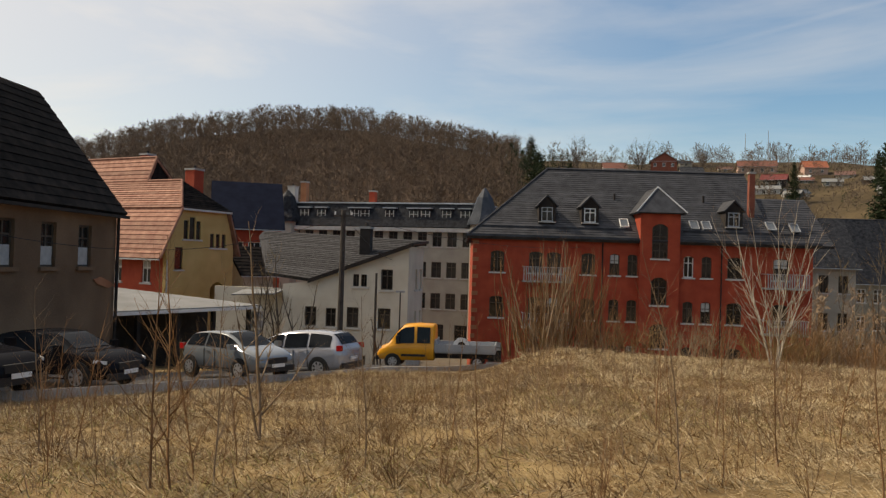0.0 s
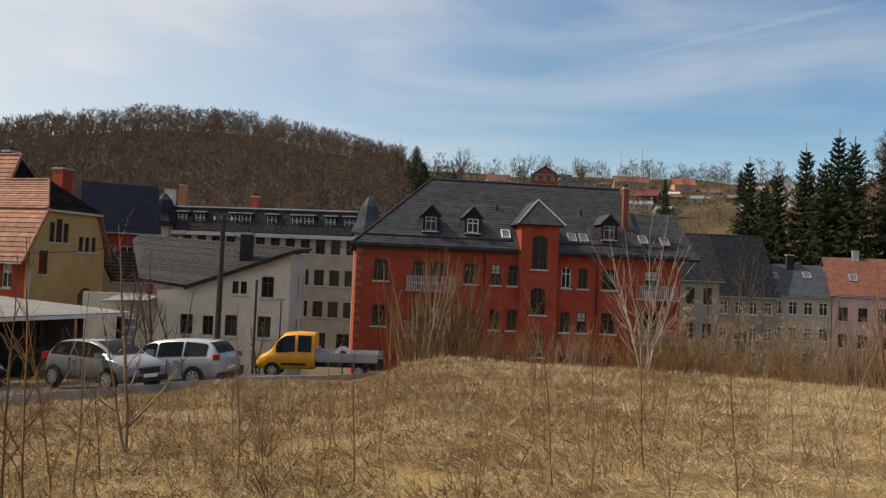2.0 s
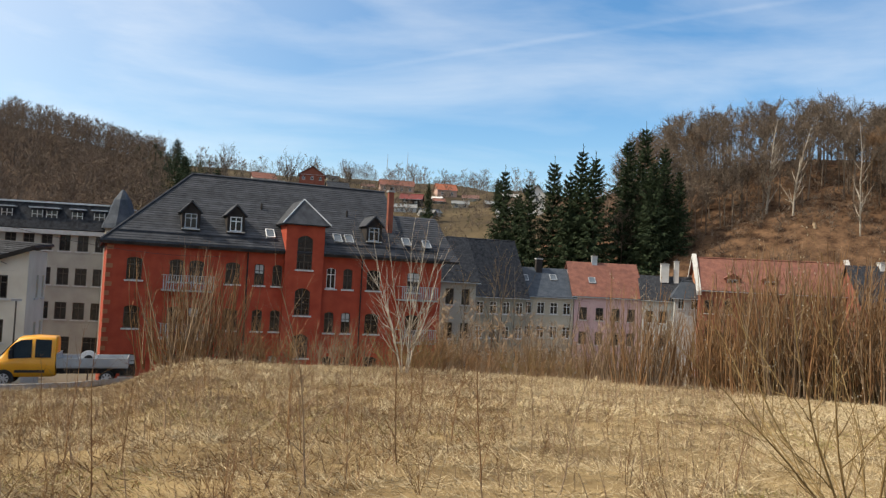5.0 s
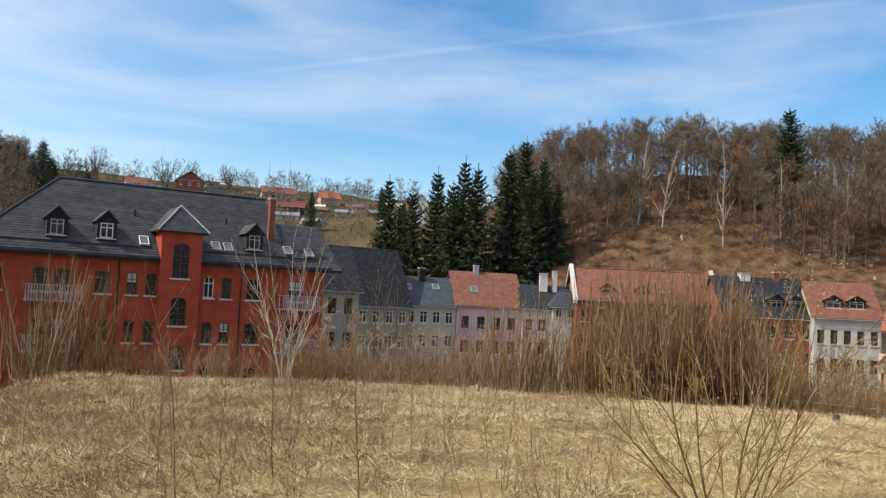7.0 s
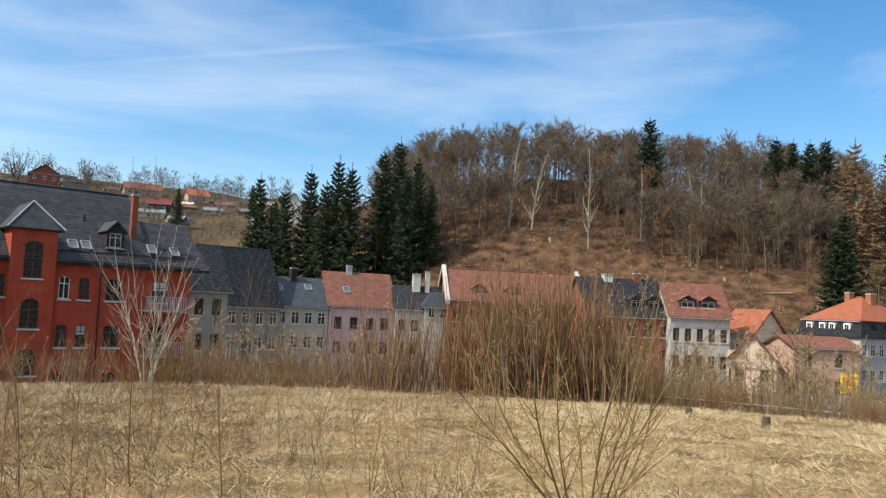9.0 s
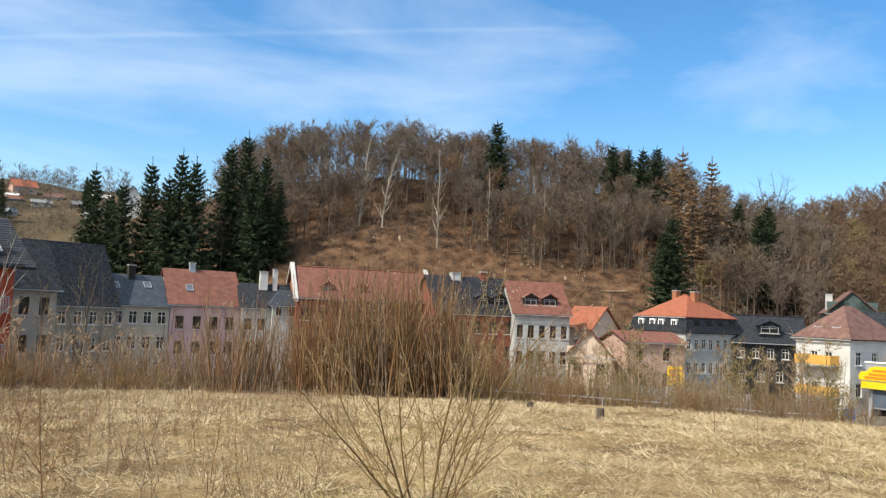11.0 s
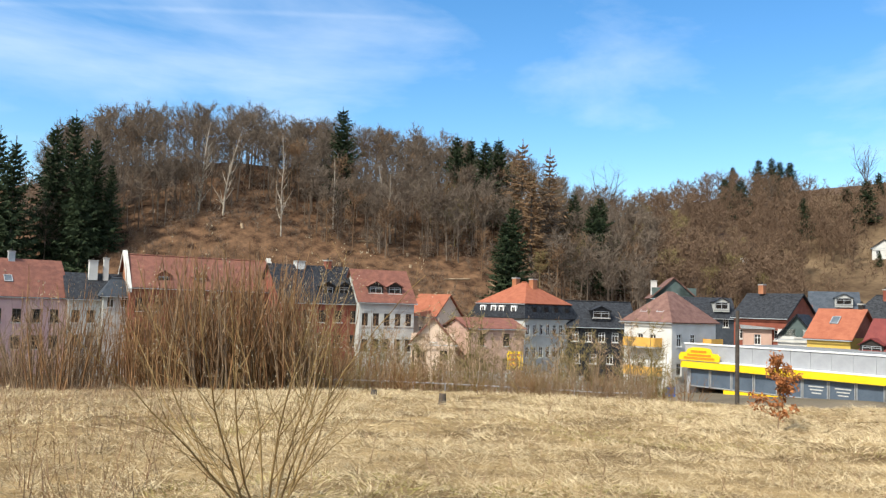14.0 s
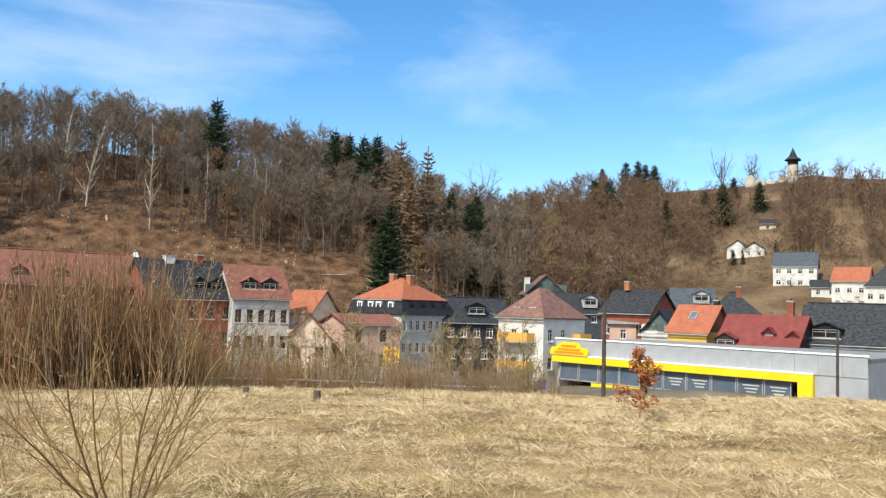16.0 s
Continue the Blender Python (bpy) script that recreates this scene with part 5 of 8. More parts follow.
# ---------------------------------------------------------------- the supermarket
def mart():
    L, D = 30.0, 16.0
    H = thing("supermarket", pose(84.6, 16.6, 0, 0, 0, -116), "low supermarket with grey cladding and a yellow fascia", "supermarket")
    zg, z1, z2, zt = -6.35, -3.65, -3.0, -1.35
    part("roof", boxes((0, L, 0, D, zt - 0.5, zt - 0.15)), M["roof_felt"], H)
    # upper cladding, panel by panel
    pan = mesh_of(boxes((0.01, 1.865, -0.06, 0, z2 + 0.004, zt)), "cladding_panel", M["mart_grey"])
    part("wall", boxes((0, L, 0.004, 0.3, z1, zt - 0.1)), M["mart_grey"], H)
    for i in range(16):
        part("cladding_panel", pan, None, H, at=pose(i * 1.875, 0, 0))
    part("coping", boxes((-0.1, L + 0.1, -0.14, 0.35, zt + 0.004, zt + 0.14)), M["white_paint"], H)
    part("fascia", boxes((-0.2, L - 4.0, -0.5, -0.064, z1, z2)), M["mart_yellow"], H, "bright yellow fascia band")
    part("fascia_edge", boxes((-0.2, L - 4.0, -0.52, -0.06, z2 + 0.004, z2 + 0.12)), M["white_paint"], H)
    part("portal", boxes((L - 5.2, L - 4.0, -0.55, 0.4, zg, z1 - 0.004)), M["mart_yellow"], H)
    part("side_wall", boxes((L - 3.996, L, -0.004, 0.3, zg, z1 - 0.004)), M["mart_grey"], H)
    part("side_wall", boxes((0, 0.3, 0.304, D, zg, zt - 0.5)), M["mart_grey"], H)
    part("side_wall", boxes((L - 0.3, L, 0.304, D, zg, zt - 0.5)), M["mart_grey"], H)
    # glazing in bays with a yellow plinth
    for i in range(10):
        u = 0.6 + i * 2.36
        g = part("shop_window", boxes((u, u + 0.08, -0.1, 0.1, zg + 0.9, z1 - 0.004), (u + 2.2, u + 2.28, -0.1, 0.1, zg + 0.9, z1 - 0.004), (u + 0.08, u + 2.2, -0.1, 0.1, z1 - 0.1, z1 - 0.004), (u + 0.08, u + 2.2, -0.1, 0.1, zg + 0.9, zg + 1.0)), M["grey_metal"], H)
        part("pane", boxes((u + 0.08, u + 2.2, -0.02, 0.0, zg + 1.0, z1 - 0.1)), M["mart_glass"], g)
        if i in (5, 6, 8, 9):
            for k in range(3):
                part("poster_bar", boxes((u + 0.5 + 0.15 * k, u + 1.9 - 0.12 * k, -0.045, -0.025, zg + 2.0 - 0.28 * k, zg + 2.10 - 0.28 * k)), M["curtain"], g)
    part("plinth", boxes((4.5, L - 5.2, -0.2, -0.004, zg, zg + 0.85)), M["mart_yellow"], H)
    # raised sign: rounded yellow board with plain bars
    bm = bmesh.new()
    outline = [(-0.3, 0), (4.3, 0), (4.4, 0.5), (4.1, 0.75), (3.5, 0.8), (3.3, 1.2), (2.6, 1.3), (1.4, 1.3), (0.8, 1.15), (0.5, 0.8), (-0.1, 0.75), (-0.35, 0.4)]
    prism(bm, [(x, -0.62, z2 + 0.1 + z) for x, z in outline], (0, 0.12, 0))
    s = part("sign", bm, M["mart_yellow"], H, "yellow roof sign with orange bars")
    for x0, x1, z in ((0.3, 3.8, 0.15), (0.7, 3.4, 0.45), (1.1, 2.9, 0.8)):
        part("sign_bar", boxes((x0, x1, -0.66, -0.625, z2 + 0.1 + z, z2 + 0.1 + z + 0.2)), M["sign_orange"], s)


mart()


def sign_board():
    """The square yellow board by the car park."""
    x, y, _ = polar(-67.6, 70)
    s = thing("advertising_board", pose(x, y, -8.0, 0, 0, -67), "square yellow board on two posts", "sign")
    part("board", boxes((-0.66, 0.66, -0.06, 0.06, 4.55, 6.05)), M["mart_yellow"], s)
    for k in range(3):
        part("text_bar", boxes((-0.5, 0.5 - 0.15 * k, -0.08, -0.064, 5.68 - 0.4 * k, 5.82 - 0.4 * k)), M["sign_orange"], s)
    for u in (-0.6, 0.6):
        part("post", boxes((u - 0.05, u + 0.05, -0.05, 0.05, 0, 4.546)), M["grey_metal"], s)


sign_board()


def pole(name, label, az, r, top, rad, base=None):
    x, y, z = polar(az, r)
    p = thing(name, pose(x, y, z), label, "pole")
    part("shaft", tube(bmesh.new(), (0, 0, -0.5), (0, 0, top - z), rad, rad * 0.75, 10), M["pole_wood"], p)
    return p, top - z


p, h = pole("utility_pole", "dark wooden utility pole beside the lane", 7.0, 42.0, 4.1, 0.16)
part("cross_arm", boxes((-0.5, 0.5, -0.05, 0.05, h - 0.35, h - 0.25)), M["pole_wood"], p)
for u in (-0.42, 0.42):
    part("insulator", tube(bmesh.new(), (u, 0, h - 0.25), (u, 0, h - 0.08), 0.04, 0.03, 8), M["white_paint"], p)
pole("utility_pole", "thin grey pole in front of the white house", 4.6, 45.0, 0.9, 0.08)
pole("utility_pole", "wooden pole in front of the supermarket", -82.2, 52.0, 1.9, 0.15)
pole("utility_pole", "dark pole at the end of the supermarket", -96.6, 50.0, 0.9, 0.09)
pole("utility_pole", "pale post between the bushes", -60.6, 60.0, -1.6, 0.10)
p, h = pole("street_lamp", "slim grey street lamp by the white house", 2.9, 47.0, -0.2, 0.05)
part("lamp_head", boxes((-0.25, 0.25, -0.12, 0.12, h, h + 0.12)), M["grey_metal"], p)
p, h = pole("road_sign", "round white traffic sign on a post", -1.45, 43.5, -3.0, 0.04)
part("sign_disc", tube(bmesh.new(), (0, -0.06, h + 0.25), (0, -0.03, h + 0.25), 0.42, 0.42, 20), M["white_paint"], p)
part("sign_core", tube(bmesh.new(), (0, -0.075, h + 0.25), (0, -0.062, h + 0.25), 0.2, 0.2, 16), M["dark_timber"], p)

# ---------------------------------------------------------------- vehicles and the lane
def lane():
    """The asphalt of the parking strip and lane, with a low kerb towards the meadow."""
    pts = [(-16.5, 12.0), (-11.2, 18.2), (-8.6, 23.0), (-6.2, 28.0), (-3.6, 32.0), (-1.2, 38.0), (1.6, 43.2), (8.0, 46.5)]
    bm, kb = bmesh.new(), bmesh.new()
    rows, kerb = [], []
    for i, (x, y) in enumerate(pts):
        a, b = pts[max(0, i - 1)], pts[min(len(pts) - 1, i + 1)]
        d = Vector((b[0] - a[0], b[1] - a[1], 0)).normalized()
        n = Vector((-d.y, d.x, 0))
        rows.append([bm.verts.new((x + n.x * k, y + n.y * k, height(x + n.x * k, y + n.y * k) + 0.16)) for k in (-1.6, 0, 1.5, 3, 4.5, 6)])
        kerb.append([(x - n.x * k, y - n.y * k, height(x - n.x * k, y - n.y * k)) for k in (1.6, 1.75)])
    for r, s in zip(rows, rows[1:]):
        for k in range(5):
            bm.faces.new((r[k], r[k + 1], s[k + 1], s[k]))
    rd = new("road", mesh_of(bm, "road", M["asphalt"]))
    tagged(rd, "worn grey asphalt lane with parked cars", "road", kind="structure")
    for (a, b), (c, d) in zip(kerb, kerb[1:]):
        z = 0.24
        lo = [kb.verts.new(p) for p in (a, c, d, b)]
        hi = [kb.verts.new((p[0], p[1], p[2] + z)) for p in (a, c, d, b)]
        kb.faces.new(hi)
        for e in range(4):
            kb.faces.new((lo[e], lo[(e + 1) % 4], hi[(e + 1) % 4], hi[e]))
    tagged(new("kerb", mesh_of(kb, "kerb", M["concrete"])), "low concrete kerb along the lane", "kerb", kind="structure")


def paint(name, c, rough=0.16):
    mat(name, tuple(v * 0.92 for v in c), tuple(min(1, v * 1.06) for v in c), 2.0, rough, 0.0, 30, metal=0.25 if c[0] > 0.1 else 0.0, coat=0.3 if c[0] > 0.1 else 0.12, spec=0.4 if c[0] > 0.1 else 0.0)


paint("paint_black", (0.012, 0.012, 0.014))
paint("paint_silver_blue", (0.22, 0.245, 0.26))
paint("paint_silver", (0.42, 0.43, 0.46))
mat("paint_orange", (0.78, 0.32, 0.01), (0.82, 0.36, 0.02), 2.0, 0.4, 0.0, 30, coat=0.3)
mat("car_glass", (0.010, 0.012, 0.015), (0.018, 0.022, 0.026), 1.0, 0.08, 0.0, 10, spec=0.0, coat=0.3)
mat("rubber", (0.012, 0.012, 0.012), (0.022, 0.022, 0.022), 4.0, 0.85, 0.1, 40)
mat("alloy", (0.55, 0.55, 0.56), (0.66, 0.66, 0.67), 3.0, 0.35, 0.02, 30, metal=0.7)
mat("black_plastic", (0.014, 0.014, 0.015), (0.022, 0.022, 0.023), 3.0, 0.6, 0.03, 40)
mat("tail_red", (0.45, 0.012, 0.012), (0.55, 0.02, 0.02), 3.0, 0.15, 0.0, 20, coat=0.5)
mat("lamp_clear", (0.62, 0.64, 0.66), (0.75, 0.77, 0.79), 3.0, 0.12, 0.0, 20, coat=0.5)


def loft(stations, lo=0.0, hi=1.0, off=0.0, belt=False):
    """Rings along a car: x, sill height, belt height, roof height, half width at the belt and at the roof."""
    bm, rings = bmesh.new(), []
    for x, zs, zb, zr, wb, wr in stations:
        if belt:      # the glass band between belt and roof
            ring = []
            for s in (1,):
                for k in (0.10, 0.5, 0.88):
                    ring.append((x, s * (wb + (wr - wb) * k + off), zb + (zr - zb) * k))
            rings.append([bm.verts.new(p) for p in ring])
        else:
            half = [(0, zs), (wb * 0.86, zs), (wb * 0.98, zs + (zb - zs) * 0.18), (wb * 1.02, zs + (zb - zs) * 0.6), (wb, zb - (zb - zs) * 0.04), (wb * 0.985, zb)]
            top = [(wb + (wr - wb) * 0.5, zb + (zr - zb) * 0.5), (wr, zb + (zr - zb) * 0.90), (wr * 0.86, zb + (zr - zb) * 0.985), (0, zr)]
            prof = half + top
            ring = [(x, y, z) for y, z in prof] + [(x, -y, z) for y, z in prof[-2:0:-1]]
            rings.append([bm.verts.new(p) for p in ring])
    n = len(rings[0])
    for a, b in zip(rings, rings[1:]):
        for i in range(n if not belt else n - 1):
            j = (i + 1) % n
            bm.faces.new((a[i], a[j], b[j], b[i]))
    if not belt:
        bm.faces.new(rings[0][::-1])
        bm.faces.new(rings[-1])
    return bm


def rounded(st, n=30):
    """The stations of a car resampled along a smooth curve."""
    out = []
    for i in range(n + 1):
        x = st[0][0] + (st[-1][0] - st[0][0]) * i / n
        k = max(j for j in range(len(st) - 1) if st[j][0] <= x + 1e-9)
        a, b = st[k], st[k + 1]
        p, q = st[max(0, k - 1)], st[min(len(st) - 1, k + 2)]
        t, h = (x - a[0]) / (b[0] - a[0]), b[0] - a[0]
        row = [x]
        for c in range(1, 6):
            m0, m1 = (b[c] - p[c]) / max(1e-6, b[0] - p[0]), (q[c] - a[c]) / max(1e-6, q[0] - a[0])
            s0 = (b[c] - a[c]) / h
            lim = lambda m: 0.0 if m * s0 <= 0 else math.copysign(min(abs(m), 2.5 * abs(s0)), m)
            m0, m1 = lim(m0) * h, lim(m1) * h
            row.append((2 * t ** 3 - 3 * t * t + 1) * a[c] + (t ** 3 - 2 * t * t + t) * m0 + (3 * t * t - 2 * t ** 3) * b[c] + (t ** 3 - t * t) * m1)
        out.append(tuple(row))
    return out


def screen_mesh(st, xa, xb, off=0.014):
    """A curved window pane lying on the body between two stations."""
    bm, rows = bmesh.new(), []
    for k in range(7):
        q = at_x(st, xa + (xb - xa) * k / 6)
        rows.append([bm.verts.new((q[0], y * q[5] * 0.86, q[2] + (q[3] - q[2]) * (1.0 - 0.015 * abs(y)) + off)) for y in (-1, -0.5, 0, 0.5, 1)])
    for a, b in zip(rows, rows[1:]):
        for i in range(4):
            bm.faces.new((a[i], a[i + 1], b[i + 1], b[i]))
    return bm


def at_x(st, x):
    for a, b in zip(st, st[1:]):
        if a[0] <= x <= b[0]:
            t = (x - a[0]) / (b[0] - a[0])
            return tuple(p + (q - p) * t for p, q in zip(a, b))
    return st[-1]


def smooth(ob):
    for f in ob.data.polygons:
        f.use_smooth = True
    m = ob.modifiers.new("edges", "EDGE_SPLIT")
    m.split_angle = radians(46)
    return ob


def wheel(car, x, y, r, side):
    w = part("wheel", tube(bmesh.new(), (0, -0.1, 0), (0, 0.1, 0), r, r, 24), M["rubber"], car, "black tyre with a silver rim", at=pose(x, y, r))
    bm = tube(bmesh.new(), (0, side * 0.06, 0), (0, side * 0.106, 0), r * 0.68, r * 0.66, 20)
    part("rim_back", bm, M["black_plastic"], w)
    bm = bmesh.new()
    for k in range(7):
        a = 2 * math.pi * k / 7
        c, s = math.cos(a), math.sin(a)
        v = [Vector((c * q - s * p, side * 0.115, s * q + c * p)) for q, p in ((0.04, 0.03), (r * 0.64, 0.045), (r * 0.64, -0.045), (0.04, -0.03))]
        prism(bm, v, (0, side * 0.015, 0))
    tube(bm, (0, side * 0.108, 0), (0, side * 0.128, 0), 0.05, 0.05, 10)
    for k in range(20):
        a, b = 2 * math.pi * k / 20, 2 * math.pi * (k + 1) / 20
        prism(bm, [Vector((math.cos(t) * q, side * 0.112, math.sin(t) * q)) for t, q in ((a, r * 0.62), (b, r * 0.62), (b, r * 0.69), (a, r * 0.69))], (0, side * 0.016, 0))
    part("rim", bm, M["alloy"], w, "silver alloy rim")


def car(label, m, paint_name, st, wx, wr, glass, pillars, screen, rear, light_z, tail_z, handles, belt_trim=None):
    """st: stations from the tail (x = 0) to the nose; glass: first and last x of the side windows; screen and rear: x at foot and top of the windscreen and rear window."""
    C = thing("car", m, label, "car", "cars parked along the lane")
    st = rounded(st)
    smooth(part("body", loft(st), M[paint_name], C))
    half = st[len(st) // 2][4]
    for side in (1, -1):
        cuts = [glass[0], *pillars, glass[1]]
        for a, b in zip(cuts, cuts[1:]):
            xs = [a + 0.04 + (b - a - 0.08) * k / 6 for k in range(7)]
            bm = loft([at_x(st, x) for x in xs], off=0.012, belt=True)
            for v in bm.verts:
                v.co.y *= side
            part("side_window", bm, M["car_glass"], C)
        for x in handles:
            z = at_x(st, x)[2] - 0.12
            part("door_handle", boxes((x - 0.1, x + 0.1, side * (half + 0.015) - 0.02, side * (half + 0.015) + 0.02, z, z + 0.035)), M[paint_name], C)
        for x in (*pillars, handles[0] + 0.35):
            q = at_x(st, x)
            part("door_seam", boxes((x - 0.008, x + 0.008, side * (half + 0.012) - 0.012, side * (half + 0.012) + 0.012, q[1] + 0.12, q[2] - 0.02)), M["black_plastic"], C)
        mx = glass[1] - 0.12
        q = at_x(st, mx)
        part("wing_mirror", boxes((mx - 0.08, mx + 0.1, side * (half + 0.13) - 0.09, side * (half + 0.13) + 0.09, q[2] + 0.02, q[2] + 0.2)), M[paint_name], C)
        bm = bmesh.new()
        x0, x1 = screen[0] + 0.95, st[-1][0] - 0.1
        prism(bm, ((x1 - 0.38, side * (half * 0.93), light_z + 0.02), (x1 - 0.05, side * half * 0.78, light_z - 0.02), (x1 - 0.03, side * half * 0.77, light_z + 0.06), (x1 - 0.34, side * half * 0.92, light_z + 0.11)), (0.03, side * 0.035, 0))
        part("headlight", bm, M["lamp_clear"], C, "clear headlight")
        part("tail_light", boxes((0.0, 0.2, side * half * 0.9 - 0.07, side * half * 0.9 + 0.07, tail_z, tail_z + 0.2)), M["tail_red"], C, "red tail light")
        part("side_trim", boxes((wx[0] + 0.45, wx[1] - 0.45, side * (half + 0.02) - 0.012, side * (half + 0.02) + 0.012, 0.30, 0.36)), M["alloy"] if belt_trim else M["black_plastic"], C)
        for x in wx:
            part("wheel_arch", tube(bmesh.new(), (x, side * (half - 0.1), wr), (x, side * (half + 0.022), wr), wr + 0.07, wr + 0.07, 24), M["black_plastic"], C)
            wheel(C, x, side * (half - 0.06), wr, side)
    for (xa, xb), nm in ((screen, "windscreen"), (rear, "rear_window")):
        part(nm, screen_mesh(st, xa, xb), M["car_glass"], C)
    L = st[-1][0]
    part("bumper", boxes((L - 0.12, L + 0.03, -half * 0.8, half * 0.8, 0.24, 0.42)), M["black_plastic"], C)
    part("grille", boxes((L - 0.06, L + 0.02, -half * 0.45, half * 0.45, 0.5, 0.68)), M["black_plastic"], C)
    part("number_plate", boxes((L + 0.034, L + 0.05, -0.26, 0.26, 0.38, 0.49)), M["white_paint"], C)
    part("number_plate", boxes((-0.05, -0.03, -0.26, 0.26, 0.6, 0.71)), M["white_paint"], C)
    part("bumper", boxes((-0.03, 0.12, -half * 0.85, half * 0.85, 0.26, 0.5)), M["black_plastic"], C)
    return C


def place_car(xr, yr, xf, yf, lift=0.16):
    """A pose with the tail at the first place and the nose towards the second, level with the ground there."""
    yaw = math.degrees(math.atan2(yf - yr, xf - xr))
    za, zb = height(xr, yr), height(xf, yf)
    return pose(xr, yr, (za + zb) / 2 + lift, 0, -math.degrees(math.atan2(zb - za, math.hypot(xf - xr, yf - yr))) * 0.5, yaw)


HATCH = [(0.0, 0.45, 0.80, 0.84, 0.66, 0.60), (0.10, 0.30, 0.93, 1.02, 0.78, 0.64), (0.35, 0.26, 0.97, 1.32, 0.84, 0.60), (0.75, 0.24, 0.97, 1.44, 0.86, 0.60), (1.5, 0.22, 0.95, 1.48, 0.86, 0.60), (2.1, 0.22, 0.93, 1.44, 0.86, 0.58), (2.6, 0.22, 0.92, 1.27, 0.86, 0.62), (3.05, 0.22, 0.91, 1.02, 0.85, 0.70), (3.35, 0.23, 0.86, 0.94, 0.84, 0.68), (3.75, 0.26, 0.74, 0.80, 0.76, 0.60), (3.95, 0.36, 0.58, 0.62, 0.58, 0.46)]
MPV = [(0.0, 0.45, 0.90, 0.95, 0.74, 0.66), (0.10, 0.32, 1.02, 1.12, 0.86, 0.70), (0.40, 0.28, 1.04, 1.50, 0.91, 0.66), (0.9, 0.26, 1.03, 1.62, 0.92, 0.66), (1.8, 0.25, 1.01, 1.66, 0.92, 0.66), (2.6, 0.25, 0.99, 1.62, 0.92, 0.64), (3.2, 0.25, 0.98, 1.42, 0.92, 0.68), (3.75, 0.25, 0.97, 1.08, 0.91, 0.76), (4.1, 0.26, 0.92, 1.0, 0.89, 0.74), (4.55, 0.28, 0.80, 0.86, 0.82, 0.66), (4.75, 0.38, 0.62, 0.66, 0.62, 0.5)]
SPORT = [(0.0, 0.45, 0.82, 0.86, 0.70, 0.62), (0.10, 0.30, 0.95, 1.04, 0.82, 0.66), (0.40, 0.26, 0.98, 1.30, 0.88, 0.60), (0.9, 0.24, 0.97, 1.42, 0.90, 0.60), (1.7, 0.23, 0.95, 1.45, 0.90, 0.60), (2.3, 0.23, 0.94, 1.40, 0.90, 0.58), (2.75, 0.23, 0.93, 1.20, 0.90, 0.64), (3.1, 0.23, 0.92, 1.00, 0.89, 0.72), (3.5, 0.24, 0.88, 0.95, 0.88, 0.72), (4.05, 0.26, 0.76, 0.82, 0.80, 0.62), (4.3, 0.36, 0.58, 0.62, 0.62, 0.48)]
lane()
car("small silver-blue hatchback parked beside the meadow", place_car(-8.3, 28.6, -5.1, 26.2), "paint_silver_blue", HATCH, (0.62, 3.12), 0.31, (0.35, 2.95), (1.35,), (3.02, 2.15), (0.13, 0.42), 0.66, 0.86, (1.55,))
car("silver people carrier parked on the lane", place_car(-3.2, 30.6, -7.65, 32.4), "paint_silver", MPV, (0.95, 3.8), 0.34, (0.42, 3.6), (1.4, 2.45), (3.72, 2.75), (0.13, 0.48), 0.72, 0.95, (1.65, 2.7), True)
car("glossy black estate car parked on the lane", place_car(-12.2, 23.1, -8.15, 21.7), "paint_black", SPORT, (0.75, 3.4), 0.33, (0.42, 3.0), (1.1, 2.0), (3.08, 2.35), (0.13, 0.48), 0.68, 0.86, (1.3, 2.2), True)
car("dark car showing its nose by the old barn", place_car(-12.9, 18.9, -9.0, 17.5), "paint_black", SPORT, (0.75, 3.4), 0.33, (0.42, 3.0), (1.1, 2.0), (3.08, 2.35), (0.13, 0.48), 0.68, 0.86, (1.3, 2.2), True)


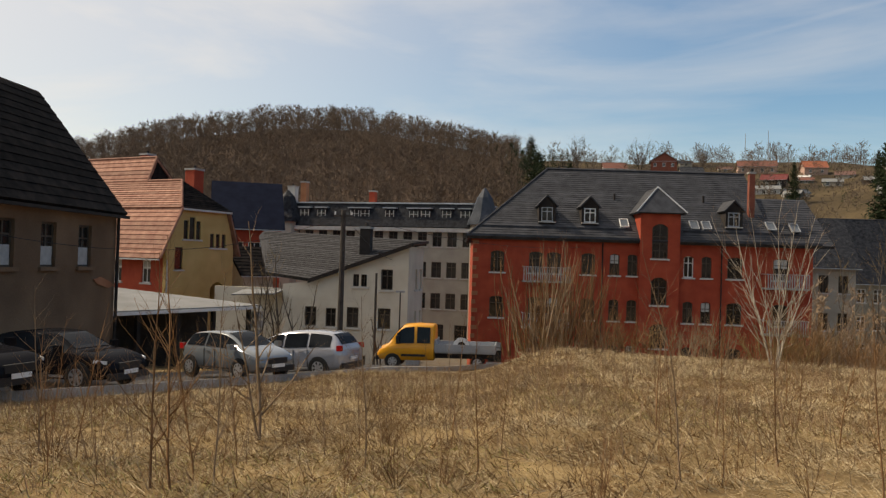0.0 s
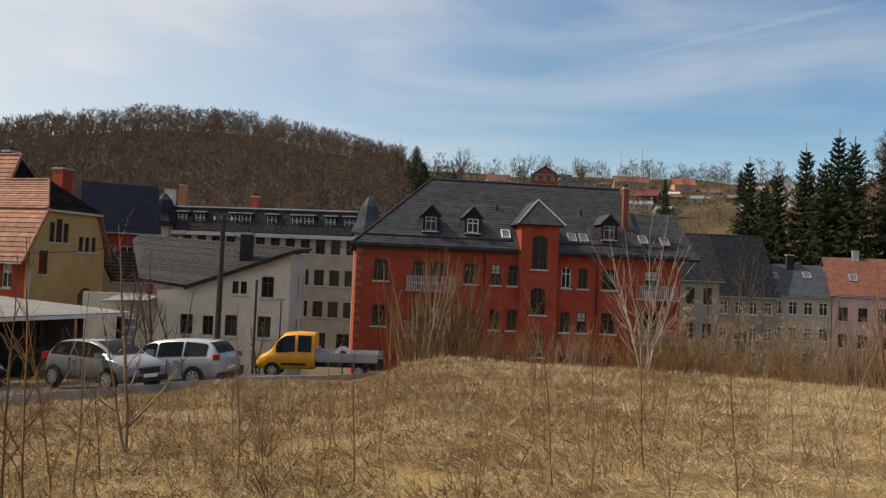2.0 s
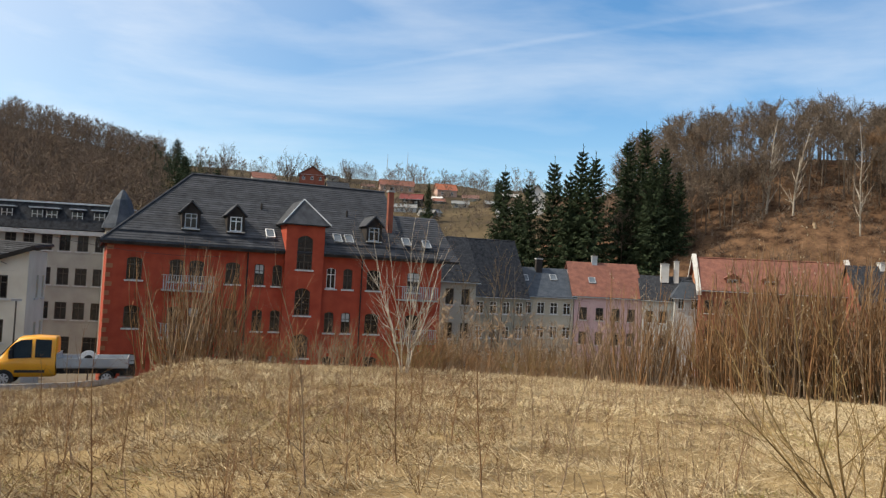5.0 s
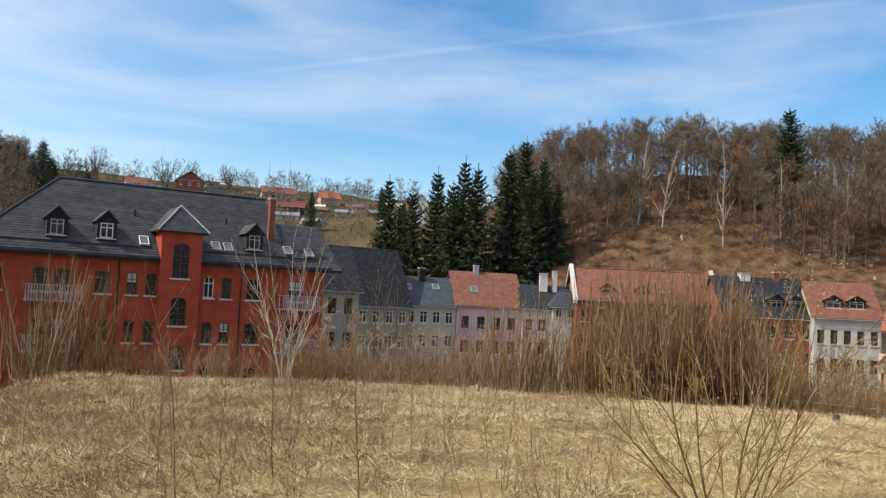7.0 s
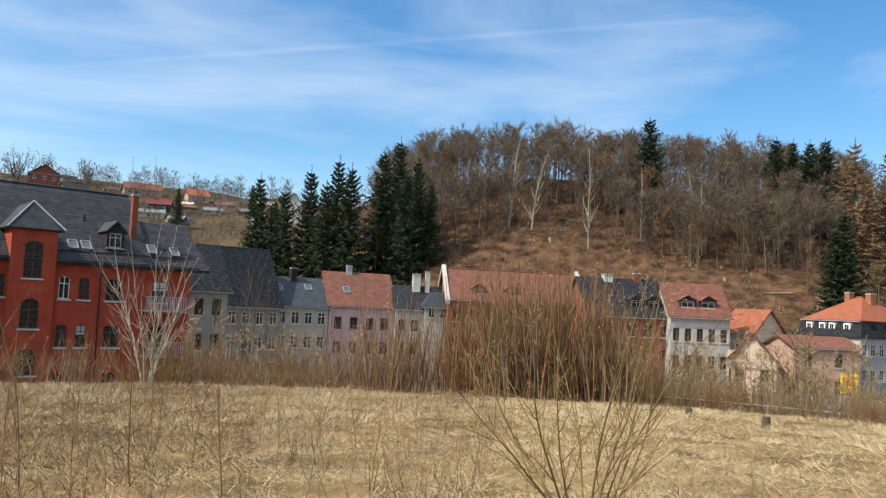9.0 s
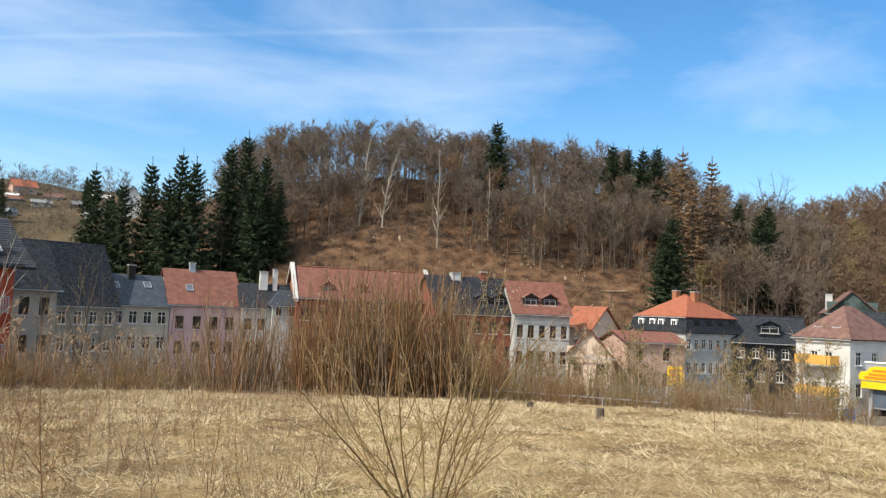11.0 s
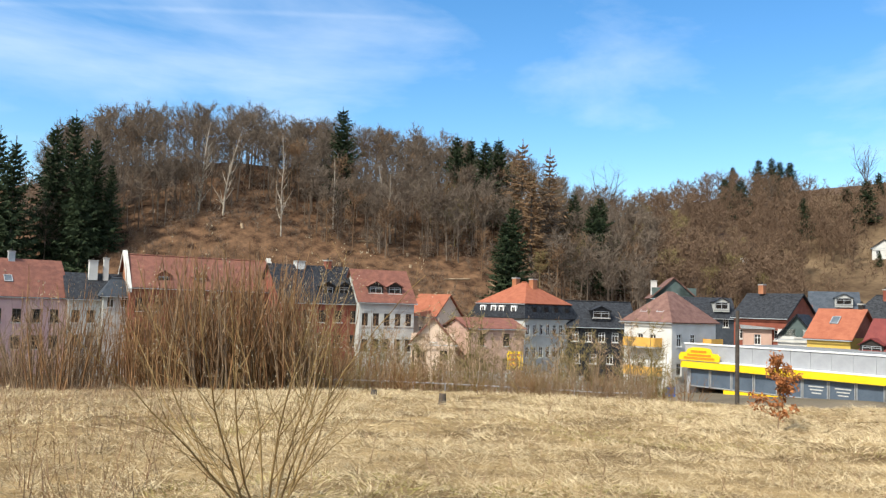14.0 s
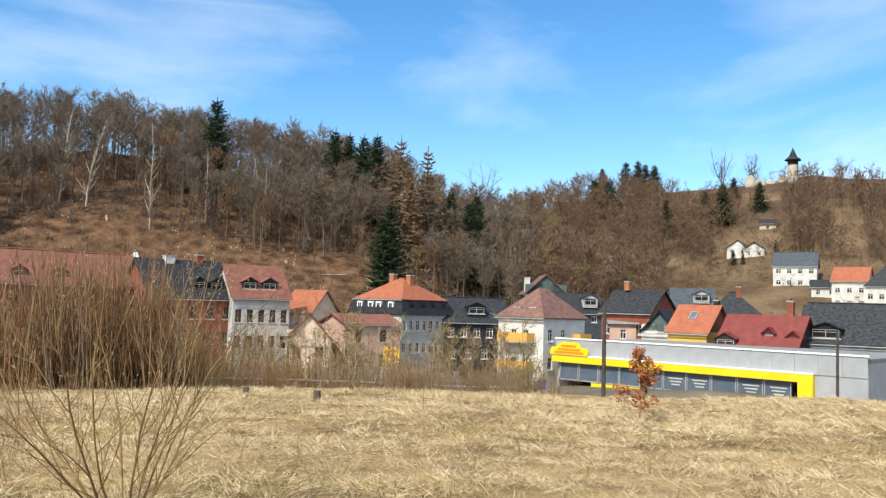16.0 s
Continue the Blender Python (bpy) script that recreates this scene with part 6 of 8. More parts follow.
def pickup():
    """An orange crew-cab flatbed, nose to the left of the lane."""
    x, y = 3.0, 44.2
    C = thing("flatbed_truck", place_car(x, y, -3.2, 44.8), "orange crew-cab flatbed truck parked on the lane", "truck")
    st = [(3.25, 0.45, 1.2, 2.2, 0.98, 0.86), (3.32, 0.42, 1.22, 2.28, 1.0, 0.88), (4.2, 0.40, 1.22, 2.32, 1.0, 0.88), (4.9, 0.40, 1.20, 2.25, 1.0, 0.86), (5.35, 0.40, 1.18, 1.75, 1.0, 0.88), (5.7, 0.40, 1.12, 1.26, 0.99, 0.86), (6.15, 0.42, 0.95, 1.06, 0.92, 0.78), (6.3, 0.5, 0.72, 0.8, 0.8, 0.66)]
    smooth(part("cab", loft(st), M["paint_orange"], C))
    for side in (1, -1):
        for a, b in ((3.45, 4.15), (4.3, 5.25)):
            bm = loft([at_x(st, a + (b - a) * k / 4) for k in range(5)], off=0.012, belt=True)
            for v in bm.verts:
                v.co.y *= side
            part("side_window", bm, M["car_glass"], C)
        for xw in (0.95, 5.45):
            part("wheel_arch", tube(bmesh.new(), (xw, side * 0.86, 0.34), (xw, side * 1.015, 0.34), 0.43, 0.43, 20), M["black_plastic"], C) if xw > 3 else None
            wheel(C, xw, side * 0.92, 0.34, side)
        part("wing_mirror", boxes((5.1, 5.25, side * 1.12 - 0.1, side * 1.12 + 0.1, 1.3, 1.7)), M["black_plastic"], C)
        part("headlight", boxes((5.95, 6.2, side * 0.72 - 0.14, side * 0.72 + 0.14, 0.85, 1.08)), M["lamp_clear"], C)
        part("bed_side", boxes((0, 3.15, side * 1.02 - 0.03, side * 1.02 + 0.03, 0.9, 1.3)), M["grey_metal"], C, "pale grey drop side")
        part("text_bar", boxes((3.7, 5.0, side * 1.022 - 0.004, side * 1.022 + 0.004, 0.62, 0.74)), M["black_plastic"], C)
    q0, q1 = at_x(st, 5.62), at_x(st, 4.95)
    part("windscreen", prism(bmesh.new(), ((5.62, -0.82, q0[3] + 0.03), (5.62, 0.82, q0[3] + 0.03), (4.95, 0.76, q1[3] - 0.02), (4.95, -0.76, q1[3] - 0.02)), (0.03, 0, 0.02)), M["car_glass"], C)
    part("bed", boxes((0, 3.2, -0.98, 0.98, 0.82, 0.9), (3.15, 3.22, -0.98, 0.98, 0.9, 1.5), (0, 0.05, -0.98, 0.98, 0.904, 1.3)), M["grey_metal"], C)
    part("chassis", boxes((0.1, 5.4, -0.4, 0.4, 0.5, 0.78)), M["black_plastic"], C)
    part("bumper", boxes((6.15, 6.36, -0.85, 0.85, 0.4, 0.62)), M["black_plastic"], C)


pickup()

# ---------------------------------------------------------------- plants
def tubes(segs, sides=3):
    """Thin tapered tubes for rows of (p0, p1, r0, r1) -> verts, tris."""
    a = np.array([(*s[0], *s[1], s[2], s[3]) for s in segs], float)
    p0, p1, r0, r1 = a[:, 0:3], a[:, 3:6], a[:, 6], a[:, 7]
    d = p1 - p0
    d /= np.maximum(np.linalg.norm(d, axis=1, keepdims=True), 1e-6)
    h = np.where(np.abs(d[:, 2:3]) < 0.9, np.array([[0, 0, 1.0]]), np.array([[1.0, 0, 0]]))
    u = np.cross(d, h)
    u /= np.linalg.norm(u, axis=1, keepdims=True)
    v = np.cross(d, u)
    ring = []
    for p, r in ((p0, r0), (p1, r1)):
        for k in range(sides):
            t = 2 * math.pi * k / sides
            ring.append(p + (u * math.cos(t) + v * math.sin(t)) * r[:, None])
    verts = np.stack(ring, 1).reshape(-1, 3)
    base = np.arange(len(a))[:, None] * sides * 2
    tri = []
    for k in range(sides):
        j = (k + 1) % sides
        tri += [(k, j, sides + j), (k, sides + j, sides + k)]
    tris = (base[:, :, None] + np.array(tri)[None]).reshape(-1, 3)
    return verts, tris


def slivers(p0, p1, w, rng):
    """Single thin triangles from p0 (of width w) to the point p1."""
    p0, p1 = np.asarray(p0, float), np.asarray(p1, float)
    s = np.cross(p1 - p0, rng.normal(size=p0.shape))
    s /= np.maximum(np.linalg.norm(s, axis=1, keepdims=True), 1e-6)
    w = np.broadcast_to(np.asarray(w, float).reshape(-1, 1), (len(p0), 1))
    verts = np.stack((p0 - s * w / 2, p0 + s * w / 2, p1), 1).reshape(-1, 3)
    return verts, np.arange(len(p0) * 3).reshape(-1, 3)


def join(*sets):
    vs, ts, n = [], [], 0
    for v, t in sets:
        vs.append(v)
        ts.append(t + n)
        n += len(v)
    return np.concatenate(vs), np.concatenate(ts)


def unit(v):
    return v / max(1e-6, np.linalg.norm(v))


def grow(rng, segs, p, d, length, r, level, cfg):
    """A branch in pieces, with side branches of the next level; cfg: per level (pieces, children, spread, length ratio, wander, lift)."""
    n, kids, spread, ratio, wander, lift = cfg[level]
    for i in range(n):
        t0, t1 = i / n, (i + 1) / n
        d = unit(d + rng.normal(size=3) * wander + np.array([0, 0, lift]))
        q = p + d * length / n
        ra, rb = r * (1 - 0.8 * t0), r * (1 - 0.8 * t1)
        segs.append((p, q, ra, rb))
        if level + 1 < len(cfg) and (i > 0 or level > 0 or n == 1):
            for _ in range(max(1, round(kids / n)) if kids >= n else int(rng.random() < kids / n)):
                s = rng.normal(size=3)
                s = unit(s - d * s.dot(d))
                a = spread * (0.7 + 0.6 * rng.random())
                grow(rng, segs, p + (q - p) * rng.random(), unit(d * math.cos(a) + s * math.sin(a)), length * ratio * (1.15 - 0.7 * t1) * (0.7 + 0.6 * rng.random()), rb * 0.62, level + 1, cfg)
        p = q
    return p


UP = np.array([0, 0, 1.0])
Z3 = np.zeros(3)


def sapling_mesh(seed, h, mat_name, r=0.0075):
    rng, segs = np.random.default_rng(seed), []
    cfg = [(9, 16, 0.75, 0.34, 0.05, 0.06), (4, 5, 0.7, 0.42, 0.12, 0.10), (2, 0, 0, 0, 0.1, 0.05)]
    grow(rng, segs, Z3, unit(UP + rng.normal(size=3) * 0.07), h, r * (0.6 + 0.4 * h), 0, cfg)
    return mesh_from("sapling", *tubes(segs, 3), M[mat_name])


def twiggy(segs, thin, rng):
    """Stems as tubes, the thin twigs as slivers."""
    fine = [s for s in segs if s[2] <= thin]
    stout = tubes([s for s in segs if s[2] > thin], 3)
    if not fine:
        return stout
    return join(stout, slivers([s[0] for s in fine], [s[1] for s in fine], [3.6 * s[2] for s in fine], rng))


def shrub_mesh(seed, h, stems, mat_name, spread=0.28, r=0.02, width=0.5, cfg=None):
    rng, segs = np.random.default_rng(seed), []
    cfg = cfg or [(6, 9, 0.55, 0.40, 0.07, 0.05), (2, 4, 0.6, 0.45, 0.12, 0.08), (1, 0, 0, 0, 0.12, 0.05)]
    for _ in range(stems):
        a = rng.random() * 2 * math.pi
        o = np.array([math.cos(a), math.sin(a), 0]) * width * rng.random()
        d = unit(UP + np.array([math.cos(a), math.sin(a), 0]) * spread * rng.random() * 2)
        grow(rng, segs, o, d, h * (0.55 + 0.45 * rng.random()), r * (0.6 + 0.5 * rng.random()), 0, cfg)
    return mesh_from("shrub", *twiggy(segs, r * 0.3, rng), M[mat_name])


def plant(name, me, x, y, label, category, group="", turn=0.0, scale=1.0, kind="", z=None):
    ob = new(name, me)
    ob.matrix_basis = pose(x, y, (height(x, y) if z is None else z) - 0.03, 0, 0, turn)
    ob.scale = (scale,) * 3
    return tagged(ob, label, category, group, kind)


rng0 = np.random.default_rng(11)

# --- saplings over the meadow
SAP = [sapling_mesh(100 + i, 1.0 + 0.14 * i, ("twig_red", "twig_red", "twig_red", "twig_brown")[i % 4]) for i in range(9)]
spots = [(19.1, 6.3, 1.2), (17.8, 6.2, 1.25), (16.3, 6.6, 1.1), (15.1, 6.4, 1.1), (13.6, 7.4, 1.0), (-1.0, 8.4, 0.95), (-4.4, 8.0, 0.85), (-16.5, 6.8, 1.35), (-19.2, 7.0, 0.8), (-14.8, 9.5, 1.0),
         (-22.5, 8.0, 1.0), (-26.0, 10.0, 1.0), (-31.5, 9.0, 0.8), (-36.5, 12.0, 0.9), (-38.0, 8.5, 0.7), (-28.5, 6.7, 1.0), (-33.8, 7.0, 1.1), (-73.1, 18.0, 0.8), (-70.4, 20.0, 0.9), (-63.0, 24.0, 0.5)]
for k in range(58):
    a = 27 - 72 * rng0.random() ** 1.15
    spots.append((a, 6.5 + 23 * rng0.random() ** 1.3, 0.45 + 0.75 * rng0.random()))
for k, (a, r, hgt) in enumerate(spots):
    x, y, _ = polar(a, r)
    i = k % 9
    plant("sapling", SAP[i], x, y, "bare birch sapling with thin reddish twigs" if i % 4 != 3 else "thin bare brown sapling in dry grass", "sapling", "saplings in the meadow", rng0.random() * 360, hgt * 1.25 / (1.0 + 0.14 * i) * (1 + 0.25 * rng0.random()))
# the taller forked one
big = shrub_mesh(7, 2.45, 2, "twig_brown", 0.12, 0.026, 0.05, [(9, 12, 0.8, 0.36, 0.05, 0.05), (4, 5, 0.7, 0.42, 0.12, 0.10), (2, 0, 0, 0, 0.1, 0.05)])
x, y, _ = polar(12.0, 8.9)
plant("young_tree", big, x, y, "young bare tree forked near the ground", "tree")
# --- young beech that has kept its brown leaves
def beech():
    rng, segs = np.random.default_rng(5), []
    cfg = [(7, 22, 0.95, 0.46, 0.05, 0.05), (3, 4, 0.7, 0.45, 0.12, 0.06), (2, 0, 0, 0, 0.1, 0.03)]
    grow(rng, segs, Z3, UP, 1.65, 0.028, 0, cfg)
    x, y, _ = polar(-84.9, 22.0)
    B = thing("young_beech", pose(x, y, height(x, y) - 0.02), "young beech holding its russet winter leaves", "tree")
    part("trunk", mesh_from("trunk", *tubes(segs, 3), M["twig_brown"]), None, B)
    tips = np.array([s[1] for s in segs if s[1][2] > 0.35])
    pick = tips[rng.integers(0, len(tips), 1500)] + rng.normal(size=(1500, 3)) * 0.05
    n, up = rng.normal(size=(1500, 3)), rng.normal(size=(1500, 3))
    n /= np.linalg.norm(n, axis=1, keepdims=True)
    s = np.cross(n, up)
    s /= np.linalg.norm(s, axis=1, keepdims=True)
    v = np.stack((pick - n * 0.045, pick + s * 0.026, pick + n * 0.045, pick - s * 0.026), 1).reshape(-1, 3)
    b = np.arange(1500)[:, None] * 4
    t = np.concatenate((b + np.array([[0, 1, 2]]), b + np.array([[0, 2, 3]])))
    part("leaves", mesh_from("leaves", v, t, M["beech_leaf"]), None, B, "russet dry leaves")


beech()

# --- thickets on the brow
THICK = [shrub_mesh(40 + i, 4.7, 30, ("twig_red", "twig_brown", "twig_red")[i % 3], 0.17, 0.036, 1.4, [(7, 9, 0.40, 0.30, 0.045, 0.06), (3, 4, 0.5, 0.45, 0.10, 0.10), (1, 0, 0, 0, 0.1, 0.05)]) for i in range(4)]
LOW = [shrub_mesh(60 + i, 2.2, 16, ("twig_brown", "twig_red", "twig_olive")[i % 3], 0.5, 0.022, 1.1) for i in range(5)]
for k, (a, r, s) in enumerate([(-6.0, 38.5, 1.05), (-7.2, 38, 1.1), (-8.4, 38.5, 1.05), (-9.7, 39, 1.0), (-37.9, 36, 1.0), (-38.8, 36.5, 0.85), (-43.5, 37, 1.0), (-44.8, 36, 1.2), (-46.2, 36.5, 1.25), (-47.4, 36, 1.3),
                               (-48.7, 36.5, 1.3), (-50.0, 36, 1.28), (-51.3, 36.5, 1.2), (-52.6, 36, 1.1), (-54.0, 37, 0.9), (-41.8, 38, 0.7), (-35.0, 39, 0.6), (-31.0, 40, 0.6), (-57.0, 42, 0.9), (-60.0, 46, 0.9), (-63.5, 46, 0.85), (-66.5, 48, 0.85), (-70.0, 46, 0.7), (-73.5, 44, 0.6),
                               (-43.0, 39, 1.0), (-44.2, 38.5, 1.15), (-45.5, 39, 1.2), (-46.8, 38.5, 1.25), (-48.0, 39, 1.3), (-49.4, 38.5, 1.3), (-50.7, 39, 1.25), (-52.0, 38.5, 1.15), (-53.3, 39, 1.0), (-36.6, 38, 0.9), (-39.8, 38, 0.7)]):
    x, y, _ = polar(a, r - 2.0)
    plant("thicket", THICK[k % 4], x, y, "dense bare thicket of upright reddish brown shoots", "thicket", "thickets on the brow of the meadow", k * 77.0, s)
for k in range(118):
    a = -5 - 73 * rng0.random() if k < 104 else 8 + 12 * rng0.random()
    r = 34 + 5 * rng0.random() if k < 104 else 35 + 6 * rng0.random()
    x, y, _ = polar(a, r)
    plant("brush", LOW[k % 5], x, y, "low tangle of bare brown brush", "bush", "brush along the brow", rng0.random() * 360, (0.5 + 0.7 * rng0.random()) * (0.75 if a < -62 else 1.0))
for k, (a, r, s) in enumerate(((-75.5, 40, 1.0), (-77.0, 41, 0.9), (-79.0, 38, 0.8), (-74.6, 43, 1.0))):
    x, y, _ = polar(a, r)
    plant("dogwood_shrub", LOW[1], x, y, "shrub of red-barked bare shoots", "bush", "red shrubs by the car park", k * 50.0, s)


# --- trees with a trunk and crown of their own
def bare_tree(name, label, seed, x, y, top, trunk_mat, twig_mat, stems=1, r=0.16, cfg=None, spread=0.1, group="", base=None):
    rng, z = np.random.default_rng(seed), height(x, y) if base is None else base
    T = thing(name, pose(x, y, z - 0.1), label, "tree", group)
    segs = []
    h = top - z
    cfg = cfg or [(10, 18, 0.75, 0.36, 0.05, 0.05), (5, 6, 0.6, 0.42, 0.10, 0.10), (3, 4, 0.6, 0.45, 0.12, 0.05), (1, 0, 0, 0, 0.1, 0.0)]
    for i in range(stems):
        a = 2 * math.pi * (i + 0.3) / stems
        grow(rng, segs, np.array([math.cos(a), math.sin(a), 0]) * 0.12 * (stems > 1), unit(UP + np.array([math.cos(a), math.sin(a), 0]) * spread * (0.35 + 0.9 * rng.random())), h * (1 - 0.12 * rng.random() * (stems > 1)), r * (0.8 + 0.3 * rng.random()), 0, cfg)
    thick = [s for s in segs if s[2] > r * 0.16]
    thin = [s for s in segs if s[2] <= r * 0.16]
    part("trunk", mesh_from("trunk", *tubes(thick, 5), M[trunk_mat]), None, T)
    if thin:
        part("crown", mesh_from("crown", *tubes(thin, 3), M[twig_mat]), None, T)
    return T


x, y, _ = polar(-22.1, 33)
bare_tree("birch_tree", "young multi-stemmed birch with pale bark on the brow", 3, x, y, 4.6, "birch_bark", "twig_brown", 7, 0.034, [(9, 15, 0.6, 0.36, 0.075, 0.035), (4, 5, 0.55, 0.42, 0.10, 0.10), (2, 2, 0.6, 0.45, 0.12, 0.05), (1, 0, 0, 0, 0.1, 0)], 0.34)
x, y, _ = polar(-52.6, 7.0)
willow = tagged(bare_tree("willow_bush", "bare olive-barked willow bush with spreading stems and pale catkins", 26, x, y, 2.35, "twig_olive", "twig_olive", 13, 0.0105, [(11, 16, 0.7, 0.40, 0.075, 0.016), (5, 7, 0.6, 0.42, 0.10, 0.07), (3, 4, 0.6, 0.5, 0.14, 0.05), (1, 0, 0, 0, 0.1, 0)], 0.72), category="bush")
def catkins(tree, n, size):
    """Pale buds on the upper twigs."""
    rng = np.random.default_rng(31)
    co = np.array([v.co[:] for v in [c for c in tree.children if c.name.startswith("crown")][0].data.vertices])
    co = co[co[:, 2] > 1.1]
    p = co[rng.integers(0, len(co), n)]
    d = rng.normal(size=(n, 3)) * 0.5 + UP
    d *= size / np.linalg.norm(d, axis=1, keepdims=True)
    ck = part("catkin_spray", mesh_from("catkin_spray", *tubes([(a, a + b, size * 0.3, size * 0.12) for a, b in zip(p, d)], 4), M["catkin"]), None, tree, "pale downy catkins")
    ck["kind"] = "stuff"


mat("catkin", (0.30, 0.25, 0.17), (0.50, 0.44, 0.33), 3.0, 0.9, 0.0, 30, island=True, spec=0.1)
catkins(willow, 520, 0.013)
WEED = [shrub_mesh(80 + i, 0.85, 9, ("twig_red", "brown_weed", "twig_red")[i % 3], 0.42, 0.004, 0.03) for i in range(4)]
for k in range(34):
    a = 28 - 70 * rng0.random()
    r = 5.6 + 14 * rng0.random() ** 1.4
    x, y, _ = polar(a, r)
    plant("weed_clump", WEED[k % 4], x, y, "dry brown weed clump with branching stalks", "weed", "weed clumps in the meadow", rng0.random() * 360, 0.5 + 0.7 * rng0.random())
for k, (a, r, top) in enumerate(((-27.8, 50, 4.6), (-29.2, 52, 3.6), (-25.8, 48, 3.0), (11.3, 46, 2.6), (12.6, 44, 1.6), (9.6, 45, 0.8), (4.2, 46, -1.2), (-33.0, 52, 2.0), (-40.5, 50, 1.8), (-62.0, 58, -1.4), (-66.0, 60, -1.8), (-58.0, 58, 0.5), (-71.5, 62, -2.4))):
    x, y, _ = polar(a, r)
    bare_tree("bare_tree", "bare olive-grey tree between the houses", 300 + k, x, y, top, "bark", "twig_olive", 2, 0.07, [(8, 12, 0.6, 0.36, 0.06, 0.05), (4, 5, 0.6, 0.42, 0.10, 0.10), (2, 2, 0.6, 0.45, 0.12, 0.05), (1, 0, 0, 0, 0.1, 0)], 0.15, "trees between the houses")
for k, (a, r, top) in enumerate(((-45.6, 172, 38.3), (-51.1, 165, 34.9), (-57.8, 170, 30.7), (-58.6, 171, 29.0), (-54.6, 172, 33.0), (-47.2, 170, 35.5))):
    x, y, _ = polar(a, r)
    bare_tree("birch_tree", "tall white-stemmed birch on the slope", 400 + k, x, y, top, "birch_bark", "twig_brown", 1, 0.21, [(12, 18, 0.6, 0.27, 0.045, 0.05), (5, 7, 0.5, 0.42, 0.10, 0.10), (3, 3, 0.5, 0.5, 0.12, 0.05), (1, 0, 0, 0, 0.1, 0)], 0, "birches on the slope")
for k, (a, r, top) in enumerate(((-89.6, 340, 66.9), (-91.4, 340, 65.4), (-96.7, 345, 64), (-13.3, 340, 54), (-9.0, 340, 56), (-4.9, 345, 59), (-17.4, 360, 55), (-73.5, 260, 48.5), (-84.5, 300, 52.7))):
    x, y, _ = polar(a, r)
    bare_tree("bare_tree", "broad bare tree on the skyline", 430 + k, x, y, top, "bark", "far_twig", 4, 0.20, [(8, 16, 0.8, 0.44, 0.07, 0.03), (5, 6, 0.7, 0.45, 0.12, 0.05), (3, 3, 0.6, 0.5, 0.15, 0.05), (1, 0, 0, 0, 0.1, 0)], 0.42, "trees on the skyline")


# --- conifers
def conifer_mesh(seed, mat_name, slim=0.2, airy=False):
    """A spruce of unit height: tiers of boughs that droop and lift at the tip, each a flat spray of needle twigs."""
    rng = np.random.default_rng(seed)
    p0, p1, w = [], [], []
    levels = 26 if not airy else 22
    for i in range(levels):
        z = 0.06 + 0.90 * (i / levels) ** 0.92
        reach = slim * (1 - z) ** 0.85 * (0.8 + 0.4 * rng.random()) + 0.012
        turn = rng.random() * 6.28
        n = 9 if not airy else 6
        for b in range(n):
            if rng.random() < 0.1:
                continue
            a = turn + 6.28 * b / n + rng.normal() * 0.2
            L = reach * (0.7 + 0.45 * rng.random())
            c, q = math.cos(a), math.sin(a)
            droop = -0.45 + 0.75 * z + 0.08 * rng.normal()
            steps = 8 if not airy else 6
            for k in range(steps):
                t = (k + 0.6) / steps
                o = np.array([c * L * t, q * L * t, z + L * (droop * t + 0.28 * t * t)])
                size = (0.010 + 0.34 * L * (1.05 - 0.75 * t)) * (0.75 + 0.5 * rng.random())
                for side in (-1, 1):
                    d = np.array([c * 0.75 - side * q * 0.75, q * 0.75 + side * c * 0.75, -0.22 + 0.22 * rng.normal()])
                    p0.append(o)
                    p1.append(o + d * size)
                    w.append(0.008 + 0.16 * size if not airy else 0.013)
                if not airy:
                    p0.append(o)
                    p1.append(o + np.array([c * 0.3, q * 0.3, -0.75]) * size * 0.7)
                    w.append(0.010 + 0.10 * size)
    for k in range(14):
        o = np.array([0, 0, 0.93 + 0.005 * k])
        p0.append(o)
        p1.append(o + np.append(rng.normal(size=2) * 0.008, 0.02))
        w.append(0.006)
    crown = slivers(np.array(p0), np.array(p1), np.array(w), rng)
    return mesh_from("crown", *crown, M[mat_name]), mesh_from("trunk", *tubes([(Z3, UP * 0.5, 0.016, 0.009), (UP * 0.5, UP * 0.98, 0.009, 0.002)], 6), M["bark"])


CON = [conifer_mesh(500 + i, "conifer", 0.27 + 0.035 * (i % 3)) for i in range(5)]
LAR = [conifer_mesh(520 + i, "larch", 0.25, True) for i in range(2)]


def conifer(a, r, top, kinds, label, name, group, k, tall=0.0):
    if tall:
        r, top = stand(a, r, top, tall)
    x, y, z = polar(a, r)
    s = max(4.0, top - z)
    T = thing(name, pose(x, y, z - 0.2, 0, 0, k * 67.0), label, "tree", group)
    T.scale = (s * (1.35 if r > 290 else 0.95 if a < -50 else 0.72),) * 2 + (s,)
    crown, trunk = kinds[k % len(kinds)]
    part("crown", crown, None, T)
    part("trunk", trunk, None, T)


def stand(a, r, top, tall):
    """Along the same sight line, the distance at which a thing of that height stands on the slope."""
    k = (top - 1.6) / r
    best = min((abs(polar(a, q)[2] + tall - 1.6 - k * q), q) for q in [r * (0.7 + 0.02 * i) for i in range(26)])[1]
    return best, 1.6 + k * best


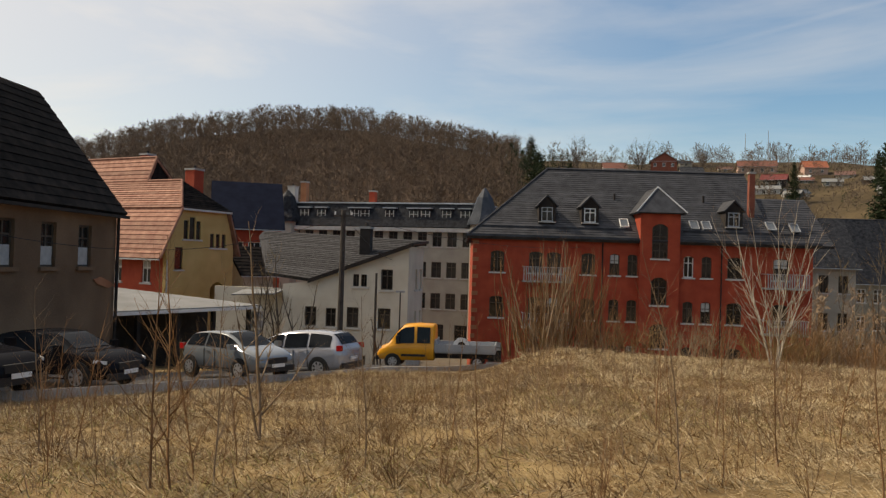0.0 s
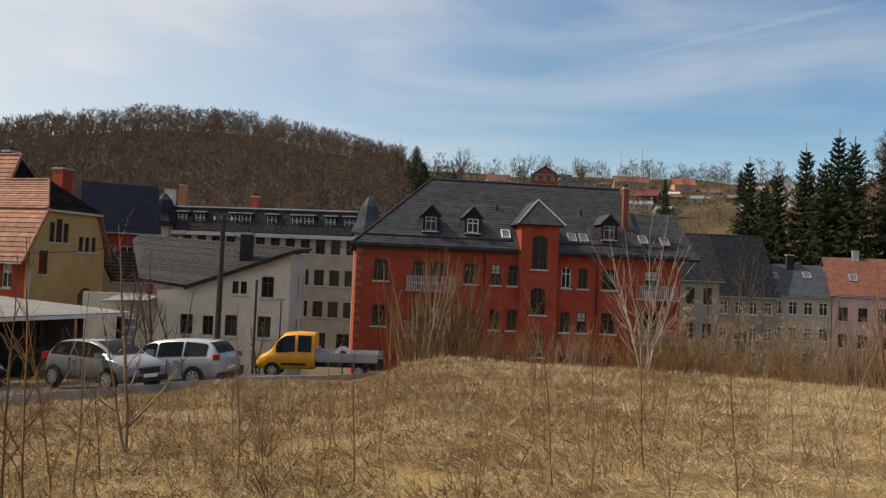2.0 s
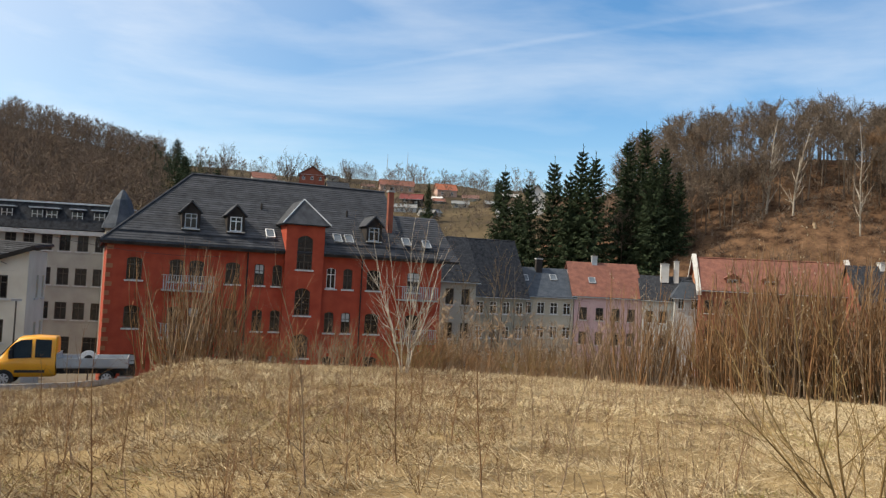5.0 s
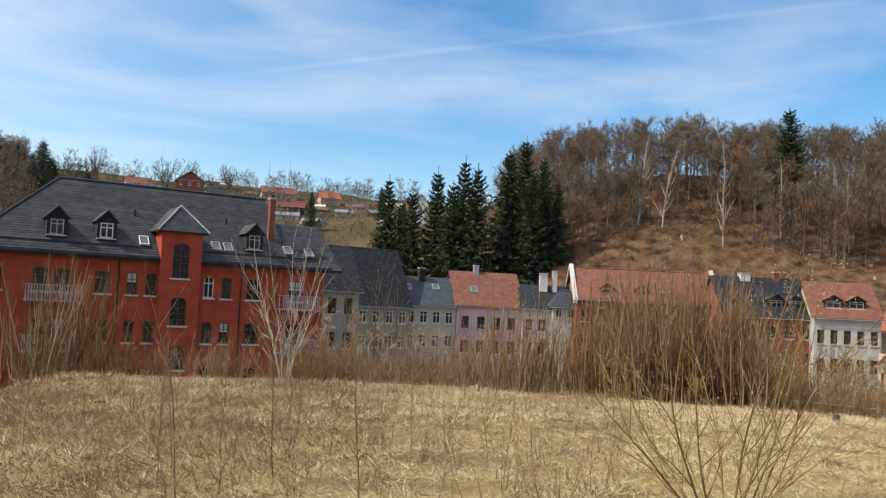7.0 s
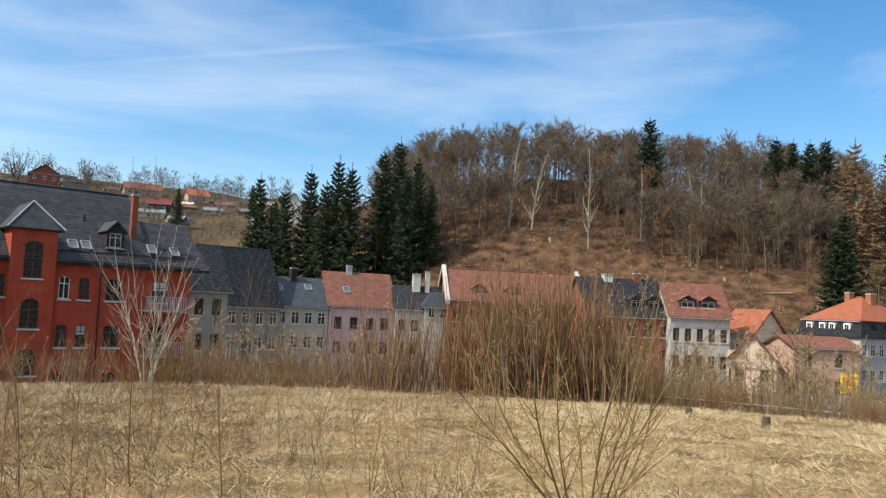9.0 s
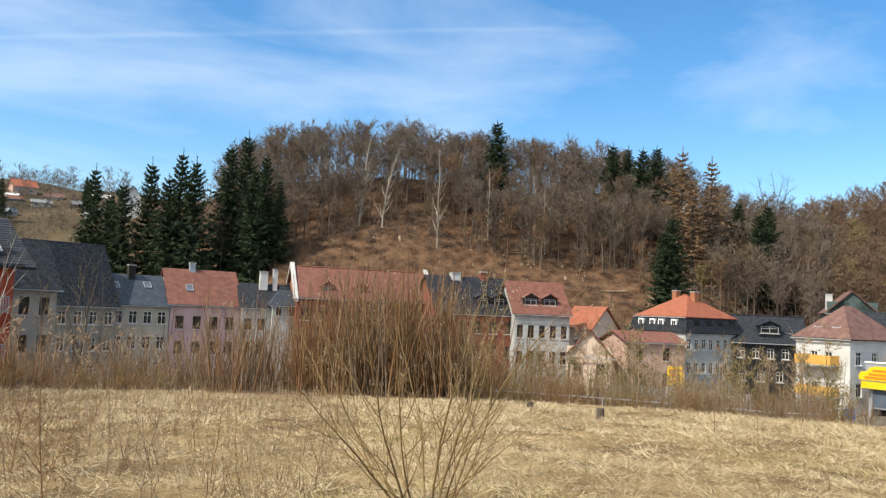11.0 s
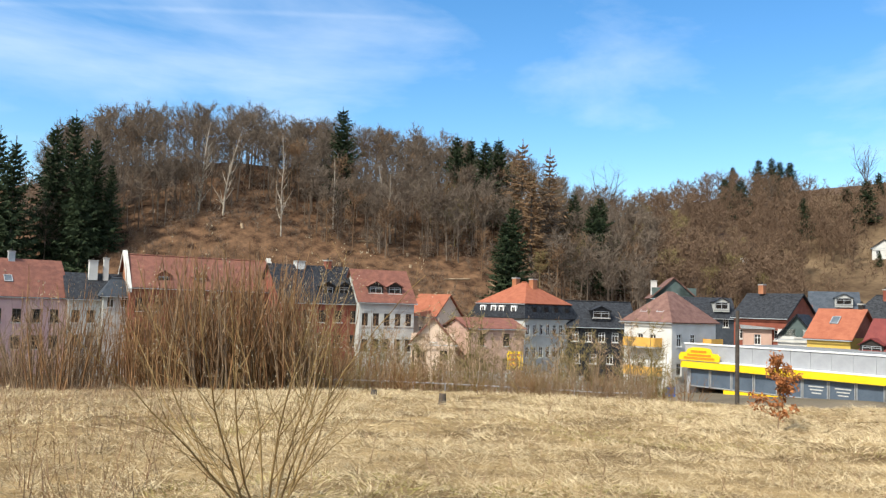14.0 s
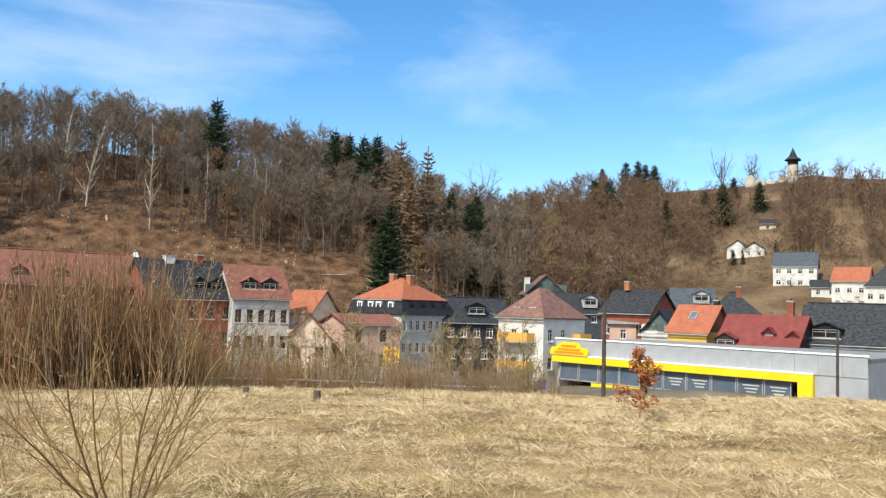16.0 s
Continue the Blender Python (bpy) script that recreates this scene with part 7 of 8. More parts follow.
SPRUCE = [(-28.3, 170, 27.6), (-29.3, 168, 22.5), (-30.0, 165, 24.5), (-31.7, 165, 29.0), (-32.8, 160, 25.6), (-33.6, 160, 30.6), (-34.5, 158, 28.9), (-36.7, 165, 33.5), (-37.8, 170, 37.1), (-39.1, 162, 31.4),
          (-40.1, 160, 26.4), (-38.4, 158, 28.0), (-55.0, 186, 46.6), (-52.2, 205, 44.6), (-63.1, 189, 42.1), (-64.1, 192, 42.0), (-65.1, 189, 41.1), (-66.0, 193, 42.3), (-67.2, 150, 21.2), (-66.7, 148, 18.1), (-71.3, 190, 29.3), (-73.1, 185, 27.9), (-72.6, 180, 25.4)]
SPRUCE_FAR = [(-81.7, 300, 53.6), (-81.2, 302, 50.0), (-82.2, 300, 49.0), (-83.3, 345, 64.0), (-84.1, 345, 64.4), (-84.6, 345, 63.0), (-85.2, 345, 62.6), (-88.5, 290, 43.9), (-89.6, 300, 47.8), (-90.3, 305, 50.5), (-91.9, 290, 46.8), (-86.0, 270, 38.4), (-86.9, 268, 36.3), 
              (-4.5, 330, 51.1), (-5.9, 320, 51.9), (-5.3, 310, 45.6), (-3.5, 340, 51.3), (-6.4, 318, 46.0), (-8.6, 330, 43.5), (-27.8, 300, 43.0), (-23.0, 330, 44.0)]
for k, (a, r, top) in enumerate(SPRUCE):
    conifer(a, r, top, CON, "tall dark green spruce on the slope", "spruce_tree", "spruces on the near slope", k)
for k, (a, r, top) in enumerate(SPRUCE_FAR):
    conifer(a, r, top, CON, "dark green conifer far up the hillside", "spruce_tree", "conifers on the far hillside", k, 9.0 + 2.5 * (k % 3))
for k, (a, r, top) in enumerate(((-88.9, 250, 28.6), (-92.9, 240, 22.3), (-90.3, 262, 21.5), (-90.9, 262, 20.8))):
    conifer(a, r, top, CON, "low dark evergreen beside the hillside houses", "evergreen_bush", "evergreens by the hillside houses", k, 4.5)
for k, (a, r, top) in enumerate(((-67.7, 181, 39.4), (-69.6, 186, 38.2), (-68.4, 176, 32.2))):
    conifer(a, r, top, LAR, "bare larch with orange-brown twigs", "larch_tree", "larches on the slope", k)


# --- woods: many bare trees joined
def wood_tree(seed, limbs, twigs, w, spread=0.24, low=0.35, trunk=0.0085):
    """A bare tree of unit height as arrays: a bent trunk, rising limbs in a rounded crown, fine upright twigs."""
    rng = np.random.default_rng(seed)
    bend = rng.normal(size=2) * 0.02
    k1, k2 = np.array([bend[0], bend[1], 0.5]), np.array([bend[0] * 2.2, bend[1] * 2.2, 0.93])
    segs = [(Z3, k1, trunk, trunk * 0.65), (k1, k2, trunk * 0.65, trunk * 0.12)]
    p0, p1, ws = [], [], []
    mid, half = (low + 1.0) / 2, (1.0 - low) / 2 * 1.08
    for _ in range(limbs):
        z = low + (0.9 - low) * rng.random() ** 0.85
        a = rng.random() * 2 * math.pi
        o = k1 * (z / 0.5) if z < 0.5 else k1 + (k2 - k1) * (z - 0.5) / 0.43
        L = spread * math.sqrt(max(0.1, 1 - ((z + 0.08 - mid) / half) ** 2)) * (0.65 + 0.5 * rng.random())
        d = unit(np.array([math.cos(a), math.sin(a), 0.55 + 0.75 * rng.random()]))
        m = o + d * L * 0.55
        e = m + unit(d + UP * 0.25 + rng.normal(size=3) * 0.2) * L * 0.55
        p0 += [o, m]
        p1 += [m + (m - o) * 0.15, e]
        ws += [trunk * 0.75, trunk * 0.5]
        for _ in range(twigs):
            t = 0.25 + 0.8 * rng.random()
            s = o + (m - o) * t * 2 if t < 0.5 else m + (e - m) * (t - 0.5) * 2
            p0.append(s)
            p1.append(s + unit(d * 0.45 + rng.normal(size=3) * 0.6 + UP * 0.3) * spread * (0.18 + 0.34 * rng.random()))
            ws.append(w * (0.6 + 0.8 * rng.random()))
    return join(tubes(segs, 3), slivers(np.array(p0), np.array(p1), np.array(ws), rng))


def wood(name, label, mat_name, places, protos):
    """places: rows of (x, y, z, height, turn)."""
    sets = []
    places = np.asarray(places, float)
    kind = np.arange(len(places)) % len(protos)
    for k, (v, t) in enumerate(protos):
        pl = places[kind == k]
        if not len(pl):
            continue
        c, s = np.cos(pl[:, 4])[:, None], np.sin(pl[:, 4])[:, None]
        x = (v[None, :, 0] * c - v[None, :, 1] * s) * pl[:, 3:4] + pl[:, 0:1]
        y = (v[None, :, 0] * s + v[None, :, 1] * c) * pl[:, 3:4] + pl[:, 1:2]
        z = v[None, :, 2] * pl[:, 3:4] + pl[:, 2:3]
        sets.append((np.stack((x, y, z), 2).reshape(-1, 3), (t[None] + (np.arange(len(pl)) * len(v))[:, None, None]).reshape(-1, 3)))
    return tagged(new(name, mesh_from(name, *join(*sets), M[mat_name])), label, "woodland", kind="stuff")


def scatter(n, a0, a1, r0, r1, h0, h1, keep=None):
    out = []
    while len(out) < n:
        a, r = a0 + (a1 - a0) * rng0.random(), math.sqrt(r0 * r0 + (r1 * r1 - r0 * r0) * rng0.random())
        if keep and not keep(a, r):
            continue
        x, y, z = polar(a, r)
        out.append((x, y, z - 0.2, h0 + (h1 - h0) * rng0.random(), rng0.random() * 6.28))
    return out


crest_r = lambda a: float(np.interp(a, _az, _cr[:, 0]))
NEARW = [wood_tree(600 + i, 26, 22, 0.0054, 0.24, 0.40, 0.011) for i in range(8)]
FARW = [wood_tree(620 + i, 11, 12, 0.0122, 0.30, 0.18, 0.012) for i in range(6)]
MIDW = [wood_tree(680 + i, 15, 14, 0.0105, 0.28, 0.25, 0.011) for i in range(6)]
REEDW = [wood_tree(660 + i, 12, 9, 0.0065, 0.20, 0.1, 0.007) for i in range(4)]
BUSHW = [wood_tree(640 + i, 10, 6, 0.03, 0.5, 0.05) for i in range(4)]
wood("bare_woods", "bare brown wood on top of the near slope", "far_twig", scatter(640, -77, -36, 162, 235, 10, 15.5, lambda a, r: r < crest_r(a) + 12 and r > 164 + 10 * math.sin(a * 0.35) and noise.noise((a * 0.25, r * 0.03, 1)) > -0.75), NEARW)
wood("bare_woods_warm", "bare trees with warm brown twigs on the near slope", "far_twig_warm", scatter(60, -76, -38, 160, 215, 9, 14, lambda a, r: r < crest_r(a) + 8), NEARW[:3])
wood("bare_woods_olive", "young olive-twigged trees on the slope", "far_twig_olive", scatter(60, -84, -60, 165, 240, 8, 13), NEARW[3:6])
wood("understorey", "young growth under the bare trees of the near slope", "far_twig", scatter(1000, -78, -35, 164, 226, 2.0, 5.5, lambda a, r: r < crest_r(a) + 10), BUSHW)
wood("wood_left", "wooded hill of bare dark brown trees", "far_twig_dark", scatter(4100, 42, -5, 225, 428, 8, 13), FARW)
wood("wood_right", "bare brown wood on the far hillside", "hill_twig", scatter(1500, -118, -71, 175, 352, 8, 13, lambda a, r: r < crest_r(a) - 14 if a > -86 else (r < crest_r(a) - 25 and (r > 252 or a < -101) and noise.noise((a * 0.3, r * 0.02, 5)) > -0.05)), MIDW)
wood("slope_brash", "dark heaps of cut brash on the cleared slope", "far_twig_dark", scatter(1900, -80, -33, 124, 180, 0.6, 2.4, lambda a, r: noise.noise((a * 0.5, r * 0.09, 4)) > -0.1), BUSHW)
wood("slope_brush", "low brush and saplings on the cleared slope", "far_twig_warm", scatter(1000, -80, -30, 124, 185, 0.5, 1.9), BUSHW)
wood("garden_brush", "hedges and small fruit trees of the hillside gardens", "far_twig", scatter(1300, -36, -4, 180, 392, 1.5, 6.0), BUSHW)
wood("garden_green", "evergreen hedges in the hillside gardens", "conifer", scatter(190, -34, -4, 200, 385, 1.2, 4.0), BUSHW)
wood("crest_evergreens", "dark evergreen trees on the shoulder of the garden hill", "conifer", scatter(46, -8.5, -4.2, 296, 345, 6, 12), FARW)
wood("crest_trees", "bare trees along the skyline of the garden hill", "far_twig", scatter(230, -36, -5, 318, 396, 2.5, 11, lambda a, r: noise.noise((a * 0.55, r * 0.02, 12)) > -0.08), FARW)
wood("valley_brush", "bare brush between meadow and houses", "reed", scatter(560, -76, -24, 38, 54, 2.2, 4.6), REEDW)
wood("valley_brush_olive", "olive bare brush between meadow and houses", "far_twig_olive", scatter(420, -78, -50, 39, 56, 2.6, 5.0), REEDW)
wood("hill_brush", "brush on the hillside under the tower", "hill_twig", scatter(1300, -112, -82, 180, 335, 1.2, 4.8, lambda a, r: a > -88.5 or r > 240 or noise.noise((a * 0.4, r * 0.03, 6)) > 0.1), BUSHW)


# --- felled timber on the cleared slope
def felled():
    rng = np.random.default_rng(91)
    for k in range(34):
        a, r = -38 - 37 * rng.random(), 128 + 42 * rng.random()
        x, y, z = polar(a, r)
        if k % 2:
            L, t = 2.5 + 5 * rng.random(), rng.random() * 3.14
            p, q = Vector((x, y, z + 0.15)), Vector((x + math.cos(t) * L, y + math.sin(t) * L, 0))
            q.z = height(q.x, q.y) + 0.2
            ob = new("felled_log", mesh_of(tube(bmesh.new(), p, q, 0.2, 0.12, 8), "felled_log", M["cut_wood"]))
            tagged(ob, "pale felled log lying on the cleared slope", "log", "felled logs on the slope")
        else:
            ob = new("tree_stump", mesh_of(tube(bmesh.new(), (x, y, z - 0.3), (x, y, z + 0.5), 0.36, 0.27, 9), "tree_stump", M["cut_wood"]))
            tagged(ob, "pale cut stump on the cleared slope", "stump", "stumps on the slope")


mat("cut_wood", (0.22, 0.15, 0.09), (0.46, 0.35, 0.23), 0.8, 0.9, 0.2, 8)
felled()

# --- meadow grass
def grass():
    rng = np.random.default_rng(77)
    def field(n, r0, r1, a0, a1, hmin, hmax, w, flat, clump, patch=None):
        a = np.radians(a0 + (a1 - a0) * rng.random(n))
        r = np.sqrt(r0 * r0 + (r1 * r1 - r0 * r0) * rng.random(n))
        x, y = -np.sin(a) * r, np.cos(a) * r
        if patch is not None:
            on = np.array([noise.noise((float(p) * 0.22, float(q) * 0.22, 9)) > patch for p, q in zip(x, y)])
            x, y, n = x[on], y[on], int(on.sum())
        cx, cy = np.round(x / clump) * clump, np.round(y / clump) * clump      # blades lean together in tufts
        lean_a = np.sin(cx * 12.9 + cy * 78.2) * 3.14 + rng.normal(size=n) * 0.9
        tall = 0.6 + 0.5 * np.abs(np.sin(cx * 3.1 + cy * 5.7))
        h = (hmin + (hmax - hmin) * rng.random(n)) * tall
        lean = flat * (0.4 + rng.random(n))
        z = np.array([height(float(p), float(q)) for p, q in zip(x, y)]) - 0.01
        p0 = np.stack((x, y, z), 1)
        p1 = p0 + np.stack((np.cos(lean_a) * h * lean, np.sin(lean_a) * h * lean, h * np.maximum(0.12, 1 - 0.55 * lean)), 1)
        return slivers(p0, p1, w * (0.6 + 0.8 * rng.random(n)), rng)
    near = field(150000, 4.5, 14, 34, -112, 0.06, 0.20, 0.0065, 1.3, 0.3)
    far = field(150000, 14, 37, 34, -112, 0.08, 0.24, 0.013, 1.25, 0.5)
    # tussocks: blades that arch out of one root, most of them pressed over to one side
    nt, nb = 7000, 30
    a = np.radians(34 - 146 * rng.random(nt))
    r = np.sqrt(25 + (36 * 36 - 25) * rng.random(nt))
    c = np.stack((-np.sin(a) * r, np.cos(a) * r), 1)
    on = np.array([noise.noise((float(p) * 0.3, float(q) * 0.3, 21)) > (-0.12 if p > 3.5 else 0.12) for p, q in c])
    c, r, nt = c[on], r[on], int(on.sum())
    cz = np.array([height(float(p), float(q)) for p, q in c]) - 0.02
    big = (0.10 + 0.20 * rng.random(nt) ** 1.5) * np.clip(0.45 + r / 26, 0.6, 1.25)
    root = np.repeat(np.column_stack((c, cz)), nb, 0) + rng.normal(size=(nt * nb, 3)) * np.array([0.07, 0.07, 0])
    fall = np.repeat(0.8 + rng.normal(size=nt) * 0.9, nb)
    ang, out, up = fall + rng.normal(size=nt * nb) * 0.9, np.repeat(big, nb) * (0.5 + 1.2 * rng.random(nt * nb)), np.repeat(big, nb) * (0.15 + 0.65 * rng.random(nt * nb))
    tip = root + np.column_stack((np.cos(ang) * out, np.sin(ang) * out, up))
    tufts = slivers(root, tip, np.repeat(0.0035 + 0.0005 * r, nb), rng)
    tagged(new("grass_tussocks", mesh_from("grass_tussocks", *tufts, M["straw"])), "pale dry tussocks standing over the matted grass", "grass", kind="stuff")
    tagged(new("meadow_grass", mesh_from("meadow_grass", *join(near, far), M["straw"])), "dry matted straw-coloured meadow grass", "grass", kind="stuff")
    g = join(field(50000, 4.5, 16, 34, -112, 0.05, 0.15, 0.011, 0.9, 0.8, 0.12), field(30000, 16, 36, 34, -112, 0.06, 0.17, 0.020, 0.9, 1.2, 0.18))
    tagged(new("green_grass", mesh_from("green_grass", *g, M["straw_green"])), "short fresh grass among the straw", "grass", kind="stuff")
    d = join(field(9000, 6, 34, 30, -46, 0.25, 0.75, 0.009, 0.25, 0.5), field(9000, 8, 33, 4, -46, 0.2, 0.65, 0.008, 0.35, 0.4, 0.0), field(2500, 8, 34, -46, -105, 0.2, 0.5, 0.010, 0.35, 0.5))
    b = join(field(150000, 4.6, 33, 36, -30, 0.05, 0.24, 0.0085, 0.9, 0.3, -0.4), field(14000, 4.6, 34, -40, -112, 0.05, 0.2, 0.009, 0.9, 0.5, 0.12))
    tagged(new("brown_weeds", mesh_from("brown_weeds", *b, M["brown_weed"])), "short brown dead weeds among the grass", "weeds", kind="stuff")
    tagged(new("dead_stems", mesh_from("dead_stems", *d, M["dead_stem"])), "brown dead stalks standing in the grass", "weeds", kind="stuff")


grass()

# ---------------------------------------------------------------- far hillside: houses, tower, ruins, fence
def far_house(a, r, ridge, w, d, hgt, roof_m, wall_m, label, turn=0.0, roof="gable"):
    r, ridge = stand(a, r, ridge, hgt)
    x, y, z = polar(a, r)
    z0 = min(z, ridge - hgt) - 0.6
    house("hillside_house", label, x, y, a + turn, w, d, z0, ridge - hgt * 0.42, ridge, roof, wall_m, roof_m, [(max(1.0, ridge - hgt * 0.42 - z0 - 2.0), 1.2, 1.0, max(1, int(w / 3)))], overhang=0.4, upper_m=wall_m)


for row in ((-10.9, 300, 39.6, 9, 7, 6, "tile_red", "white_wall", "small house with a red roof on the garden hill", 8),
            (-11.6, 296, 36.6, 8, 6, 4, "roof_felt", "white_wall", "low pale garden house on the hill", 0),
            (-14.0, 250, 36.0, 9, 9, 7, "dark_timber", "dark_brick", "brown gabled house with dark barge boards", 0, "front_gable"),
            (-16.0, 262, 33.5, 8, 7, 5, "slate_far", "beige_wall", "dark-roofed house behind the brick house", 10),
            (-19.6, 330, 44.0, 14, 8, 6, "tile_red", "salmon_wall", "long reddish house on the skyline", 5),
            (-23.6, 310, 41.0, 8, 8, 6.5, "tile_bright", "salmon_wall", "orange-roofed house on the skyline", 12),
            (-21.0, 280, 33.0, 8, 7, 5, "tile_dark_red", "dark_timber", "dark house with a red roof on the hill", -8),
            (-20.2, 262, 27.6, 10, 5, 3, "roof_felt", "white_wall", "low white sheds in the gardens", 0),
            (-8.0, 300, 38.0, 6, 5, 4, "slate_far", "cream_grey", "small dark garden hut on the hill", 15),
            (-5.8, 290, 34.0, 5, 4, 3, "roof_felt", "beige_wall", "tiny garden hut below the conifers", 0),
            (-25.4, 270, 32.5, 6, 5, 3.5, "tile_brown", "beige_wall", "garden hut among bushes", 0),
            (-22.6, 240, 24.5, 7, 5, 3.2, "slate_blue", "white_wall", "pale garden shed on the slope", 20),
            (-30.0, 210, 29.0, 5, 6, 8, "slate_far", "white_wall", "white house between the spruces", 0, "front_gable"),
            (-66.6, 200, 26.4, 4.5, 4, 3.4, "roof_felt", "dark_timber", "small cabin with a pale roof on the slope", 0),
            (-70.2, 210, 24.4, 3.5, 4, 5, "slate_far", "white_wall", "white hut between conifers", 0),
            (-59.2, 207, 36.0, 5, 4, 4, "tile_brown", "peach_wall", "house behind the trees on the crest", 0),
            (-54.4, 204, 35.2, 5, 4, 4, "slate_far", "white_wall", "white house half hidden on the crest", 0),
            (-82.1, 212, 15.6, 2.2, 2.2, 3, "white_wall", "white_wall", "small white transformer hut", 0),
            (-89.9, 285, 26.3, 6, 7, 5.6, "slate_far", "white_wall", "small white chalet with a dark gabled roof", 0, "front_gable"),
            (-90.9, 285, 25.6, 6, 7, 5.0, "slate_far", "white_wall", "white chalet wing with a slate roof", 0, "front_gable"),
            (-91.9, 285, 33.0, 5, 5, 3.4, "dark_timber", "beige_wall", "wooden hut on the open slope", 0),
            (-93.6, 250, 17.0, 7, 6, 4, "slate_far", "white_wall", "small white outbuilding on the hillside", 0),
            (-95.0, 225, 11.0, 6, 5, 4, "slate_far", "white_wall", "white garage on the hillside", 0)):
    far_house(*row)
hut_rng = np.random.default_rng(17)
for k in range(22):
    a, r = -7.5 - 24 * hut_rng.random(), 250 + 110 * hut_rng.random()
    x, y, z = polar(a, r)
    w = 3.5 + 3.0 * hut_rng.random()
    far_house(a, r, z + 2.6 + 0.8 * hut_rng.random(), w, 3.5, 2.6, ("roof_felt", "slate_far", "tile_red", "white_wall", "tile_brown")[k % 5], ("white_wall", "dark_timber", "beige_wall", "green_boards")[k % 4], "small garden hut among the bushes on the hill", 40 * hut_rng.random() - 20)


def tower():
    """The old keep with a broad pointed roof, and broken walls beside it."""
    x, y, z = polar(-93.9, 330)
    z = max(z, 44)
    T = thing("watch_tower", pose(x, y, 0, 0, 0, -94), "round stone watch tower with a pointed slate roof", "tower")
    part("shaft", tube(bmesh.new(), (0, 0, min(z, 48) - 1), (0, 0, 58.0), 2.0, 1.85, 16), M["ruin_stone"], T)
    part("gallery", tube(bmesh.new(), (0, 0, 58.004), (0, 0, 60.0), 1.9, 1.9, 12), M["dark_timber"], T)
    part("roof", tube(tube(bmesh.new(), (0, 0, 59.8), (0, 0, 61.2), 3.1, 1.5, 12, False), (0, 0, 61.2), (0, 0, 64.6), 1.5, 0.05, 12, False), M["slate_far"], T)
    for k, (a, w, top) in enumerate(((-91.3, 3.4, 55.0), (-91.9, 3.8, 53.4), (-92.6, 4.2, 53.0), (-93.3, 3.4, 54.4))):
        x, y, z = polar(a, 331)
        W = thing("ruin_wall", pose(x, y, 0, 0, 0, a), "broken pale stone wall of a ruin", "ruin", "ruined walls beside the tower")
        bm = bmesh.new()
        prism(bm, [(-w / 2, 0, z - 2), (w / 2, 0, z - 2), (w / 2, 0, top - 1.2), (w * 0.3, 0, top - 0.5), (w * 0.1, 0, top), (-w * 0.2, 0, top - 0.3), (-w * 0.35, 0, top - 1.0), (-w / 2, 0, top - 0.8)], (0, 1.0, 0))
        part("masonry", bm, M["ruin_stone"], W)


tower()


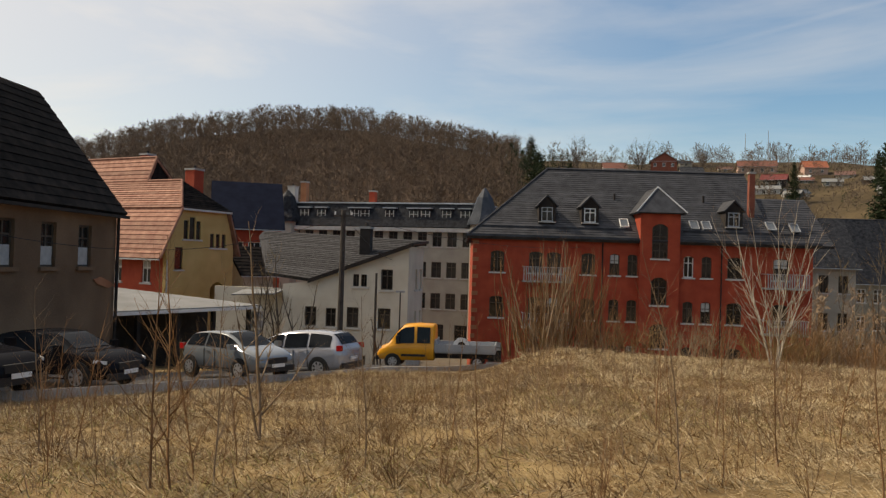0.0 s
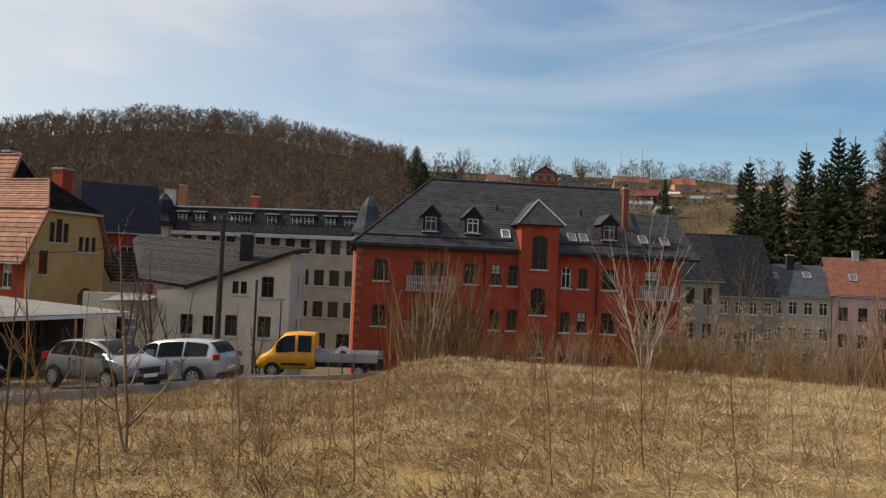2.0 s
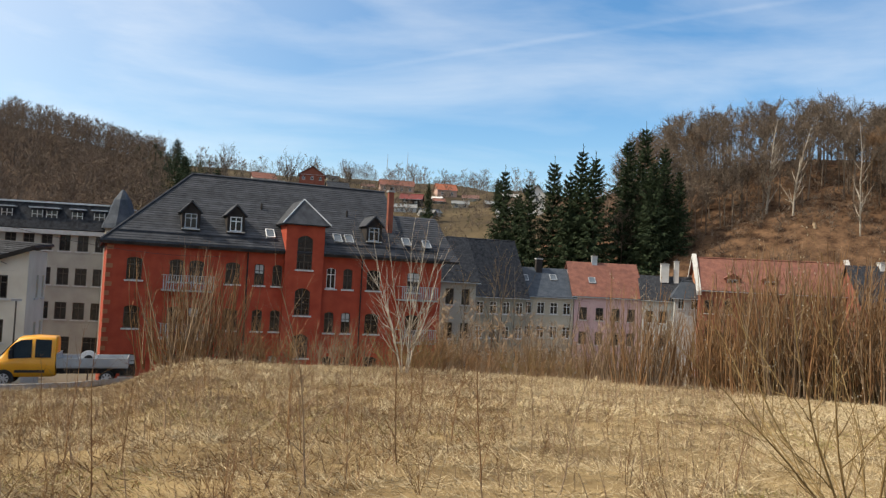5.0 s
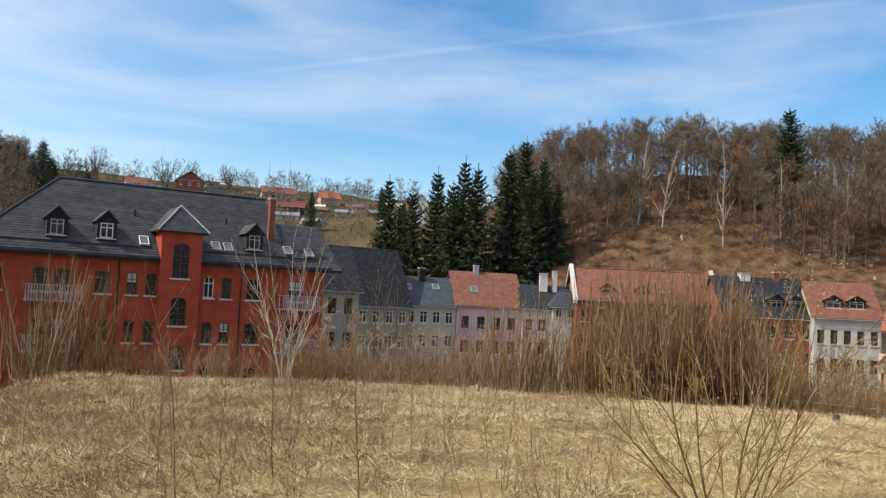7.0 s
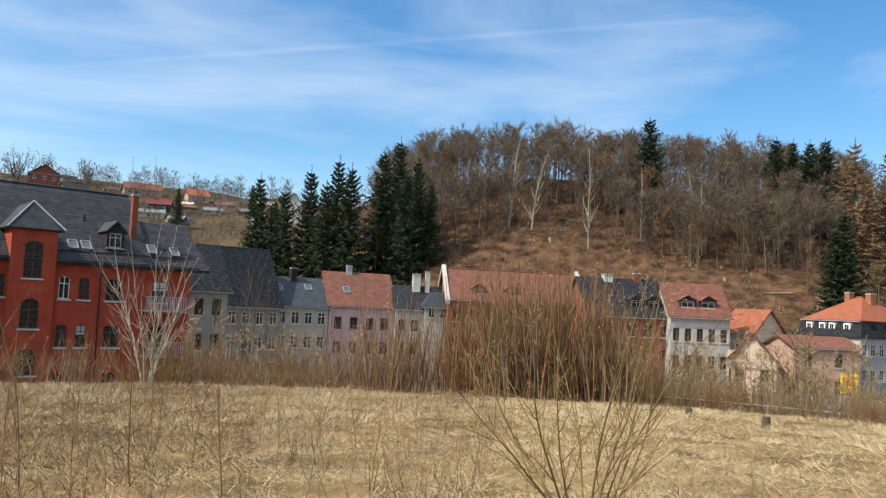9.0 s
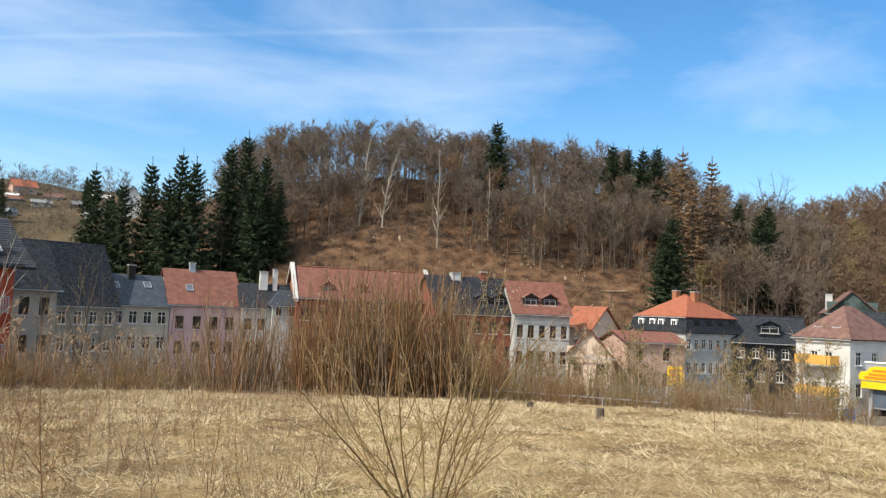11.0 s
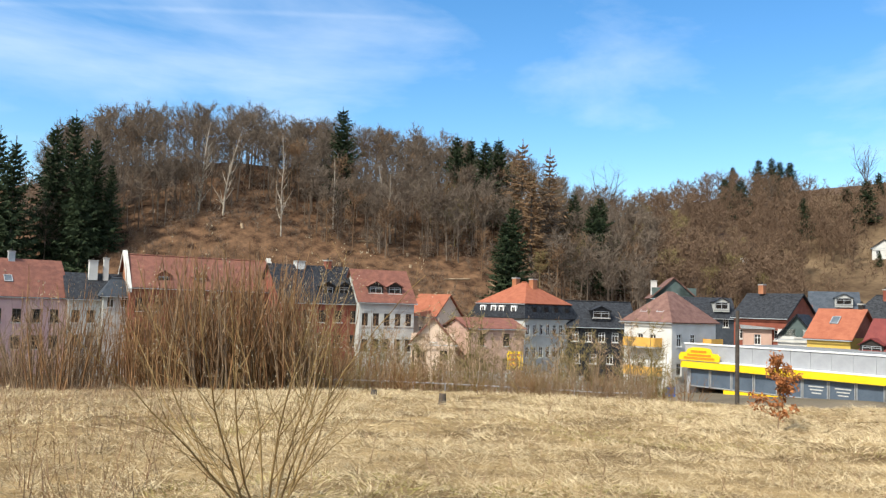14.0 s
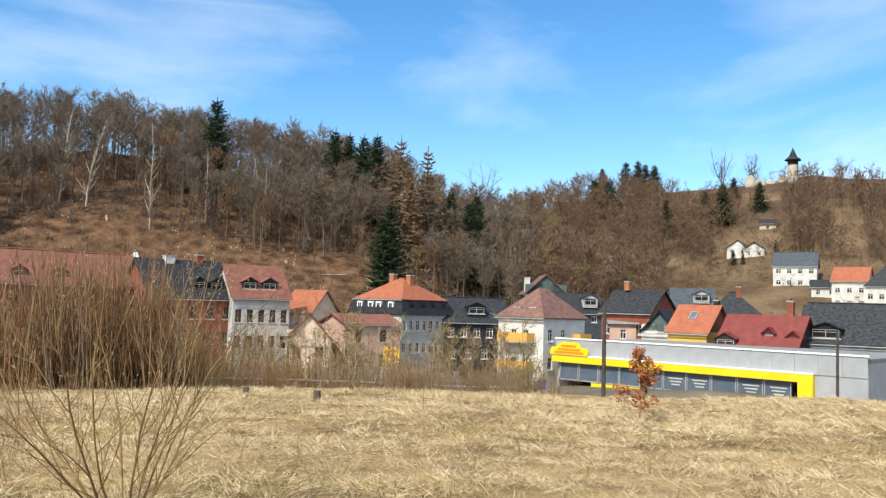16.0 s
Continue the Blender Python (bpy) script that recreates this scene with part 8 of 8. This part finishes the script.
def fence():
    """The low rail along the brow, and the concrete panels behind the brush."""
    F = thing("rail_fence", pose(0, 0, 0), "thin grey rail on posts along the brow", "fence")
    pts = [polar(-52 - 2.2 * i, 38.0 + 0.15 * i) for i in range(12)]
    for i, p in enumerate(pts):
        part("post", tube(bmesh.new(), (p[0], p[1], p[2] - 0.2), (p[0], p[1], p[2] + 0.65), 0.035, 0.035, 6), M["grey_metal"], F)
    for a, b in zip(pts, pts[1:]):
        part("rail", tube(bmesh.new(), (a[0], a[1], a[2] + 0.6), (b[0], b[1], b[2] + 0.6), 0.03, 0.03, 6), M["grey_metal"], F)
    W = thing("panel_wall", pose(0, 0, 0), "pale concrete panel wall behind the brush", "wall")
    pan = mesh_of(boxes((-1.2, 1.2, -0.05, 0.05, 0, 1.5)), "panel", M["concrete"])
    for i in range(4):
        a = -63.6 - i * 2.5
        x, y, z = polar(a, 56)
        part("panel", pan, None, W, at=pose(x, y, -4.2, 0, 0, a))
        part("post", boxes((-0.09, 0.09, -0.09, 0.09, -3.5, 1.65)), M["concrete"], W, at=pose(*polar(a + 1.25, 56)[:2], -4.2, 0, 0, a))


fence()
for a, r, h in ((-63.0, 24.5, 0.38), (-58.2, 30.0, 0.25)):
    x, y, z = polar(a, r)
    tagged(new("meadow_stump", mesh_of(tube(bmesh.new(), (x, y, z - 0.1), (x + 0.04, y, z + h), 0.13, 0.10, 9), "meadow_stump", M["bark"])), "weathered dark tree stump in the meadow grass", "stump", "stumps in the meadow")
x, y, z = polar(-78, 58)
S = thing("road_sign", pose(x, y, z, 0, 0, -78), "small blue road sign on a thin post", "sign")
part("post", tube(bmesh.new(), (0, 0.05, -0.2), (0, 0.05, -3.4 - z), 0.03, 0.03, 8), M["grey_metal"], S)
part("plate", boxes((-0.33, 0.33, -0.012, 0.012, -3.95 - z, -3.3 - z)), M["sign_blue"], S)


def cable(name, label, a, b, sag, r=0.012):
    cu = bpy.data.curves.new(name, "CURVE")
    cu.dimensions, cu.bevel_depth, cu.bevel_resolution = "3D", r, 1
    sp = cu.splines.new("POLY")
    sp.points.add(14)
    a, b = Vector(a), Vector(b)
    for i in range(15):
        t = i / 14
        p = a.lerp(b, t)
        sp.points[i].co = (p.x, p.y, p.z - sag * 4 * t * (1 - t), 1)
    cu.materials.append(M["black_plastic"])
    tagged(new(name, cu), label, "cable")


px_, py_, _ = polar(7.0, 42.0)
cable("overhead_cable", "thin black cable from the barn to the pole", (-15.4, 25.0, 2.35), (px_, py_, 3.9), 1.3)
cable("overhead_cable", "thin black cable from the pole to the white house", (px_, py_, 3.9), (-3.0, 51.2, 1.6), 0.4)
cable("overhead_cable", "thin black cable crossing towards the brick house", (px_, py_, 3.9), (10.0, 59.7, 3.0), 0.6)


def mast(a, r, top):
    x, y, z = polar(a, r)
    m = thing("aerial_mast", pose(x, y, z), "thin radio mast on the skyline", "mast", "masts on the skyline")
    part("shaft", tube(bmesh.new(), (0, 0, -0.5), (0, 0, top - z), 0.14, 0.08, 6), M["grey_metal"], m)


mast(-20.0, 350, 57.0)
mast(-21.4, 350, 58.0)
